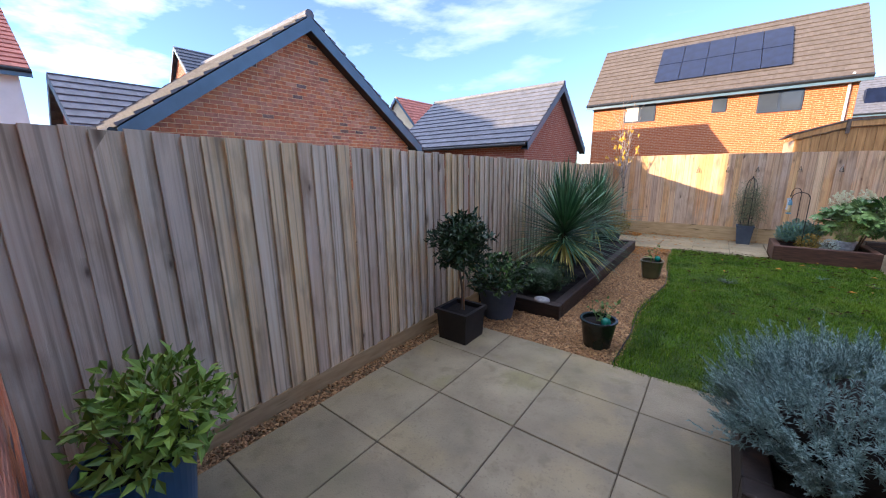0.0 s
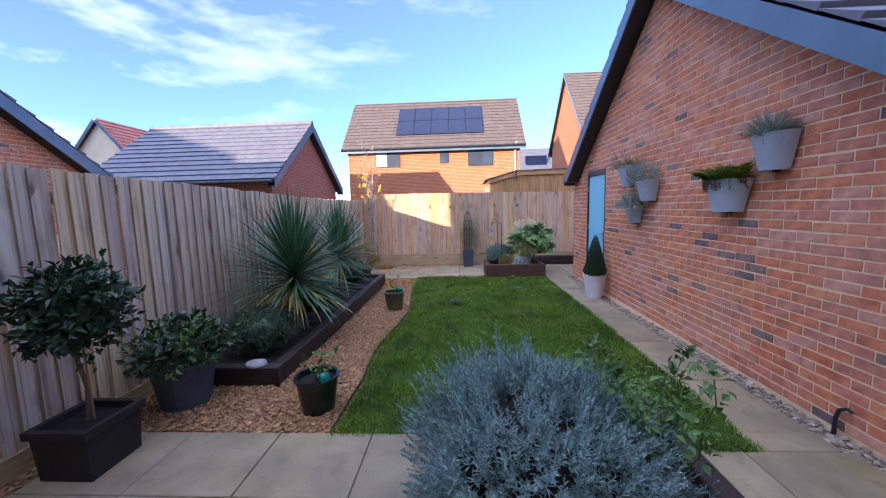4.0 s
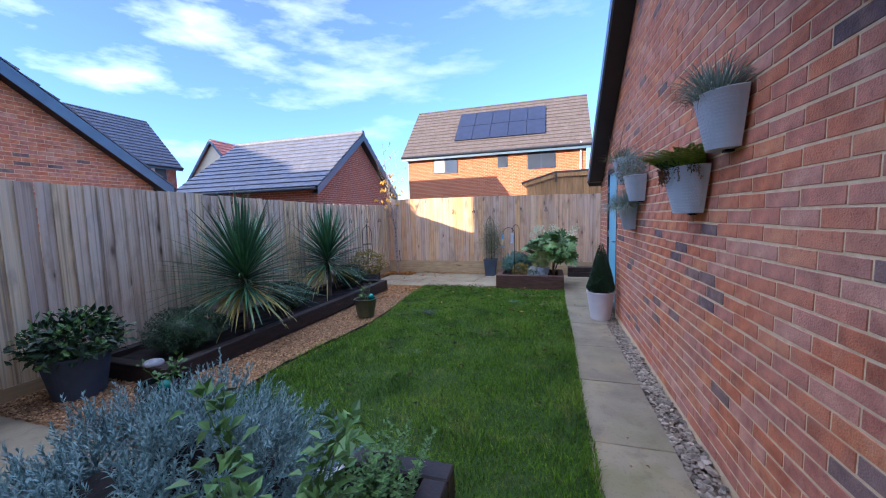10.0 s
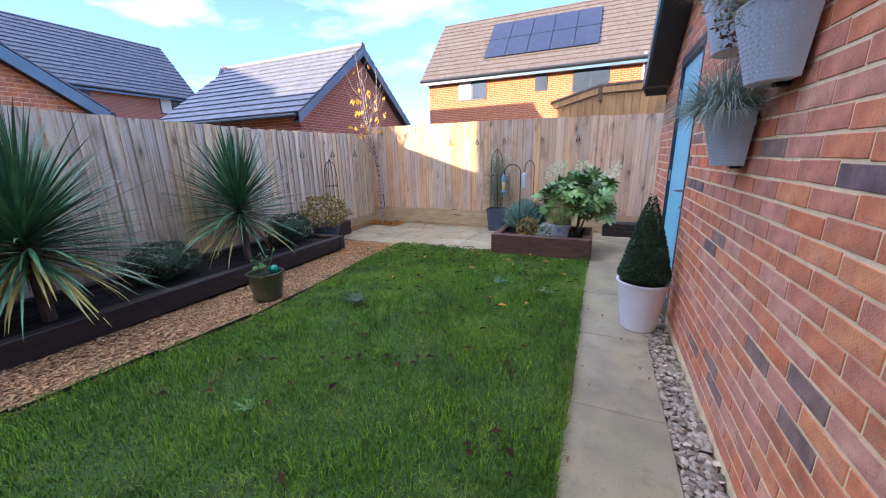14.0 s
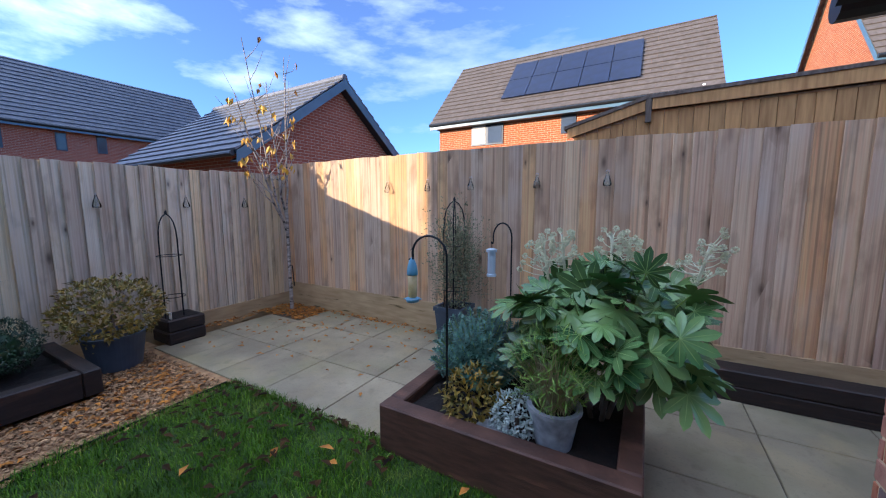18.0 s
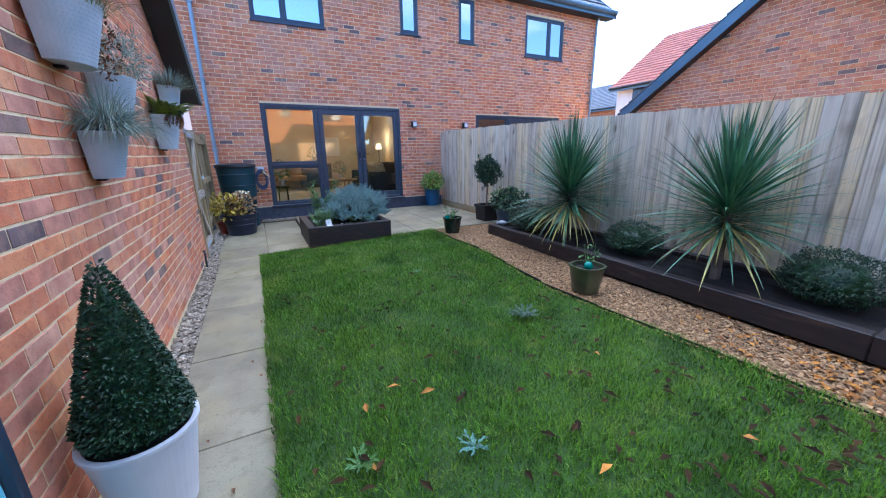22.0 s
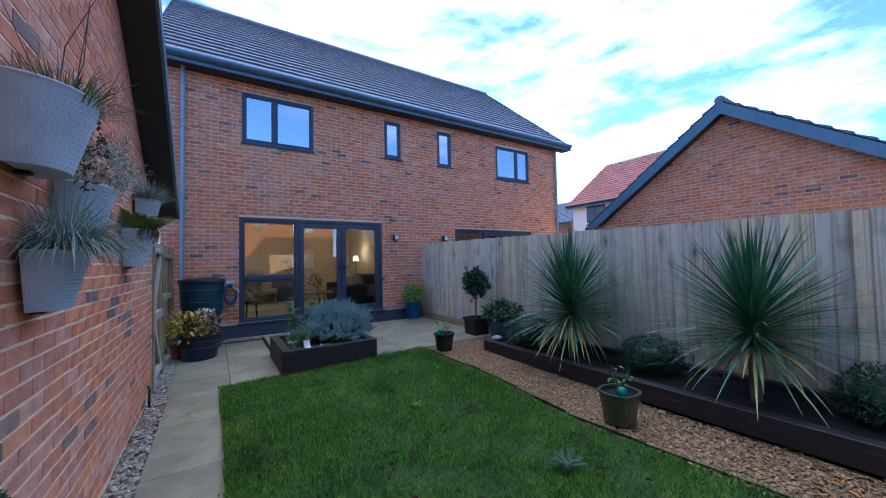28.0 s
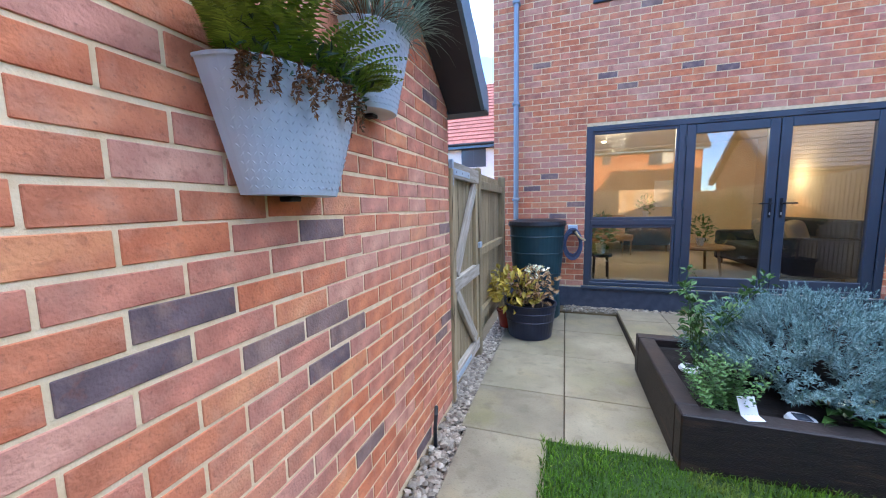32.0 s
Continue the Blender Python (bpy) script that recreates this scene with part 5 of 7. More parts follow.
# ---- neighbouring buildings ----
def gable_garage(name, xf, y0, y1, eave, peak, depth, label, bricks):
    """A low brick garage whose gable looks along +x, with a tiled roof and dark verges."""
    mid, ov = (y0 + y1) / 2, 0.3
    t = thing(name, (xf, mid, 0), label, "garage")
    hw = (y1 - y0) / 2 - ov
    rise = peak - eave
    k = rise / (hw + ov)
    wt = peak - 0.22
    part("wall", prism([(-hw, -0.1), (hw, -0.1), (hw, wt - k * hw), (0, wt), (-hw, wt - k * hw)], "x", -depth, -0.006), M_MORTAR if bricks else M_FARBRICK_RED, t)
    for s in (-1, 1):
        upv = Vector((0, -s * (hw + ov), rise)).normalized()
        tile_roof("roof_tiles", (-depth - 0.2, s * (hw + ov), eave), (1, 0, 0), upv, depth + 0.45, math.hypot(hw + ov, rise), M_SLATE, t, 0.33, 0.31)
        part("bargeboard", prism([(0, peak), (s * (hw + ov), eave), (s * (hw + ov), eave - 0.24), (0, peak - 0.26)], "x", 0.23, 0.255), M_BARGE, t)
        part("soffit", prism([(0, peak - 0.24), (s * (hw + ov), eave - 0.22), (s * (hw + ov), eave - 0.19), (0, peak - 0.21)], "x", -0.002, 0.23), M_SOFFIT, t)
        part("roof_deck", prism([(0, peak - 0.03), (s * (hw + ov), eave - 0.02), (s * (hw + ov), eave - 0.06), (0, peak - 0.07)], "x", -depth - 0.2, 0.22), M_SOFFIT, t)
        part("gutter", tube([(-depth, s * (hw + ov + 0.06), eave - 0.05), (0.2, s * (hw + ov + 0.06), eave - 0.05)], 0.055, 10), M_BLACKPLAS, t)
    part("ridge", tube([(-depth - 0.2, 0, peak + 0.03), (0.25, 0, peak + 0.03)], 0.1, 10), M_SLATE, t)
    if bricks:
        cuts = [(-k, 1.0, wt), (k, 1.0, wt)]
        brick_face(lambda u, v, o: (o, u, v), brick_course_polys(-hw, hw, 1.2, 48, 0.05, cuts=cuts), t)
    return t


gable_garage("neighbour_garage", -10.0, 1.5, 8.16, 2.33, 4.72, 5.0, "red brick garage with a grey tiled roof beyond the fence", True)
gable_garage("far_garage", -8.2, 11.4, 17.6, 2.5, 4.79, 5.9, "red brick garage with a grey tiled roof behind the corner", False)


def far_house(name, x0, y0, x1, y1, eave, ridge, along, wall_mat, tile_mat, label, over=0.35):
    """A plain two-storey house; the ridge runs along the given axis."""
    t = thing(name, ((x0 + x1) / 2, (y0 + y1) / 2, 0), label, "house")
    a, b = (x1 - x0) / 2, (y1 - y0) / 2
    if along == "x":
        part("wall", prism([(-b, -0.1), (b, -0.1), (b, eave), (0, ridge - 0.15), (-b, eave)], "x", -a, a), wall_mat, t)
        for s in (-1, 1):
            dz = (ridge - eave) * over / b
            upv = Vector((0, -s * (b + over), ridge - eave + dz)).normalized()
            tile_roof("roof_tiles", (-a - 0.25, s * (b + over), eave - dz), (1, 0, 0), upv, 2 * a + 0.5, math.hypot(b + over, ridge - eave + dz), tile_mat, t, 0.33, 0.31)
            part("fascia", box(-a - 0.25, s * (b + over) - 0.02, eave - dz - 0.2, a + 0.25, s * (b + over) + 0.02, eave - dz + 0.01), M_BARGE, t)
            part("gutter", tube([(-a - 0.25, s * (b + over + 0.06), eave - dz - 0.03), (a + 0.25, s * (b + over + 0.06), eave - dz - 0.03)], 0.06, 8), M_BLACKPLAS, t)
            part("soffit", box(-a, s * b, eave - dz - 0.2, a, s * (b + over), eave - dz - 0.17), M_SOFFIT, t)
            for gx in (-a - 0.26, a + 0.24):
                part("bargeboard", prism([(0, ridge), (s * (b + over), eave - dz), (s * (b + over), eave - dz - 0.22), (0, ridge - 0.22)], "x", gx, gx + 0.02), M_BARGE, t)
    else:
        part("wall", prism([(-a, -0.1), (a, -0.1), (a, eave), (0, ridge - 0.15), (-a, eave)], "y", -b, b), wall_mat, t)
        for s in (-1, 1):
            dz = (ridge - eave) * over / a
            upv = Vector((-s * (a + over), 0, ridge - eave + dz)).normalized()
            tile_roof("roof_tiles", (s * (a + over), -b - 0.25, eave - dz), (0, 1, 0), upv, 2 * b + 0.5, math.hypot(a + over, ridge - eave + dz), tile_mat, t, 0.33, 0.31)
            part("fascia", box(s * (a + over) - 0.02, -b - 0.25, eave - dz - 0.2, s * (a + over) + 0.02, b + 0.25, eave - dz + 0.01), M_BARGE, t)
            part("gutter", tube([(s * (a + over + 0.06), -b - 0.25, eave - dz - 0.03), (s * (a + over + 0.06), b + 0.25, eave - dz - 0.03)], 0.06, 8), M_BLACKPLAS, t)
            for gy in (-b - 0.26, b + 0.24):
                part("bargeboard", prism([(0, ridge), (s * (a + over), eave - dz), (s * (a + over), eave - dz - 0.22), (0, ridge - 0.22)], "y", gy, gy + 0.02), M_BARGE, t)
    return t


def far_window(t, face, u0, z0, u1, z1, at, split=0.5, pale=True):
    """A framed window set on a wall of a far house; face is the axis it looks along."""
    def bx(a, c, b, d, n0, n1, bev=0.0):
        return box(a, at + n0, c, b, at + n1, d, bev) if face == "-y" else box(at - n1, a, c, at - n0, b, d, bev)
    w = part("window", bx(u0, z0, u1, z1, -0.04, 0.02), M_UPVC, t)
    mid = u0 + (u1 - u0) * split
    edges = [(u0, mid), (mid, u1)] if split else [(u0, u1)]
    for i, (a, b) in enumerate(edges):
        part("pane", bx(a + 0.05, z0 + 0.06, b - 0.05, z1 - 0.06, -0.05, -0.042), M_FARPANE if pale or i else M_FARBLIND, w)


M_FARPANE = mat("far_pane", hexc("3a4048"), hexc("525a62"), 0.4, 0.08, bump=0)
M_FARBLIND = mat("far_blind", hexc("b8b4a8"), hexc("c8c4b8"), 0.6, 0.5, bump=0)
FH = far_house("solar_house", -8.5, 20.5, 0.8, 26.1, 5.1, 7.95, "x", M_FARBRICK, M_BROWN_TILE, "sunlit orange brick house with solar panels on its roof")
for u0, z0, u1, z1, sp_, pl_ in ((-7.0, 3.79, -5.67, 4.77, 0.5, False), (-3.5, 3.93, -3.0, 4.88, 0, True), (-1.98, 3.75, -0.63, 4.93, 0.5, True)):
    far_window(FH, "-y", u0 + 3.85, z0, u1 + 3.85, z1, -2.8, split=sp_, pale=pl_)
part("downpipe", tube([(4.4, -2.87, 0), (4.4, -2.87, 4.7), (4.4, -3.15, 4.85)], 0.04, 8), M_WHITE, FH)
fh_up = Vector((0, 3.15, 3.2)).normalized()
fh_n = Vector((0, -fh_up.z, fh_up.y))
for i, j in [(i, j) for i in range(5) for j in (-0.66, 0.66)]:
    p = part("solar_panel", box(-0.47, -0.645, 0.0, 0.47, 0.645, 0.035, 0.004), M_SOLAR, FH)
    c = Vector((-5.9 + 3.85 + 0.48 + i * 0.96, -3.15, 4.74)) + fh_up * (2.35 + j) + fh_n * 0.09
    p.matrix_basis = Matrix.Translation(c) @ Euler((math.atan2(fh_up.z, fh_up.y), 0, 0)).to_matrix().to_4x4()
far_house("gable_house", 5.0, 22.8, 14.0, 30.4, 6.0, 10.4, "x", M_FARBRICK, M_BROWN_TILE, "orange brick house with a brown roof beyond the garage")
FH3 = far_house("distant_house", 3.5, 40.0, 12.0, 46.0, 5.4, 8.0, "x", M_FARBRICK_RED, M_SLATE, "distant house with a dark roof")
part("solar_panel", box(-3.0, -2.5, 5.9, -0.8, -1.9, 6.9), M_SOLAR, FH3)
H3 = far_house("slate_house", -32.0, 8.9, -26.3, 20.7, 5.75, 8.95, "y", M_FARBRICK_RED, M_SLATE_BLUE, "brick house with a dark slate roof beyond the garages")
for u0, z0, u1, z1, sp_ in ((10.22, 4.11, 11.56, 5.03, 0.5), (13.27, 4.24, 13.66, 5.11, 0), (14.81, 4.27, 15.21, 5.16, 0), (18.6, 4.3, 20.0, 5.3, 0.5)):
    far_window(H3, "+x", u0 - 14.8, z0, u1 - 14.8, z1, 2.85, split=sp_, pale=not sp_)
far_house("low_slate_house", -28.5, 4.2, -23.6, 9.6, 4.0, 5.85, "y", M_FARBRICK_RED, M_SLATE_BLUE, "low wing with a dark slate roof")
far_house("low_garage_block", -18.6, 1.95, -14.4, 7.5, 2.5, 4.15, "y", M_FARBRICK_RED, M_SLATE, "low garage block with a grey tiled roof")
RH = far_house("white_house", -28.4, -6.6, -19.9, 1.5, 5.0, 8.0, "y", M_RENDER, M_RED_TILE, "white rendered house with a red tiled roof")
for u0 in (-5.6, -1.2):
    far_window(RH, "+x", u0 + 2.55, 3.6, u0 + 3.75, 4.6, 4.25, split=0.5)
far_house("cream_house", -25.8, 21.3, -21.0, 29.0, 4.4, 7.2, "y", M_CREAM_R, M_RED_TILE, "cream rendered gable house with a red roof")
SH = far_house("street_house", 0.9, -19.0, 12.0, -12.0, 4.7, 8.2, "x", M_RENDER, M_RED_TILE, "white house with an orange-red roof beyond the gate")
for u0 in (-3.6, -0.6):
    w = part("window", box(u0, 3.49, 3.3, u0 + 1.2, 3.53, 4.2), M_UPVC, SH)
    for k in (0.06, 0.63):
        part("pane", box(u0 + k, 3.531, 3.36, u0 + k + 0.51, 3.54, 4.14), M_FARPANE, w)
far_house("grey_roof_house", -36.0, -22.0, -28.0, -13.0, 5.0, 7.4, "y", M_FARBRICK, M_SLATE, "distant brick house with a grey roof")


# ---- raised beds ----
def sleeper_box(name, x0, y0, x1, y1, z0, z1, w, material, label, fill=0.06):
    """A planter of sleepers on edge, mitred at the top, filled with dark soil."""
    cx, cy = (x0 + x1) / 2, (y0 + y1) / 2
    t = thing(name, (cx, cy, z0), label, "raised bed")
    a, b, h = (x1 - x0) / 2, (y1 - y0) / 2, z1 - z0
    n = 1
    for k in range(n):
        za, zb = h * k / n, h * (k + 1) / n - (0.003 if k < n - 1 else 0)
        part("sleeper", box(-a, b - w, za, a, b, zb, 0.008), material, t)
        part("sleeper", box(-a, -b, za, a, -b + w, zb, 0.008), material, t)
        part("sleeper", box(-a, -b + w + 0.002, za, -a + w, b - w - 0.002, zb, 0.008), material, t)
        part("sleeper", box(a - w, -b + w + 0.002, za, a, b - w - 0.002, zb, 0.008), material, t)
    nx, ny = int((2 * a - 2 * w) / 0.04) + 2, int((2 * b - 2 * w) / 0.04) + 2
    verts = [(-a + w + (2 * a - 2 * w) * i / (nx - 1), -b + w + (2 * b - 2 * w) * j / (ny - 1), h - fill + 0.02 * noise.noise(Vector((i * 0.4, j * 0.4, cx)))) for i in range(nx) for j in range(ny)]
    faces = [(i * ny + j, (i + 1) * ny + j, (i + 1) * ny + j + 1, i * ny + j + 1) for i in range(nx - 1) for j in range(ny - 1)]
    link_mesh("soil", verts, faces, M_SOIL_GAP, t, smooth=True)
    return t


sleeper_box("raised_bed", -2.56, 1.83, -1.31, 3.05, 0.0, 0.32, 0.11, M_SLEEPER, "raised bed of dark stained sleepers beside the patio")
sleeper_box("side_bed", -5.015, 3.68, -4.0, 7.97, 0.03, 0.215, 0.1, M_SLEEPER, "long low bed of dark sleepers along the fence")
sleeper_box("back_bed", -1.91, 8.5, -0.64, 9.38, 0.0, 0.27, 0.1, M_SLEEPER_R, "brown sleeper raised bed at the end of the lawn")
low = thing("low_sleeper", (0.4, 10.17, 0.0), "dark timber sleepers stacked along the back fence", "sleeper")
for z0 in (0.0, 0.111):
    part("sleeper", box(-0.9, -0.09, z0, 0.9, 0.09, z0 + 0.108, 0.008), M_SLEEPER, low)
pit = part("tree_pit_soil", box(-4.76, 9.82, -0.09, -4.26, 10.28, -0.012), M_SOIL_GAP)
tagged(pit, "square soil pit left open in the paving", "soil", kind="structure")


# ---- pots ----
def round_pot(name, at, r0, r1, h, material, label, soil=0.04, rim=0.012, rings=(), square=0.0, category="plant pot", group=""):
    t = thing(name, at, label, category, group)
    body = part("pot", lathe([(r0 * 0.96, 0), (r0, 0.008), (r1, h - rim * 1.5), (r1 + rim, h - rim * 1.5), (r1 + rim, h), (r1 - 0.012, h), (r1 - 0.016, h - soil)], 40, square), material, t, smooth=False)
    for k in rings:
        rr = r0 + (r1 - r0) * k + 0.002
        part("ring", lathe([(rr, h * k), (rr + 0.006, h * k + 0.008), (rr, h * k + 0.016)], 40), material, body)
    part("soil", lathe([(0.01, h - soil - 0.01), (r1 - 0.014, h - soil), (0.001, h - soil + 0.012)], 28, square), M_SOIL_GAP, t)
    return t


def half_pot(at, w, h, d, label):
    """A half-round galvanised wall bucket hung flat against the bricks, with a dimpled face."""
    t = thing("wall_planter", at, label, "wall planter", "hanging wall pots")
    steps = 26
    bm = bmesh.new()

    def ring(k, z, inset=0.0):
        out = []
        for i in range(steps + 1):
            a = math.pi * i / steps
            out.append(bm.verts.new((-(d * k - inset) * max(0.0, math.sin(a)) ** 0.8, (w / 2 * k - inset) * math.cos(a), z)))
        return out

    rows = [ring(0.64 + 0.36 * (j / 6), h * j / 6) for j in range(7)] + [ring(1.015, h - 0.002), ring(1.02, h + 0.004), ring(1.0, h + 0.008), ring(0.97, h + 0.004), ring(0.95, h - 0.03)]
    for lo, hi in zip(rows, rows[1:]):
        for i in range(steps):
            bm.faces.new((lo[i], lo[i + 1], hi[i + 1], hi[i]))
        bm.faces.new((lo[steps], lo[0], hi[0], hi[steps]))
    bm.faces.new(rows[0])
    bmesh.ops.recalc_face_normals(bm, faces=bm.faces[:])
    bucket = part("bucket", bm, M_GALV, t, smooth=False)
    verts, faces = [], []
    for j in range(1, 15):
        z = h * j / 15.5
        k = 0.64 + 0.36 * z / h
        for i in range(2, 31):
            a = math.pi * (i + 0.5 * (j % 2)) / 32.5
            p = Vector((-d * k * max(0.0, math.sin(a)) ** 0.8 - 0.0005, w / 2 * k * math.cos(a), z))
            o = Vector((-math.sin(a), math.cos(a), 0))
            s = Vector((-o.y, o.x, 0))
            n = len(verts)
            sg = 1 if (i + j) % 2 else -1
            verts += [p + s * 0.0055 * sg + Vector((0, 0, 0.0055)), p - s * 0.0015 * sg + Vector((0, 0, 0.0015)), p - s * 0.0055 * sg - Vector((0, 0, 0.0055)), p + s * 0.0015 * sg - Vector((0, 0, 0.0015)), p + o * 0.0022]
            faces += [(n, n + 1, n + 4), (n + 1, n + 2, n + 4), (n + 2, n + 3, n + 4), (n + 3, n, n + 4)]
    ob = link_mesh("embossing", verts, faces, M_GALV, bucket)
    ob["kind"] = "stuff"
    part("soil", prism([(-0.002, -w * 0.46), (-0.002, w * 0.46), (-d * 0.7, w * 0.33), (-d * 0.92, 0), (-d * 0.7, -w * 0.33)], "z", h - 0.04, h - 0.02), M_SOIL_GAP, t)
    # black block under the bucket standing for the shadow there; no hook shows
    part("shadow_block", box(-0.03, -0.02, -0.014, 0.012, 0.02, 0.0, 0.003), M_STEELBLK, t)
    return t


def foliage(t, name, spec, material, label="", fold=0.25):
    v, f = leaves(spec, fold)
    return tagged(link_mesh(name, v, f, material, t, label), kind="stuff")


def blades(t, name, rows, material, label="", segs=5):
    v, f = ribbons(rows, segs)
    return tagged(link_mesh(name, v, f, material, t, label), kind="stuff")


def grass_tuft(t, rng, c, r, n, ln, w, droop, material, name="grass_tuft", spread=1.0):
    return blades(t, name, tuft(rng, n, c, r, ln, w, droop, spread), material)


rng = random.Random(21)
# A: blue grass; B: ferns and heather; D: grey sedge; E: blue fescue; C: dry grass and twigs
pA = half_pot((-0.02, 3.78, 1.735), 0.34, 0.265, 0.16, "galvanised half-round wall pot with a grey-blue grass")
grass_tuft(pA, rng, (-0.07, 0, 0.25), 0.1, 620, 0.22, 0.0045, 1.7, M_FESC, spread=1.4)
grass_tuft(pA, rng, (-0.08, 0.12, 0.25), 0.06, 90, 0.2, 0.004, 2.6, M_DEAD, "trailing_stems", 1.6)
pB = half_pot((-0.02, 4.23, 1.415), 0.47, 0.275, 0.17, "galvanised half-round wall pot with ferns and brown heather")
frows = []
for k in range(120):
    a = rng.uniform(0, 6.28)
    c = Vector((-0.08 + 0.05 * math.cos(a), 0.19 * math.sin(a), 0.28))
    d = Vector((math.cos(a) * 0.5 - 0.25, math.sin(a) * 0.75, 1.1)).normalized()
    ln = rng.uniform(0.12, 0.23)
    p, way = c.copy(), d.copy()
    for i in range(16):
        s = way.cross(Vector((0, 0, 1))).normalized()
        for sg in (-1, 1):
            frows.append((p.copy(), s * sg + way * 0.45, Vector((0, 0, 1)), 0.055 * (1 - i / 17) + 0.006, 0.013))
        way = (way + Vector((0, 0, -0.07))).normalized()
        p += way * ln / 16
foliage(pB, "fern_fronds", frows, M_FERN)
foliage(pB, "heather", leaf_cloud(rng, 700, (-0.08, 0.0, 0.3), (0.11, 0.23, 0.08), 0.03, 0.009), M_LEAF_D)
trail = []
for k in range(26):
    y = rng.uniform(-0.24, 0.22)
    p = Vector((-0.175 * math.sqrt(max(0.0, 1 - (y / 0.25) ** 2)) - 0.012, y, 0.285))
    for i in range(rng.randrange(5, 18)):
        p = p + Vector((rng.uniform(-0.001, 0.003), rng.uniform(-0.003, 0.003), -0.006))
        for _ in range(3):
            trail.append((p.copy(), rand_dir(rng) + Vector((-0.3, 0, -0.6)), rand_dir(rng), 0.015, 0.006))
foliage(pB, "withered_heather", trail, M_DEAD, "brown withered sprays hanging over the rim")
pD = half_pot((-0.02, 5.58, 1.54), 0.37, 0.24, 0.17, "galvanised half-round wall pot with a silvery shrub")
dr = []
for q in leaf_cloud(rng, 210, (-0.1, -0.02, 0.33), (0.11, 0.17, 0.1), 0.1, 0.1):
    p, d = q[0], q[1]
    for i in range(12):
        o = (d * 0.6 + rand_dir(rng)).normalized()
        dr.append((p + d * 0.009 * i, o, d, 0.028, 0.005))
foliage(pD, "foliage", dr, M_FESC)
grass_tuft(pD, rng, (-0.1, 0.05, 0.24), 0.1, 60, 0.2, 0.003, 1.2, M_DRY, "dry_stems")
pE = half_pot((-0.02, 5.92, 1.245), 0.29, 0.22, 0.155, "galvanised half-round wall pot with blue fescue")
grass_tuft(pE, rng, (-0.08, 0, 0.21), 0.08, 1100, 0.27, 0.0042, 2.3, M_FESC, spread=1.7)
grass_tuft(pE, rng, (-0.09, -0.02, 0.21), 0.09, 200, 0.27, 0.0032, 2.6, M_DRY, "dry_blades", 1.6)
pC = half_pot((-0.02, 6.07, 1.75), 0.44, 0.27, 0.2, "galvanised half-round wall pot with dry grass and twigs")
grass_tuft(pC, rng, (-0.1, 0, 0.24), 0.14, 330, 0.17, 0.004, 1.6, M_DRY, spread=1.3)
grass_tuft(pC, rng, (-0.1, 0, 0.24), 0.14, 160, 0.13, 0.005, 1.2, M_LEAF, "green_blades", 1.2)
for k in range(16):
    a, s = rng.uniform(0, 6.28), rng.uniform(0.2, 0.42)
    p0 = Vector((-0.1, rng.uniform(-0.12, 0.12), 0.22))
    d = Vector((math.cos(a) * 0.5 - 0.15, math.sin(a) * 0.7 - 0.2, 0.9))
    part("twig", tube([p0, p0 + d * s * 0.5 + rand_dir(rng) * 0.02, p0 + d * s + rand_dir(rng) * 0.05], 0.0025, 5, 0.4), M_BARK, pC)
foliage(pC, "withered_leaves", leaf_cloud(rng, 220, (-0.12, -0.22, 0.14), (0.06, 0.05, 0.16), 0.03, 0.012), M_DEAD)

# clipped cone in a pale pot beside the garage door
tp = round_pot("topiary_pot", (-0.222, 6.86, -0.038), 0.125, 0.18, 0.39, M_WHITEPOT, "tall pale glazed pot on the path", rim=0.008)
tc = thing("topiary_cone", (-0.222, 6.86, 0.332), "dark green clipped box cone in the pale pot", "topiary")
part("trunk", tube([(0, 0, 0), (0, 0, 0.2)], 0.015, 8), M_BARK, tc)
bm = lathe([(0.08, 0.02), (0.142, 0.05), (0.138, 0.12), (0.078, 0.36), (0.02, 0.56), (0.003, 0.6)], 28)
part("inner_growth", bm, M_LEAF_D, tc, smooth=True)
spec = []
while len(spec) < 7500:
    u, a = rng.random(), rng.uniform(0, 6.283)
    z = 0.03 + 0.66 * (1 - math.sqrt(1 - u))
    r = max(0.008, 0.178 * (1 - (z - 0.03) / 0.66) ** 0.85) * (0.9 + 0.14 * rng.random() + 0.06 * noise.noise(Vector((a * 2, z * 9, 0))))
    if z < 0.07:
        r *= 0.8 + (z - 0.03) * 5
    d = Vector((math.cos(a), math.sin(a), 0.25))
    spec.append((Vector((r * math.cos(a), r * math.sin(a), z)), d + rand_dir(rng) * 0.7, d, 0.02, 0.011))
foliage(tc, "clipped_foliage", spec, M_LEAF_D)


def ball_shrub(name, at, radii, n, ln, w, material, label, core=True, category="shrub", group=""):
    t = thing(name, at, label, category, group)
    rg = random.Random(int(at[1] * 1000))
    if core:
        lump((0, 0, radii[2] * 0.9), [r * 0.72 for r in radii], M_LEAF_D, t, seed=at[1])
    foliage(t, "foliage", leaf_cloud(rg, n, (0, 0, radii[2] * 0.92), radii, ln, w, shell=0.8, lump=0.3), material)
    part("stem", tube([(0, 0, -0.04), (0, 0, radii[2] * 0.8)], 0.012, 6), M_BARK, t)
    return t


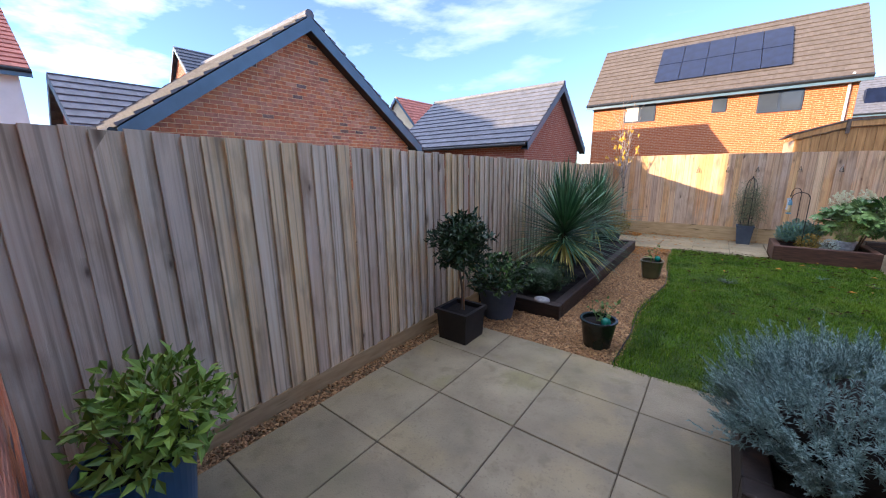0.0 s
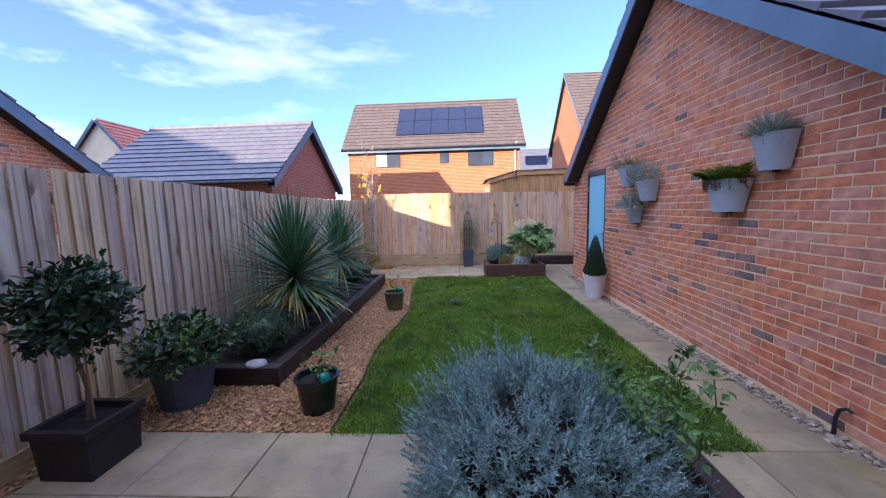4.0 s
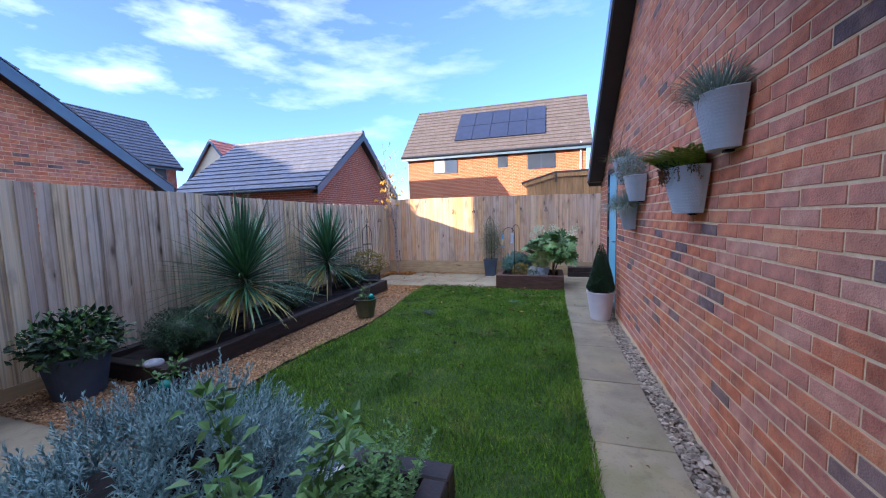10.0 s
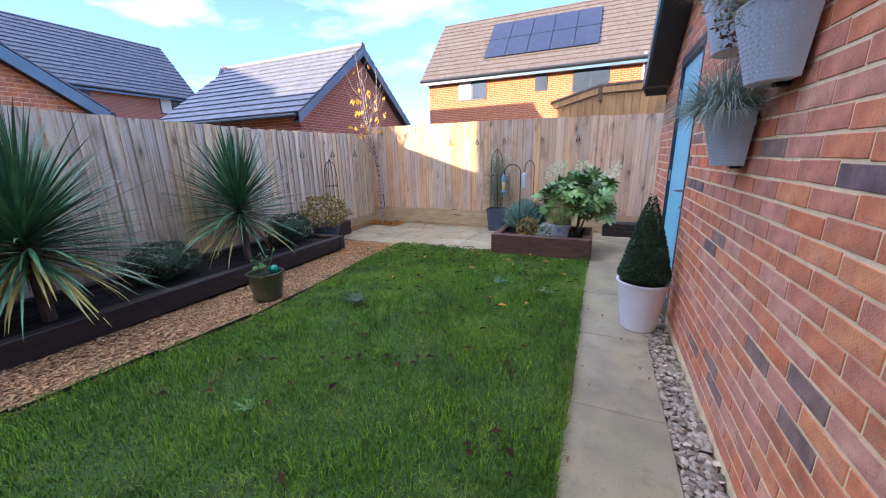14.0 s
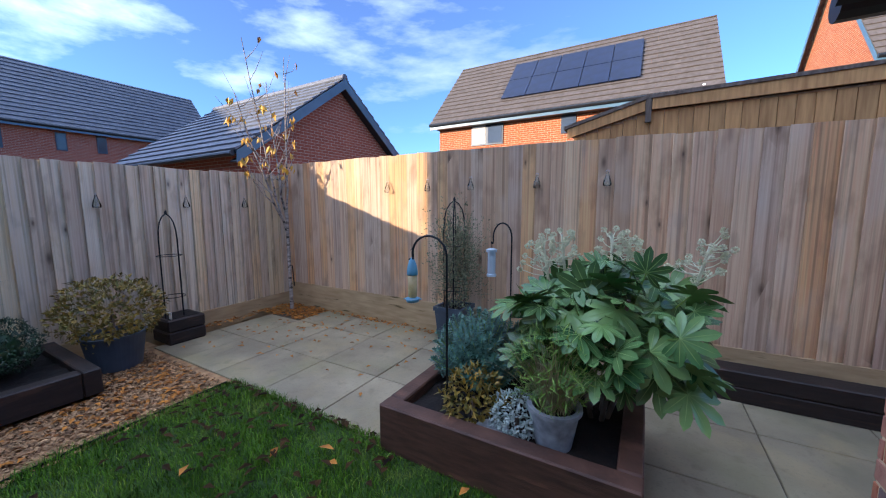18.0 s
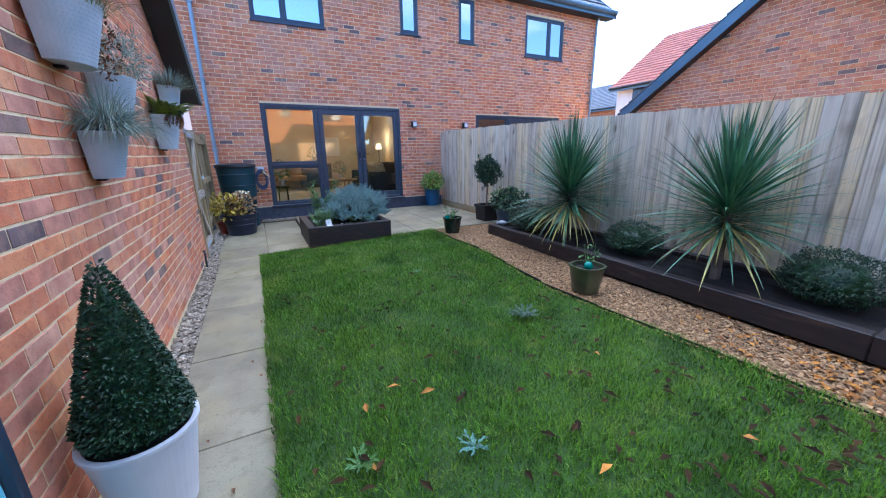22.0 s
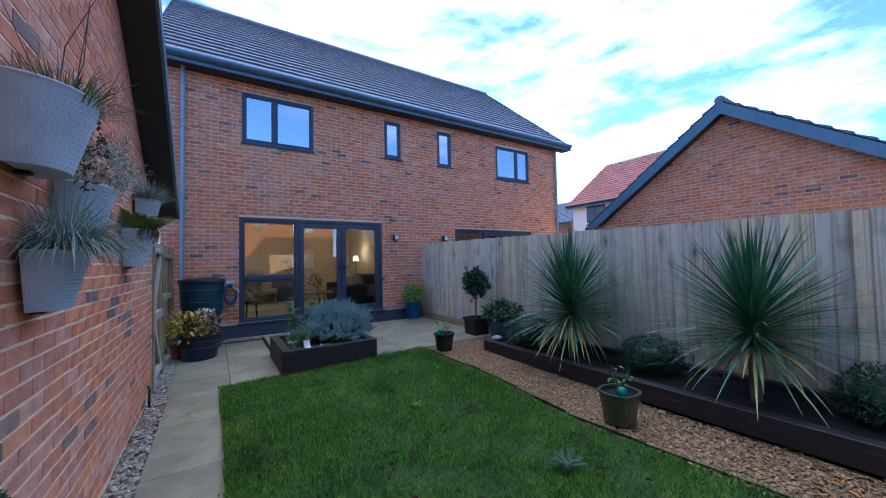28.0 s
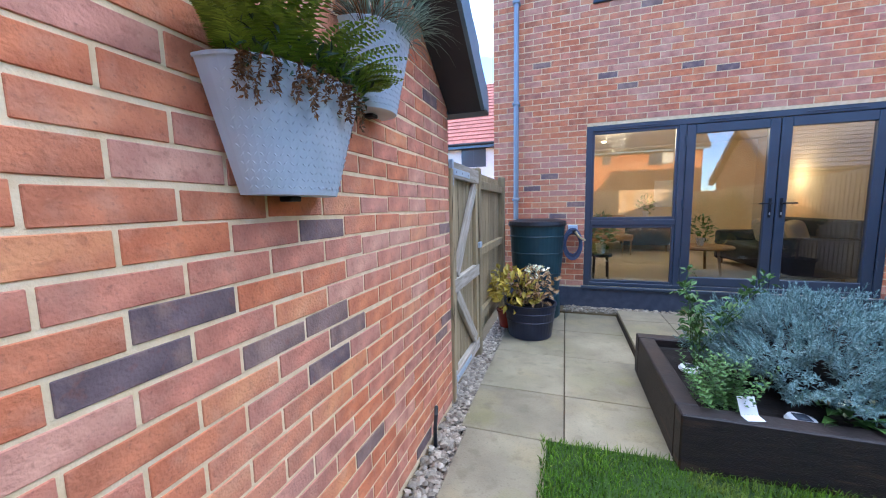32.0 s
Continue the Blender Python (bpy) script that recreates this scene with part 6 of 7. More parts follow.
ball_shrub("box_shrub", (-4.42, 4.2, 0.19), (0.33, 0.33, 0.2), 6500, 0.021, 0.011, M_LEAF_D, "low dark green rounded shrub in the side bed", group="shrubs of the side bed")
ball_shrub("box_shrub", (-4.55, 5.85, 0.19), (0.3, 0.3, 0.18), 5600, 0.021, 0.011, M_LEAF_D, "low dark green rounded shrub in the side bed", group="shrubs of the side bed")
ball_shrub("box_shrub", (-4.55, 7.5, 0.19), (0.28, 0.3, 0.2), 5600, 0.021, 0.011, M_LEAF_D, "low dark green rounded shrub in the side bed", group="shrubs of the side bed")


def cordyline(at, n, ln, trunk, label, dead, seed):
    """A cordyline: a short trunk, a dense head of arching straps and a skirt of yellow old leaves."""
    t = thing("cordyline", at, label, "cordyline", "cordylines")
    rg = random.Random(seed)
    part("trunk", tube([(0, 0, -0.05), (0.01, 0, trunk * 0.5), (0, 0.01, trunk), (0, 0, trunk + 0.22)], 0.045, 10, 0.8), M_BARK, t)
    rows = []
    for i in range(n):
        u = (i + 0.5) / n
        a = i * 2.39996 + rg.uniform(-0.2, 0.2)
        el = radians(89 - 100 * u ** 0.95 + rg.uniform(-9, 9))
        d = Vector((math.cos(a) * math.cos(el), math.sin(a) * math.cos(el), math.sin(el)))
        b = Vector((0.035 * math.cos(a), 0.035 * math.sin(a), trunk - 0.04 + 0.34 * (1 - u)))
        rows.append((b, d, ln * rg.uniform(0.62, 1.15) * (0.95 + 0.15 * u), rg.uniform(0.022, 0.038), rg.uniform(0.05, 0.7) * (0.25 + 0.8 * u)))
    blades(t, "strap_leaves", rows, M_CORD, segs=7)
    old = []
    for i in range(dead):
        a = rg.uniform(0, 6.283)
        el = radians(rg.uniform(-38, 2))
        d = Vector((math.cos(a) * math.cos(el), math.sin(a) * math.cos(el), math.sin(el)))
        old.append((Vector((0.04 * math.cos(a), 0.04 * math.sin(a), trunk * rg.uniform(0.75, 1.0))), d, rg.uniform(0.5, 0.8), 0.028, rg.uniform(0.5, 1.3)))
    blades(t, "old_leaves", old, M_CORD_Y, "yellowing lower leaves")
    return t


cordyline((-4.42, 4.95, 0.19), 420, 0.84, 0.5, "large green cordyline with yellowing lower leaves", 58, 1)
cordyline((-4.5, 6.75, 0.19), 350, 0.78, 0.5, "second green cordyline farther along the fence", 38, 2)

# pots along the fence
pl = thing("standard_planter", (-4.62, 2.73, 0.08), "square black wooden planter with a flared rim", "planter")
bm = lathe([(0.15, 0), (0.163, 0.25), (0.182, 0.256), (0.182, 0.3), (0.148, 0.3), (0.143, 0.26)], 32, 1.0)
part("box", bm, M_PLANTER, pl)
part("soil", lathe([(0.01, 0.25), (0.141, 0.262), (0.01, 0.27)], 32, 1.0), M_SOIL_GAP, pl)
stdt = thing("standard_bay", (-4.62, 2.73, 0.34), "bay tree trained as a standard in the black planter", "small tree")
part("trunk", tube([(0, 0, -0.05), (0.015, 0.01, 0.2), (-0.01, 0, 0.36), (0, 0, 0.66)], 0.014, 8, 0.7), M_BARK, stdt)
part("cane", tube([(0.03, 0.01, -0.05), (0.02, 0.01, 0.6)], 0.006, 6), M_OAK, stdt)
lump((0, 0, 0.68), (0.14, 0.14, 0.17), M_LEAF_D, stdt)
foliage(stdt, "foliage", leaf_cloud(rng, 2100, (0, 0, 0.67), (0.215, 0.215, 0.24), 0.058, 0.03, shell=0.45, lump=0.6), M_LEAF_D)
gpp = round_pot("grey_pot", (-4.6, 3.42, 0.05), 0.16, 0.22, 0.36, M_GREYPOT, "slate grey round pot on the gravel", rim=0.01)
gps = thing("pot_shrub", (-4.6, 3.42, 0.38), "leafy dark shrub filling the grey pot", "shrub")
part("stem", tube([(0, 0, -0.02), (0.02, 0, 0.15)], 0.012, 6), M_BARK, gps)
foliage(gps, "foliage", leaf_cloud(rng, 900, (0, 0, 0.12), (0.28, 0.28, 0.19), 0.075, 0.036, shell=0.45, lump=0.5), M_LEAF_D)
foliage(gps, "young_leaves", leaf_cloud(rng, 200, (0.02, -0.02, 0.16), (0.28, 0.28, 0.2), 0.06, 0.03, shell=0.8, lump=0.5), M_LEAF)

bp = round_pot("black_pot", (-3.52, 3.34, 0.055), 0.115, 0.15, 0.265, M_DARKPOT, "small dark glazed pot beside the lawn edge", rim=0.01)
fl = lathe([(0.001, 0), (0.03, 0.008), (0.045, 0.045), (0.03, 0.08), (0.001, 0.09)], 20)
f1 = part("glass_float", fl, M_TEAL, smooth=True)
f1.location = (-3.45, 3.3, 0.27)
tagged(f1, "teal glass ball resting in the pot", "ornament", "glass balls")


def sparse_rose(name, at, n, h, label, seed, leafy=9, low=0, lean=0.45, tilt=0.0):
    t = thing(name, at, label, "rose")
    rg = random.Random(seed)
    spec = []
    for k in range(n):
        a = rg.uniform(0, 6.28)
        d = Vector((math.cos(a) * lean, math.sin(a) * lean + tilt, 1)).normalized()
        pts, p = [Vector((0.02 * math.cos(a), 0.02 * math.sin(a), -0.03))], Vector((0, 0, 0))
        hh = h * rg.uniform(0.6, 1.05)
        for i in range(6):
            p = p + (d + rand_dir(rg) * 0.3).normalized() * hh / 6
            pts.append(p.copy())
            if i > low:
                for j in range(leafy):
                    o = (rand_dir(rg) + Vector((0, 0, 0.3))).normalized()
                    spec.append((p + o * rg.uniform(0.01, 0.05), o, Vector((0, 0, 1)) + rand_dir(rg) * 0.5, rg.uniform(0.035, 0.065), 0.03))
        part("cane", tube(pts, 0.0045, 6, 0.5), M_LEAF, t)
    foliage(t, "foliage", spec, M_LEAF)
    return t


sparse_rose("small_rose", (-3.52, 3.36, 0.27), 5, 0.26, "thin small rose in the dark pot", 4, 2)
gp2 = round_pot("olive_pot", (-3.47, 6.14, 0.02), 0.115, 0.15, 0.26, M_OLIVEPOT, "olive glazed pot on the gravel", rim=0.01, square=0.25)
f2 = part("glass_float", lathe([(0.001, 0), (0.03, 0.008), (0.045, 0.045), (0.03, 0.08), (0.001, 0.09)], 20), M_TEAL, smooth=True)
f2.location = (-3.41, 6.2, 0.25)
tagged(f2, "teal glass ball resting in the pot", "ornament", "glass balls")
sparse_rose("bare_rose", (-3.47, 6.14, 0.24), 4, 0.3, "nearly bare twiggy plant in the olive pot", 9, 1)

bl = round_pot("blue_pot", (-4.61, 0.32, 0.08), 0.15, 0.2, 0.43, M_BLUEPOT, "blue plastic pot by the fence and house wall", rim=0.012)
bs = thing("choisya", (-4.61, 0.32, 0.48), "bright green leafy shrub in the blue pot", "shrub")
for k in range(9):
    a = k * 0.7
    part("stem", tube([(0.02 * math.cos(a), 0.02 * math.sin(a), -0.03), (0.12 * math.cos(a), 0.12 * math.sin(a), 0.2)], 0.006, 6), M_BARK, bs)
foliage(bs, "foliage", leaf_cloud(rng, 700, (0.03, 0.08, 0.18), (0.26, 0.25, 0.21), 0.078, 0.034, shell=0.35, lump=0.5), M_LEAF_L)

# ---- silver shrub, rose and small plants of the raised bed ----
lav = thing("silver_shrub", (-2.15, 2.36, 0.26), "dense silver-leaved mound of curry plant in the raised bed", "shrub")
# near-black filler in the mound: the shade between shoots, put into its colour
lump((0.0, -0.02, 0.16), (0.36, 0.42, 0.22), M_SOIL_GAP, lav, "shade_core", 2, 0.25)
spec = []
n_sh = 0
while n_sh < 2500:
    d = rand_dir(rng)
    if d.z < -0.25:
        continue
    k = 1 + 0.42 * noise.noise(d * 2.6) + 0.2 * noise.noise(d * 6)
    if noise.noise(d * 3.7 + Vector((4, 1, 0))) < -0.36:
        continue
    n_sh += 1
    p = Vector((d.x * 0.47 * k, d.y * 0.53 * k, 0.17 + d.z * 0.33 * k)) * rng.uniform(0.78, 0.98)
    way = (d + Vector((0, 0, 0.75)) + rand_dir(rng) * 0.3).normalized()
    ln = rng.uniform(0.08, 0.13)
    for i in range(26):
        u = i / 26
        o = (way * (0.35 + 1.5 * u) + rand_dir(rng)).normalized()
        spec.append((p + way * ln * u, o, way, rng.uniform(0.024, 0.036) * (1.1 - 0.45 * u), 0.0052))
foliage(lav, "foliage", spec, M_LAV)
rose = sparse_rose("rose_bush", (-1.61, 2.28, 0.26), 8, 0.7, "small rose bush with green leaves in the raised bed", 14, 10, 1, 0.36, 0.12)
foliage(rose, "yellow_leaf", [(Vector((0.05, -0.08, 0.34)), Vector((0.3, -0.5, 0.3)), Vector((0, 0, 1)), 0.06, 0.03)], M_LEAF_Y)
hb = thing("hebe", (-1.58, 2.8, 0.27), "low bright green hebe in the raised bed", "shrub")
hs = []
for k in range(70):
    a, r = rng.uniform(0, 6.28), rng.uniform(0, 0.16)
    p = Vector((r * math.cos(a), r * math.sin(a), 0))
    d = (Vector((math.cos(a) * r * 3, math.sin(a) * r * 3, 1)) + rand_dir(rng) * 0.2).normalized()
    h = rng.uniform(0.16, 0.32)
    for i in range(22):
        o = (Vector((math.cos(i * 1.57 + a), math.sin(i * 1.57 + a), 0.45)) + rand_dir(rng) * 0.2).normalized()
        hs.append((p + d * h * i / 22, o, d, 0.027, 0.014))
foliage(hb, "foliage", hs, M_LEAF)
hel = thing("hellebore", (-2.08, 2.84, 0.27), "low hellebore with broad green leaves and pale flowers", "perennial")
foliage(hel, "leaves", [(Vector((rng.uniform(-0.2, 0.15), rng.uniform(-0.06, 0.1), rng.uniform(0.02, 0.1))), Vector((rng.uniform(-1, 1), rng.uniform(-0.2, 1), 0.25)), Vector((0, 0, 1)), rng.uniform(0.1, 0.16), 0.05) for _ in range(34)], M_LEAF)
foliage(hel, "flowers", [(Vector((rng.uniform(-0.1, 0.1), rng.uniform(-0.05, 0.06), rng.uniform(0.08, 0.13))), rand_dir(rng, 1), Vector((0, 0, 1)), 0.035, 0.03) for _ in range(18)], M_UMBEL)
lbl = thing("plant_label", (-1.62, 2.97, 0.325), "blank white plastic plant label on the bed edge", "label")
part("card", box(-0.042, -0.002, 0.0, 0.042, 0.002, 0.085, 0.001), M_WHITE, lbl).matrix_basis = pose(0, 0, 0, 24, 0, 15)
part("fold", box(-0.042, 0.0, -0.002, 0.042, 0.05, 0.002, 0.001), M_WHITE, lbl).matrix_basis = pose(0, 0, -0.002, -6, 0, 15)
for sx, sy in ((-1.53, 2.4), (-1.86, 2.9)):
    s = thing("solar_light", (sx, sy, 0.28), "round solar spike light lying in the soil", "garden light", "solar lights")
    part("disc", lathe([(0.055, 0), (0.065, 0.012), (0.055, 0.03), (0.02, 0.032)], 24), M_WHITE, s)
    part("cell", lathe([(0.03, 0.033), (0.03, 0.037), (0.005, 0.038)], 16, 1.0), M_FARPANE, s)
    part("spike", tube([(0, 0, 0.0), (0, 0, -0.06)], 0.008, 6, 0.3), M_BLACKPLAS, s)

# ---- planting of the back bed ----
fats = thing("fatsia", (-0.86, 9.08, 0.22), "large glossy fatsia with pale flower heads", "shrub")
for k in range(5):
    a = k * 1.3
    part("stem", tube([(0.04 * math.cos(a), 0.04 * math.sin(a), -0.03), (0.15 * math.cos(a), 0.15 * math.sin(a), 0.35), (0.26 * math.cos(a), 0.26 * math.sin(a), 0.7)], 0.014, 8, 0.6), M_BARK, fats)
fv, ff = [], []
rv, rf = [], []
stalks = bmesh.new()


def palmate(p, d, nrm, size):
    """One palmate leaf of eight pointed lobes, creased along each rib."""
    d = d.normalized()
    s = d.cross(nrm).normalized()
    u = s.cross(d).normalized()
    n = len(fv)
    fv.append(p)
    lobes = 8
    for i in range(lobes):
        a = radians(-125 + 250 * i / (lobes - 1))
        ln = size * (1.0 - 0.3 * abs(a) / 2.2)
        for da, r in ((-0.3, 0.5), (-0.275, 0.72), (-0.16, 0.96), (0.0, 1.14), (0.16, 0.96), (0.275, 0.72), (0.3, 0.5)):
            fv.append(p + (d * math.cos(a + da) + s * math.sin(a + da)) * ln * r + u * (0.035 * size - 0.16 * size * r * r))
        fv.append(p + (d * math.cos(a) + s * math.sin(a)) * ln * 0.6 - u * 0.07 * size)
    for i in range(lobes):
        b = n + 1 + i * 8
        up = u * 0.003
        side = (fv[b + 3] - p).cross(u).normalized() * 0.0017
        w = len(rv)
        rv.extend([p - side + up, p + side + up, fv[b + 7] + side + up, fv[b + 7] - side + up, fv[b + 3] * 0.96 + p * 0.04 + up])
        rf.extend([(w, w + 1, w + 2, w + 3), (w + 3, w + 2, w + 4)])
        ff.extend([(n, b, b + 7)] + [(b + q, b + q + 1, b + 7) for q in range(6)] + [(b + 6, n, b + 7)])
        if i < lobes - 1:
            ff.append((n, b + 6, b + 8))


for k in range(190):
    a = k * 2.4
    el = radians(86 - 112 * (k / 190) ** 0.8 + rng.uniform(-10, 10))
    d = Vector((math.cos(a) * math.cos(el), math.sin(a) * math.cos(el), math.sin(el)))
    p = Vector((0.0, -0.02, 0.46)) + Vector((d.x * 0.46, d.y * 0.38, d.z * 0.38)) * rng.uniform(0.55, 1.08)
    if p.y < -0.34:
        p.y = -0.34 + rng.uniform(-0.03, 0.03)
    tube([Vector((d.x * 0.1, d.y * 0.1, 0.35 + d.z * 0.1)), (p + Vector((d.x * 0.25, d.y * 0.25, 0.5))) / 2 * 0.98, p], 0.005, 5, 0.7, stalks)
    palmate(p, Vector((d.x, d.y, -0.1)) + rand_dir(rng) * 0.8, Vector((d.x * 0.6, d.y * 0.6 - 0.2, 0.8)) + rand_dir(rng) * 0.5, rng.uniform(0.08, 0.165))
link_mesh("palmate_leaves", fv, ff, M_FATSIA, fats, smooth=True)
link_mesh("leaf_ribs", rv, rf, M_VEIN, fats, "pale leaf ribs")
part("leaf_stalk", stalks, M_LEAF_L, fats)
for hx, hy, hz, hs_ in ((-0.3, -0.1, 0.94, 0.13), (-0.22, -0.02, 0.97, 0.11), (0.02, 0.1, 0.97, 0.1), (0.44, 0.04, 0.95, 0.12), (0.1, 0.22, 0.95, 0.09)):
    ub = bmesh.new()
    tube([(hx * 0.6, hy * 0.6, hz - 0.42), (hx * 0.9, hy * 0.9, hz - 0.2), (hx, hy, hz)], 0.011, 6, 0.6, ub)
    heads = []
    for i in range(24):
        u = i / 24
        d = (rand_dir(rng) * Vector((1, 1, 0.3)) + Vector((0, 0, 0.35))).normalized()
        b0 = Vector((hx * (0.9 + 0.1 * u), hy * (0.9 + 0.1 * u), hz - 0.2 + 0.2 * u))
        c = b0 + d * hs_ * rng.uniform(0.65, 1.1) * (1.15 - 0.5 * u)
        tube([b0, (b0 + c) / 2 + Vector((0, 0, -0.008)), c], 0.003, 5, 0.7, ub)
        for _ in range(60):
            o = rand_dir(rng)
            heads.append((c + o * 0.008, o, rand_dir(rng), rng.uniform(0.008, 0.013), 0.009))
    part("flower_stalk", ub, M_UMBEL, fats)
    foliage(fats, "flower_head", heads, M_UMBEL)

ph = thing("blue_euphorbia", (-1.55, 9.1, 0.22), "rounded blue-green evergreen shrub", "shrub")
lump((0, 0, 0.2), (0.22, 0.2, 0.16), M_LEAF_D, ph)
shoot = []
stems = bmesh.new()
for k in range(170):
    u = 1 - 1.25 * (k + 0.5) / 170
    a = k * 2.39996
    r = math.sqrt(max(0.0, 1 - u * u))
    d = Vector((r * math.cos(a), r * math.sin(a), u))
    top = Vector((0, 0, 0.2)) + Vector((d.x * 0.31, d.y * 0.29, d.z * 0.25)) * rng.uniform(0.86, 1.1)
    way = (d + Vector((0, 0, 0.75)) + rand_dir(rng) * 0.2).normalized()
    tube([top - way * 0.16, top - way * 0.08, top], 0.0035, 5, 0.7, stems)
    side = way.orthogonal().normalized()
    for i in range(46):
        q = i / 46
        o = Matrix.Rotation(i * 2.39996, 3, way) @ side
        shoot.append((top - way * 0.1 * (1 - q), (o + way * (0.15 + 0.9 * q * q)).normalized(), way, rng.uniform(0.042, 0.058) * (1 - 0.35 * q), 0.011))
foliage(ph, "whorled_leaves", shoot, M_EUPH, fold=0.1)
part("stem", stems, M_LEAF_L, ph)
ball_shrub("variegated_euonymus", (-1.45, 8.74, 0.21), (0.16, 0.15, 0.13), 560, 0.042, 0.018, M_LEAF_Y, "small yellow-green shrub in the raised bed", core=False)
ball_shrub("silver_cineraria", (-1.2, 8.72, 0.21), (0.12, 0.11, 0.1), 1000, 0.03, 0.012, M_SILVER, "low silver-grey foliage plant", core=False)
st = round_pot("stone_pot", (-1.02, 8.72, 0.21), 0.085, 0.115, 0.2, M_STONE, "weathered grey stone-effect pot in the raised bed", rim=0.012)
nd = thing("bamboo_grass", (-1.02, 8.72, 0.39), "wispy green and straw-coloured grass in the stone pot", "ornamental grass")
grass_tuft(nd, rng, (0, 0, 0), 0.08, 300, 0.38, 0.005, 0.9, M_DRY, "straw_stems", 0.8)
foliage(nd, "leaf_blades", leaf_cloud(rng, 1100, (0, 0, 0.2), (0.19, 0.19, 0.2), 0.05, 0.007, shell=0.3), M_LEAF_L)
saucer = part("stone_saucer", lathe([(0.05, 0), (0.09, 0.02), (0.085, 0.03), (0.05, 0.015)], 24), M_STONE)
saucer.location = (-1.3, 8.63, 0.215)
tagged(saucer, "small pale stone dish on the soil", "dish")


def crook(name, at, h, reach, rise, rz, label):
    t = thing(name, at, label, "feeder pole", "shepherd crooks", rz=rz)
    pts = [(0, 0, -0.1), (0, 0, h * 0.5), (0, 0, h - rise)] + [(-reach / 2 + reach / 2 * math.cos(radians(a)), 0, h - rise + rise * math.sin(radians(a))) for a in range(15, 196, 15)]
    pts += [(-reach * 1.02, 0, h - rise - 0.045), (-reach * 1.06, 0, h - rise - 0.05), (-reach * 1.1, 0, h - rise - 0.03)]
    part("pole", tube(pts, 0.006, 8), M_STEELBLK, t)
    return t


crook("shepherd_crook", (-1.56, 8.645, 0.2), 0.99, 0.225, 0.1, -5, "black iron crook pole stuck in the raised bed")
fd = thing("bird_feeder", (-1.79, 8.668, 0.815), "hanging seed feeder with a pale blue cap and tray", "bird feeder")
part("hanger", tube([(0.0, 0.0, 0.25), (0.012, 0, 0.262), (0.012, 0, 0.29), (0.0, 0, 0.3), (-0.01, 0, 0.29)], 0.0015, 6), M_STEELBLK, fd)
part("cap", lathe([(0.028, 0.155), (0.0305, 0.158), (0.03, 0.175), (0.026, 0.205), (0.016, 0.235), (0.007, 0.25), (0.002, 0.253)], 24), M_FEEDTOP, fd, smooth=True)
part("seed_tube", lathe([(0.021, 0.03), (0.024, 0.035), (0.0255, 0.155), (0.02, 0.157)], 24), M_CREAM, fd, smooth=True)
part("tray", lathe([(0.02, 0.0), (0.034, 0.006), (0.041, 0.024), (0.037, 0.024), (0.03, 0.014), (0.008, 0.016)], 24), M_FEEDTOP, fd, smooth=True)
for k in range(4):
    a = k * 1.571 + 0.4
    part("perch", tube([(0.03 * math.cos(a), 0.03 * math.sin(a), 0.02), (0.05 * math.cos(a), 0.05 * math.sin(a), 0.02)], 0.004, 6), M_FEEDTOP, fd)
crook("shepherd_crook", (-1.55, 9.62, 0.0), 1.22, 0.14, 0.11, 8, "second black iron crook pole behind the bed")
fd2 = thing("peanut_feeder", (-1.7, 9.6, 0.0), "grey mesh peanut feeder on the far crook", "bird feeder")
part("cap", lathe([(0.041, 1.0), (0.041, 1.02), (0.01, 1.03)], 20), M_GALV, fd2)
part("mesh_tube", lathe([(0.028, 0.83), (0.03, 0.84), (0.03, 1.0), (0.02, 1.0)], 20), M_GALV, fd2)
part("base", lathe([(0.037, 0.812), (0.037, 0.83), (0.01, 0.835)], 20), M_GALV, fd2)
part("hanger", tube([(0, 0, 1.02), (0, 0, 1.07)], 0.002, 5), M_STEELBLK, fd2)


def obelisk(name, at, r, h, label):
    t = thing(name, at, label, "obelisk", "iron obelisks")
    for k in range(4):
        a = k * 1.571 + 0.4
        c, s = math.cos(a), math.sin(a)
        part("upright", tube([(r * c, r * s, 0), (r * c, r * s, h * 0.75), (r * 0.94 * c, r * 0.94 * s, h * 0.84), (r * 0.75 * c, r * 0.75 * s, h * 0.92), (r * 0.4 * c, r * 0.4 * s, h * 0.975), (0, 0, h)], 0.006, 6), M_STEELBLK, t)
    for z in (h * 0.2, h * 0.6):
        part("hoop", tube([(r * math.cos(i * 0.3142), r * math.sin(i * 0.3142), z) for i in range(21)], 0.004, 6), M_STEELBLK, t)
    part("finial", lathe([(0.004, h - 0.01), (0.014, h + 0.01), (0.004, h + 0.035), (0.001, h + 0.04)], 12), M_STEELBLK, t)
    return t


cp = thing("corner_planter", (-4.83, 8.82, 0.0), "small square planter of dark timber blocks", "planter")
for z in (0.0, 0.125):
    part("block", box(-0.17, -0.17, z, 0.17, 0.17, z + 0.122, 0.012), M_SLEEPER, cp)
part("soil", box(-0.13, -0.13, 0.22, 0.13, 0.13, 0.251), M_SOIL_GAP, cp)
obelisk("obelisk", (-4.86, 8.8, 0.235), 0.105, 1.05, "black iron obelisk standing in the corner planter")
cl = thing("planter_label", (-4.71, 8.7, 0.24), "white plastic plant label in the corner planter", "label")
part("card", box(-0.025, -0.002, 0.0, 0.025, 0.002, 0.08, 0.002), M_WHITE, cl)
bpot2 = round_pot("bronze_pot", (-4.55, 8.22, 0.0), 0.17, 0.21, 0.3, M_GREYPOT, "dark grey round pot at the end of the side bed", rim=0.012)
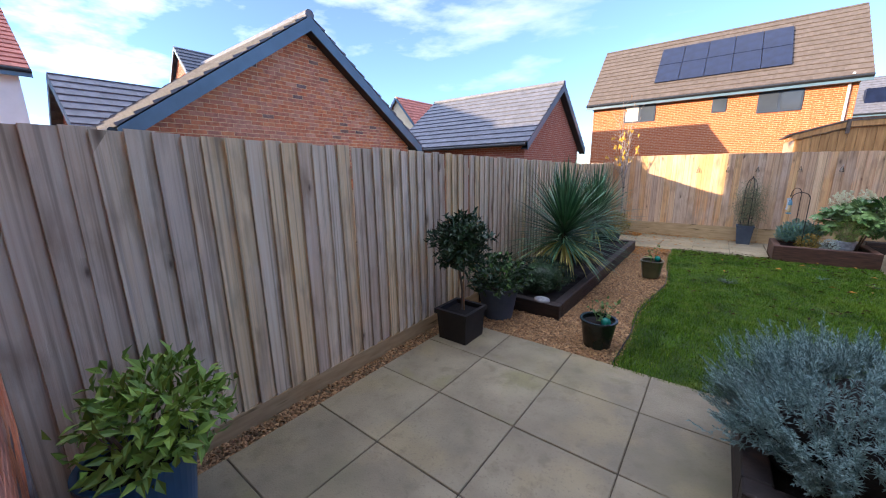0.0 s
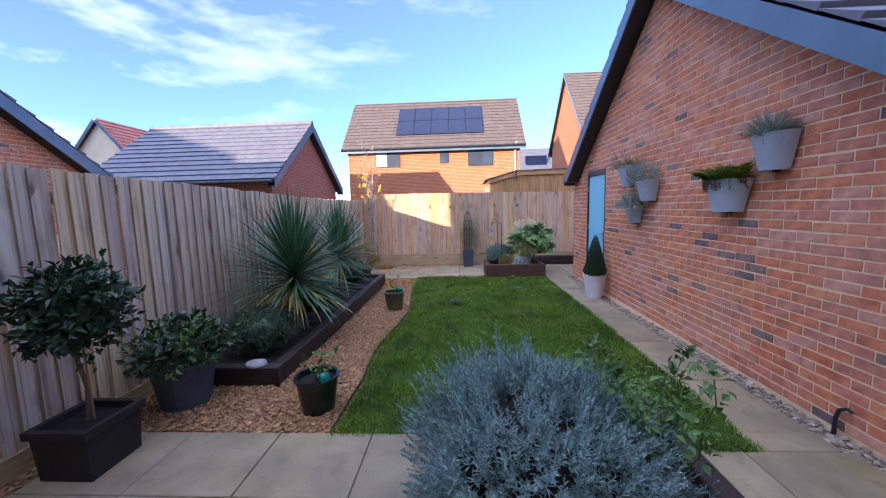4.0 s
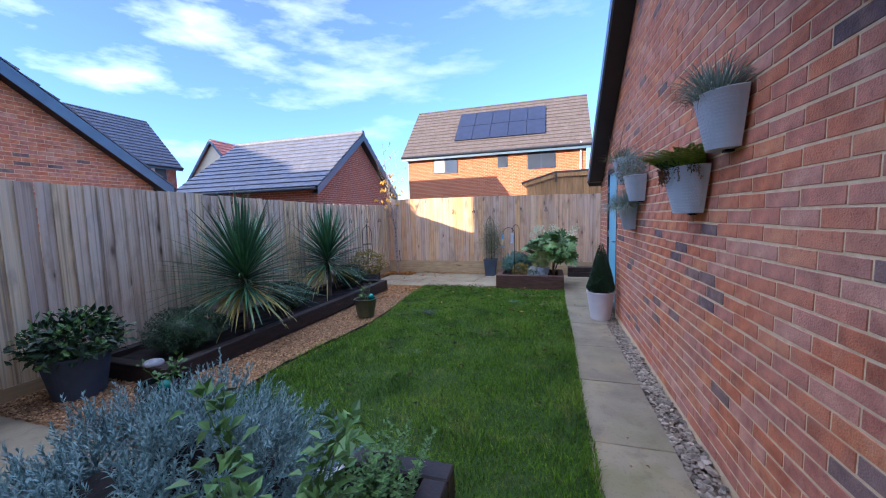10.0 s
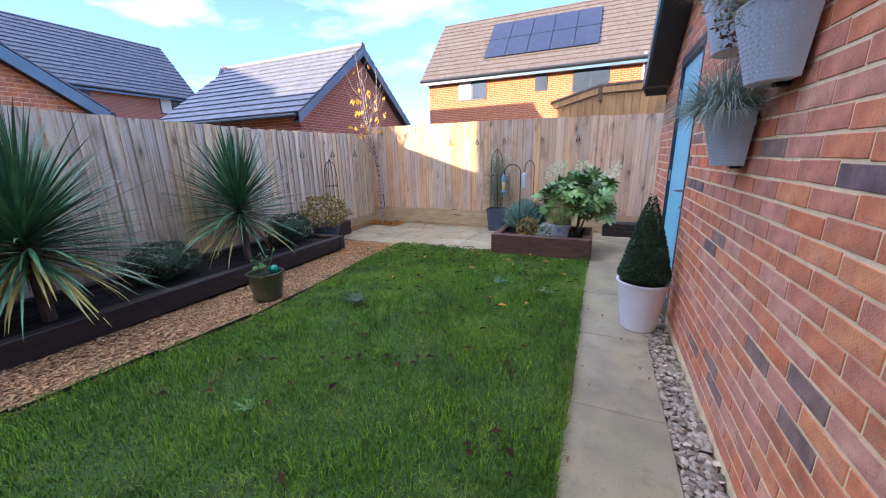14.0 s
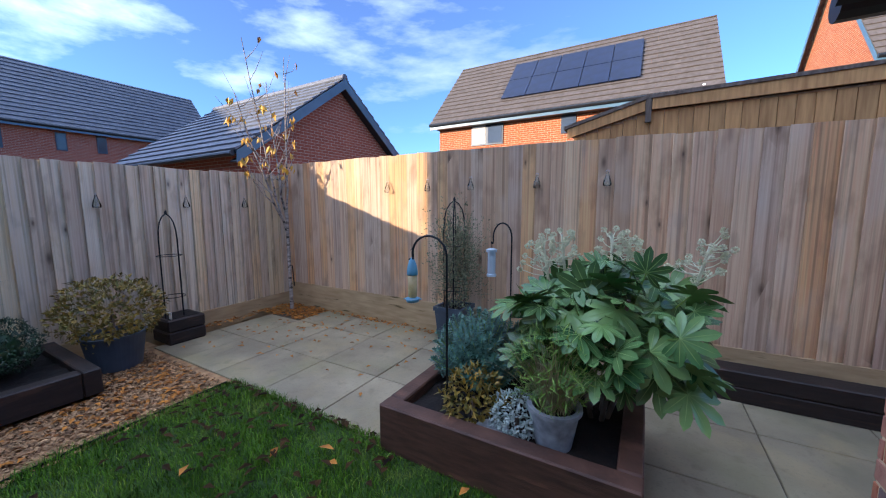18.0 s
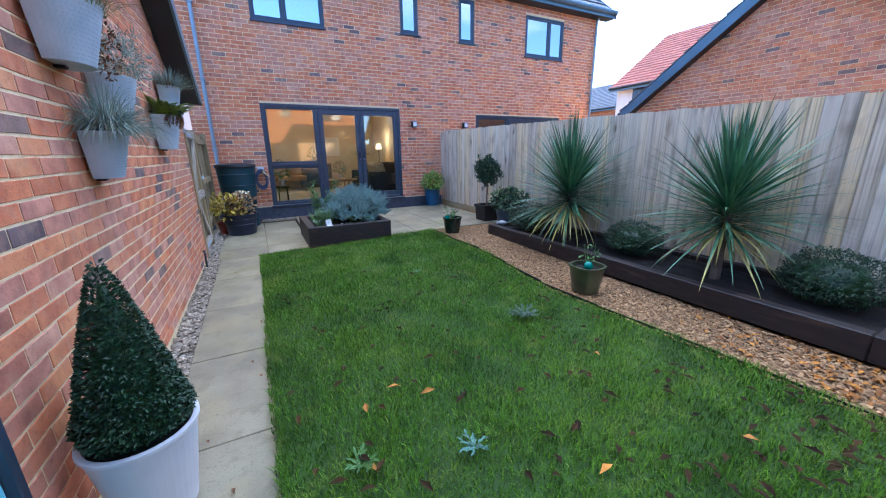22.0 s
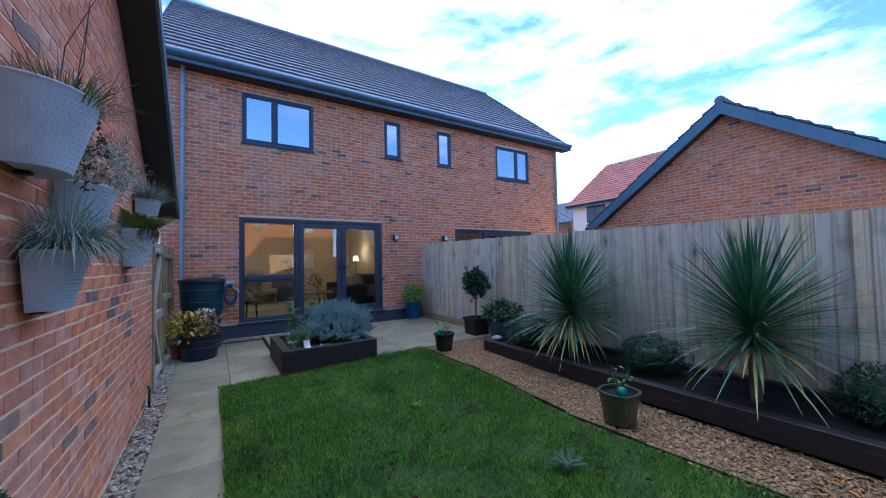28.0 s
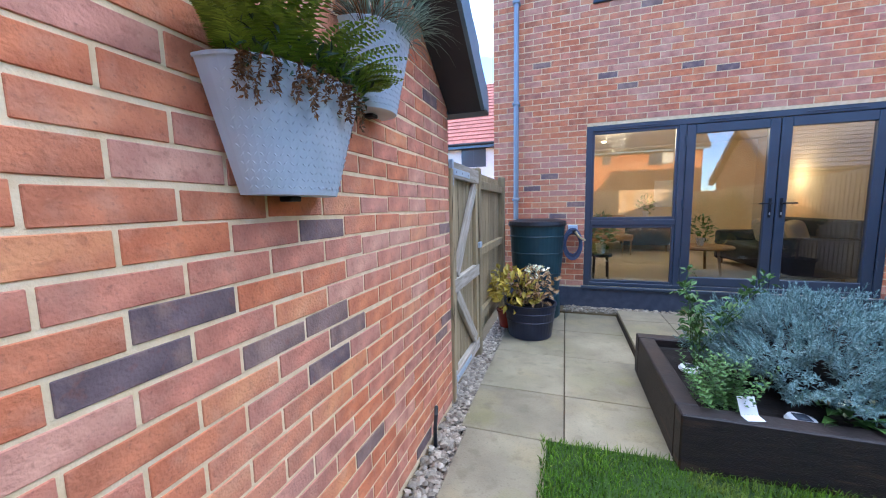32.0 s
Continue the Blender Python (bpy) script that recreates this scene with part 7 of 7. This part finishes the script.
ball_shrub("golden_spiraea", (-4.55, 8.22, 0.26), (0.34, 0.34, 0.25), 1900, 0.045, 0.022, M_LEAF_Y, "bronze and yellow autumn shrub in the grey pot", core=False)
gp3 = thing("square_grey_pot", (-2.26, 10.05, 0.0), "square slate grey pot against the back fence", "plant pot")
part("pot", lathe([(0.11, 0), (0.14, 0.36), (0.15, 0.36), (0.15, 0.4), (0.125, 0.4), (0.12, 0.36)], 32, 1.0), M_GREYPOT, gp3)
part("soil", lathe([(0.01, 0.35), (0.12, 0.358), (0.01, 0.365)], 24, 1.0), M_SOIL_GAP, gp3)
obelisk("obelisk", (-2.26, 10.05, 0.34), 0.1, 1.06, "black iron obelisk carrying a climber")
cli = thing("climber", (-2.26, 10.05, 0.36), "wispy small-leaved climber on the obelisk", "climber")
for k in range(9):
    a = k * 0.75
    part("stem", tube([(0.1 * math.cos(a + i * 0.35), 0.1 * math.sin(a + i * 0.35), 0.11 * i) for i in range(9)], 0.003, 5), M_BARK, cli)
foliage(cli, "foliage", leaf_cloud(rng, 5200, (0.03, 0, 0.46), (0.25, 0.17, 0.52), 0.028, 0.012, shell=0.15, lump=0.8), M_DUSTY)

# young tree in the corner
tree = thing("young_tree", (-4.72, 10.08, -0.02), "slender multi-stemmed young tree with last yellow leaves", "tree")
tl, brown = [], []
part("trunk", tube([(0, 0, 0), (0.01, -0.01, 0.5), (-0.005, 0.0, 1.0), (0, 0, 1.3)], 0.024, 10, 0.75), M_BIRCH, tree)
for k, (dx, dy, z0, h) in enumerate(((0.06, 0.03, 1.2, 3.2), (-0.24, -0.02, 1.15, 2.95), (-0.1, -0.4, 1.0, 3.3), (0.12, -0.66, 1.1, 2.6))):
    pts = []
    for i in range(11):
        u = i / 10
        pts.append(Vector((dx * u ** 0.8 + 0.025 * noise.noise(Vector((k, i * 0.7, 0))), dy * u ** 0.8 + 0.025 * noise.noise(Vector((0, k, i * 0.7))), z0 + (h - z0) * u)))
    part("limb", tube(pts, 0.014, 8, 0.25), M_BIRCH, tree)
    for i in range(2, 10):
        for j in range(2 if i < 8 else 1):
            a = rng.uniform(0, 6.28)
            d = Vector((math.cos(a), math.sin(a), rng.uniform(0.5, 1.5))).normalized()
            ln = rng.uniform(0.2, 0.58) * min(1.0, 0.35 + (h - pts[i].z) * 0.8)
            b0 = pts[i]
            q = [b0, b0 + d * ln * 0.5 + rand_dir(rng) * 0.03, b0 + (d + Vector((0, 0, 0.25))) * ln + rand_dir(rng) * 0.03]
            part("branch", tube(q, 0.005, 5, 0.35), M_BIRCH, tree)
            if rng.random() < 0.6:
                where = tl if q[2].z < 2.6 else brown
                c = q[2]
                for m in range(rng.randint(2, 4) if where is tl else 1):
                    where.append((c + rand_dir(rng) * 0.03, Vector((rng.uniform(-0.5, 0.5), rng.uniform(-0.5, 0.5), -1)), rand_dir(rng), rng.uniform(0.07, 0.11), 0.045))
foliage(tree, "yellow_leaves", tl, M_GOLD)
foliage(tree, "brown_leaves", brown, M_FALLEN)
part("stake_tie", tube([(0.0, -0.02, 0.6), (0.08, -0.02, 0.62), (0.1, -0.02, 0.35)], 0.008, 6), M_STEELBLK, tree)

# ---- water butt, hose and tub ----
wb = thing("water_butt", (-0.41, 0.44, 0.0), "dark green plastic water butt on a stand under the downpipe", "water butt")
part("stand", lathe([(0.27, 0), (0.29, 0.02), (0.28, 0.28), (0.27, 0.3), (0.1, 0.3)], 32), M_BUTT, wb)
part("barrel", lathe([(0.26, 0.3), (0.275, 0.36), (0.31, 0.75), (0.33, 1.1), (0.335, 1.14), (0.29, 1.14)], 40), M_BUTT, wb)
for z in (0.55, 0.8, 1.0):
    part("ring", lathe([(0.278 + 0.075 * (z - 0.4), z), (0.29 + 0.075 * (z - 0.4), z + 0.012), (0.278 + 0.075 * (z - 0.4), z + 0.024)], 40), M_BUTT, wb)
part("lid", lathe([(0.345, 1.13), (0.352, 1.15), (0.345, 1.19), (0.24, 1.215), (0.02, 1.22)], 40), M_BLACKPLAS, wb)
part("tap", tube([(0.0, 0.26, 0.42), (0.0, 0.34, 0.42), (0.0, 0.34, 0.38)], 0.015, 8), M_BLACKPLAS, wb)
hose = thing("garden_hose", (-0.84, 0.06, 0.92), "coiled dark blue hose on a wall hanger", "hose")
part("hanger", box(-0.06, -0.05, 0.1, 0.06, 0.02, 0.2, 0.01), M_GALV, hose)
for k in range(12):
    r = 0.12 + 0.012 * (k % 4)
    part("coil", tube([(r * 0.72 * math.cos(i * 0.2618), 0.015 + 0.016 * (k % 6), -0.06 + 0.008 * (k % 5) + r * 1.25 * math.sin(i * 0.2618)) for i in range(25)], 0.0085, 6), M_HOSE, hose)
part("nozzle", tube([(-0.03, 0.12, 0.12), (-0.08, 0.14, 0.05), (-0.15, 0.13, 0.01)], 0.015, 8, 0.8), M_CREAM, hose)
part("connector", tube([(0.0, 0.1, 0.12), (-0.04, 0.12, 0.13)], 0.018, 8), M_BLACKPLAS, hose)
tub = round_pot("navy_tub", (-0.4, 1.2, 0.0), 0.225, 0.265, 0.36, M_TUB, "ribbed dark navy plastic tub on the slabs", rings=(0.5, 0.75), rim=0.012)
hyd = thing("hydrangea", (-0.4, 1.2, 0.33), "withering hydrangea with yellow and brown leaves", "shrub")
for k in range(12):
    a = k * 0.6
    part("stem", tube([(0.03 * math.cos(a), 0.03 * math.sin(a), -0.02), (0.14 * math.cos(a), 0.14 * math.sin(a), 0.28 + 0.03 * (k % 3))], 0.005, 6), M_BARK, hyd)
foliage(hyd, "yellow_leaves", leaf_cloud(rng, 230, (0.17, 0.02, 0.16), (0.24, 0.24, 0.22), 0.09, 0.06, shell=0.3), M_YELLOW)
foliage(hyd, "brown_leaves", leaf_cloud(rng, 240, (-0.05, 0.0, 0.2), (0.23, 0.23, 0.2), 0.07, 0.035, shell=0.3), M_TAN)
foliage(hyd, "pale_heads", leaf_cloud(rng, 60, (-0.06, 0.02, 0.36), (0.12, 0.12, 0.05), 0.045, 0.03, shell=0.3), M_UMBEL)
redp = round_pot("red_pot", (-0.12, 1.0, 0.0), 0.08, 0.11, 0.2, mat("red_glaze", hexc("7a2a20"), hexc("8f3428"), 5, 0.4), "small red pot half hidden beside the tub", rim=0.008)
vent = thing("vent_pipe", (-0.035, 3.17, -0.03), "short black pipe stub at the foot of the garage wall", "pipe")
part("pipe", tube([(0, 0.02, 0), (0, 0.02, 0.12), (0, 0.0, 0.19), (0.01, -0.035, 0.215), (0.02, -0.06, 0.2)], 0.012, 8), M_BLACKPLAS, vent)

# small glass lanterns hung along the two fences
for gx, gy, gh in ((-3.23, 10.275, 1.62), (-2.7, 10.275, 1.62), (-2.2, 10.275, 1.62), (-1.55, 10.275, 1.62), (-0.98, 10.275, 1.62), (-4.985, 8.33, 1.46), (-4.985, 9.05, 1.46), (-4.985, 9.69, 1.46)):
    jar = thing("hanging_jar", (gx, gy, gh), "tiny clear glass lantern hung on the fence", "lantern", "glass fence lanterns")
    part("glass", lathe([(0.002, -0.115), (0.03, -0.112), (0.034, -0.1), (0.03, -0.075), (0.016, -0.035), (0.009, -0.01), (0.009, 0.0), (0.006, 0.0)], 16), M_JAR, jar, smooth=True)
    part("wire", tube(arc((0, 0, 0), 0.014, 0, 180, "xz", 8), 0.0015, 5), M_STEEL, jar)
# garden shed behind the fence
shed = thing("neighbour_shed", (0.0, 11.95, 0.0), "orange-brown timber shed with a low felt roof behind the fence", "shed")
part("wall", prism([(-1.55, -0.1), (2.2, -0.1), (2.2, 2.46), (-0.74, 2.44), (-1.55, 2.22)], "y", 0.02, 1.9), M_BOARD_B, shed)
for i in range(27):
    x = -1.54 + 0.138 * i
    part("board", box(x, -0.002, 0.0, x + 0.134, 0.018, 2.43 if x > -0.75 else 2.22 + (x + 1.54) * 0.25, 0.003), M_SHED, shed)
part("roof", prism([(-0.74, 2.56), (2.35, 2.61), (2.35, 2.645), (-0.74, 2.6)], "y", -0.06, 2.0), M_BARK, shed, "brown felt roof")
part("roof", prism([(-1.66, 2.31), (-0.745, 2.56), (-0.745, 2.6), (-1.66, 2.35)], "y", -0.06, 2.0), M_BARK, shed, "brown felt roof")
part("fascia", prism([(-0.7, 2.44), (2.3, 2.47), (2.3, 2.607), (-0.7, 2.558)], "y", -0.045, -0.02), M_SHED, shed)
part("fascia", prism([(-1.62, 2.2), (-0.77, 2.43), (-0.77, 2.548), (-1.62, 2.315)], "y", -0.045, -0.02), M_SHED, shed)
part("corner_post", box(-0.765, -0.055, 2.3, -0.705, -0.005, 2.61, 0.004), M_BARK, shed)

edging = thing("lawn_edging", (0, 0, 0), "thin dark metal strip between gravel and lawn", "edging")
ys = [3.03 + 0.685 * i for i in range(9)]
for ya, yb in zip(ys, ys[1:]):
    xa, xb = lawn_left(ya) - 0.012, lawn_left(yb) - 0.012
    part("strip", prism([(xa, ya + 0.002), (xa + 0.006, ya + 0.002), (xb + 0.006, yb - 0.002), (xb, yb - 0.002)], "z", -0.06, gz(xa, ya) + 0.022), M_STEELBLK, edging)
stone = part("pale_stone", lathe([(0.05, 0), (0.075, 0.015), (0.07, 0.04), (0.03, 0.055), (0.002, 0.058)], 14, sx=1.2), M_STONE, smooth=True)
stone.location = (-4.22, 3.74, 0.2)
tagged(stone, "rounded pale stone lying in the side bed", "stone")

def weed_rosette(x, y, size, n, material, label, seed):
    """A flat rosette of lobed leaves pressed into the turf."""
    t = thing("lawn_weed", (x, y, gz(x, y)), label, "weed", "lawn weeds")
    rg = random.Random(seed)
    spec = []
    for i in range(n):
        a = i * 2.39996
        d = Vector((math.cos(a), math.sin(a), rg.uniform(0.25, 0.6))).normalized()
        ln = size * rg.uniform(0.7, 1.1)
        for j in range(6):
            w = (d + Vector((-d.y, d.x, 0)) * rg.uniform(-0.8, 0.8)).normalized()
            spec.append((Vector((0, 0, 0.035)) + d * ln * j / 7, w, Vector((0, 0, 1)), ln * 0.42, ln * 0.16))
    foliage(t, "rosette_leaves", spec, material)
    return t


weed_rosette(-1.47, 7.28, 0.085, 9, M_EUPH, "pale grey-green weed rosette in the lawn", 1)
weed_rosette(-2.55, 6.32, 0.13, 15, M_LEAF_D, "dark clump of coarse weed in the lawn", 2)
weed_rosette(-0.98, 7.13, 0.08, 10, M_LEAF, "flat green weed rosette in the lawn", 3)
weed_rosette(-2.2, 4.9, 0.07, 9, M_LEAF, "flat green weed rosette in the lawn", 4)

# ---- loose leaves, gravel and grass ----
def scatter_leaves(name, n, region, z, ln, material, label, seed):
    rg = random.Random(seed)
    spec = []
    while len(spec) < n:
        x, y = region(rg)
        a = rg.uniform(0, 6.283)
        spec.append((Vector((x, y, z(x, y) + rg.uniform(0.004, 0.012))), Vector((math.cos(a), math.sin(a), rg.uniform(0.0, 0.25))), Vector((rg.uniform(-0.3, 0.3), rg.uniform(-0.3, 0.3), 1)), ln * rg.uniform(0.6, 1.3), ln * 0.45))
    v, f = leaves(spec, 0.3)
    return tagged(link_mesh(name, v, f, material), label, "leaves", kind="stuff")


scatter_leaves("fence_foot_leaves", 130, lambda g: (g.uniform(-4.2, -1.95), 10.27 - abs(g.gauss(0, 0.06))), lambda x, y: 0.004, 0.06, M_FALLEN, "brown leaves blown along the foot of the back fence", 21)
scatter_leaves("gravel_leaves", 70, lambda g: (g.uniform(-4.25, -3.45), g.triangular(7.5, 8.5, 8.4)), lambda x, y: 0.012, 0.065, M_FALLEN, "brown leaves lying on the gravel end", 22)
scatter_leaves("pit_leaves", 420, lambda g: (g.uniform(-4.9, -4.24), g.uniform(9.84, 10.26)), lambda x, y: -0.005, 0.07, M_FALLEN, "brown and yellow leaves fallen round the young tree", 1)
scatter_leaves("corner_leaves", 90, lambda g: (-4.98 + abs(g.gauss(0, 0.06)), g.uniform(9.0, 10.25)), lambda x, y: 0.004, 0.07, M_FALLEN, "yellow and brown leaves along the foot of the side fence", 31)
scatter_leaves("patio_leaves", 110, lambda g: (g.triangular(-4.7, -1.9, -4.4), g.triangular(8.6, 10.2, 10.1)), lambda x, y: 0.003, 0.06, M_FALLEN, "a few fallen leaves on the far patio", 2)
scatter_leaves("gravel_leaves", 200, lambda g: (g.uniform(-4.3, -3.45), g.triangular(6.8, 8.5, 8.3)), gz, 0.06, M_FALLEN, "fallen leaves on the far gravel", 3)
scatter_leaves("lawn_leaves", 150, lambda g: (g.uniform(-3.0, -0.75), g.triangular(3.8, 8.4, 8.2)), lambda x, y: gz(x, y) + 0.04, 0.07, M_DARKLEAF, "scattered dead leaves lying on the lawn", 4)
scatter_leaves("lawn_edge_leaves", 130, lambda g: (g.uniform(-3.3, -1.7), g.triangular(7.6, 8.62, 8.5)), lambda x, y: gz(x, y) + (0.038 if y < 8.54 else 0.004), 0.07, M_DARKLEAF, "dark wet leaves gathered where lawn and patio meet", 7)
scatter_leaves("lawn_yellow_leaves", 16, lambda g: (g.uniform(-2.6, -0.8), g.uniform(6.6, 8.4)), lambda x, y: gz(x, y) + 0.035, 0.08, M_FALLEN, "orange leaves lying on the lawn", 5)
scatter_leaves("path_leaves", 14, lambda g: (g.uniform(-0.64, -0.2), g.uniform(3.3, 8.0)), lambda x, y: path_dip(y) + 0.002, 0.04, M_DEAD, "a few leaf scraps on the path", 6)


def stones(name, pts, size, material, label, seed):
    """Loose stones: squashed and turned octahedra with cut corners."""
    rg = np.random.default_rng(seed)
    base = np.array([(1, 0, 0), (-1, 0, 0), (0, 1, 0), (0, -1, 0), (0, 0, 1), (0, 0, -1), (0.62, 0.62, 0.35), (-0.62, 0.62, 0.35), (-0.62, -0.62, 0.35), (0.62, -0.62, 0.35)], float)
    fc = [(4, 0, 6), (4, 6, 2), (4, 2, 7), (4, 7, 1), (4, 1, 8), (4, 8, 3), (4, 3, 9), (4, 9, 0), (0, 5, 2), (2, 5, 1), (1, 5, 3), (3, 5, 0), (0, 2, 6), (2, 1, 7), (1, 3, 8), (3, 0, 9)]
    verts, faces = [], []
    for x, y, z in pts:
        s = size * rg.uniform(0.55, 1.35) * np.array([rg.uniform(0.7, 1.3), rg.uniform(0.7, 1.2), rg.uniform(0.35, 0.7)])
        a, b = rg.uniform(0, 6.283), rg.uniform(-0.5, 0.5)
        ca, sa, cb, sb = math.cos(a), math.sin(a), math.cos(b), math.sin(b)
        v = base * s * rg.uniform(0.85, 1.15, base.shape)
        v = v @ np.array([[cb, 0, sb], [0, 1, 0], [-sb, 0, cb]]) @ np.array([[ca, -sa, 0], [sa, ca, 0], [0, 0, 1]])
        n = len(verts)
        verts += [tuple(q) for q in v + (x, y, z)]
        faces += [tuple(i + n for i in t) for t in fc]
    return tagged(link_mesh(name, verts, faces, material), label, "gravel", kind="stuff")


rg = random.Random(31)
pts = []
while len(pts) < 22000:
    x, y = rg.uniform(-5.0, -3.1), rg.uniform(3.04, 8.5)
    if bed_front(y) - 0.02 < x < lawn_left(y) + 0.02:
        pts.append((x, y, gz(x, y) + rg.uniform(-0.006, 0.008)))
stones("gravel", pts, 0.0118, M_GRAVEL, "loose tan gravel beside the lawn", 1)
pts = [(rg.uniform(-5.0, -4.84), rg.uniform(0.1, 3.0), 0.045 + rg.uniform(-0.008, 0.01)) for _ in range(2200)]
stones("gravel_margin", pts, 0.0125, M_GRAVEL, "loose gravel between patio and fence", 2)
pts = []
for _ in range(4200):
    y = rg.uniform(2.74, 8.5)
    pts.append((rg.uniform(-0.165, -0.01), y, path_dip(y) + rg.uniform(-0.045, -0.006)))
pts += [(rg.uniform(-0.13, 0.03), rg.uniform(0.5, 2.74), rg.uniform(-0.024, -0.002)) for _ in range(2000)]
pts += [(rg.uniform(-4.2, -0.75), rg.uniform(0.05, 0.29), 0.03 + rg.uniform(-0.01, 0.01)) for _ in range(1500)]
stones("pebbles", pts, 0.019, M_GRAVEL_G, "grey and white pebbles along the wall", 3)
margin = part("gravel_margin_bed", box(-5.03, 0.02, -0.1, -4.835, 3.03, 0.035), M_SUBSOIL)
tagged(margin, "gravel-filled gap between patio and fence", "gravel", kind="structure")
wallbed = part("wall_margin_bed", box(-4.3, 0.014, -0.1, -0.7, 0.298, 0.018), M_SUBSOIL)
tagged(wallbed, "gravel-filled gap between patio and house", "gravel", kind="structure")
gatebed = part("gate_margin_bed", box(-0.126, 0.4, -0.1, 0.1, 2.72, -0.02), M_SUBSOIL)
tagged(gatebed, "pebble strip under the gate", "gravel", kind="structure")


def grass(n, seed):
    """Single bent blades all over the lawn, longer at its edges."""
    g = np.random.default_rng(seed)
    x, y = g.uniform(-3.45, -0.63, n * 2), g.uniform(2.975, 8.58, n * 2)
    left = np.interp(y, [3.0, 3.8, 4.45, 5.9, 7.2, 8.55], LAWN_LEFT)
    wave = 0.006 * np.sin(y * 2.3 + np.sin(y * 4.7)) + 0.004 * np.sin(y * 23 + 2 * np.sin(y * 7))
    keep = np.flatnonzero((x > left - 0.02 + 2 * wave) & (x < -0.642 + wave))[:n]
    x, y, left = x[keep], y[keep], left[keep]
    m = len(x)
    a = np.clip((-x - 0.7) / 2.4, 0, 1) * np.clip((6.0 - y) / 2.8, 0, 1)
    z = 0.065 * a - 0.004
    patch = 0.5 + 0.5 * np.sin(x * 5.1 + np.sin(y * 3.3) * 2) * np.sin(y * 4.3 + np.sin(x * 2.9) * 2)
    edge = np.minimum(np.minimum(x - left, -0.655 - x), np.minimum(y - 3.0, 8.58 - y))
    h = g.uniform(0.02, 0.052, m) * (0.65 + 0.6 * patch) * np.where(edge < 0.06, 1.25, 1.0)
    ang, lean = g.uniform(0, 2 * np.pi, m), g.uniform(0.15, 1.0, m)
    dx, dy = np.cos(ang), np.sin(ang)
    w = g.uniform(0.0012, 0.0024, m)
    v = np.empty((m, 5, 3))
    for k, (t, ww) in enumerate(((0, 1), (0, -1), (0.6, 0.8), (0.6, -0.8), (1.0, 0))):
        bend = lean * h * t * t
        v[:, k, 0] = x + dx * bend - dy * w * ww
        v[:, k, 1] = y + dy * bend + dx * w * ww
        v[:, k, 2] = z + h * (t - 0.25 * lean * t * t)
    me = bpy.data.meshes.new("grass")
    me.vertices.add(m * 5)
    me.vertices.foreach_set("co", v.ravel())
    idx = np.arange(m)[:, None] * 5 + np.array([0, 1, 3, 2, 2, 3, 4])
    me.loops.add(m * 7)
    me.loops.foreach_set("vertex_index", idx.ravel())
    me.polygons.add(m * 2)
    st = np.stack([np.arange(m) * 7, np.arange(m) * 7 + 4], 1).ravel()
    me.polygons.foreach_set("loop_start", st)
    me.materials.append(M_GRASS)
    me.update(calc_edges=True)
    me.validate()
    return tagged(new("grass", me), "short green grass blades of the lawn", "grass", kind="stuff")


LAWN_LEFT = [-3.31, -3.3, -3.35, -3.22, -3.33, -3.41]
grass(190000, 5)


# ---- brickwork ----
brick_face(lambda u, v, o: (u, o, v), brick_course_polys(HX0, HX1, 0.3, 64, -0.985, holes=[H_DOOR, H_DOOR2, *H_WIN]), house_wall,
           parts=lambda p: -0.99 < p[0][0] < 0.21 and p[0][1] < 2.4)
brick_face(lambda u, v, o: (-o, u, v), brick_course_polys(GY0, GY1, 0.005, 56, 4.508, holes=[G_DOOR], cuts=g_rake), garage_wall,
           parts=lambda p: 3.1 < p[0][0] < 5.4 and 0.6 < p[0][1] < 2.1)
brick_face(lambda u, v, o: (u, GY0 - o, v), brick_course_polys(0.002, 3.2, 0.0, 27, 0.11), garage_wall)
brick_face(lambda u, v, o: (u, GY1 + o, v), brick_course_polys(0.002, 3.2, 0.0, 27, 0.11), garage_wall)
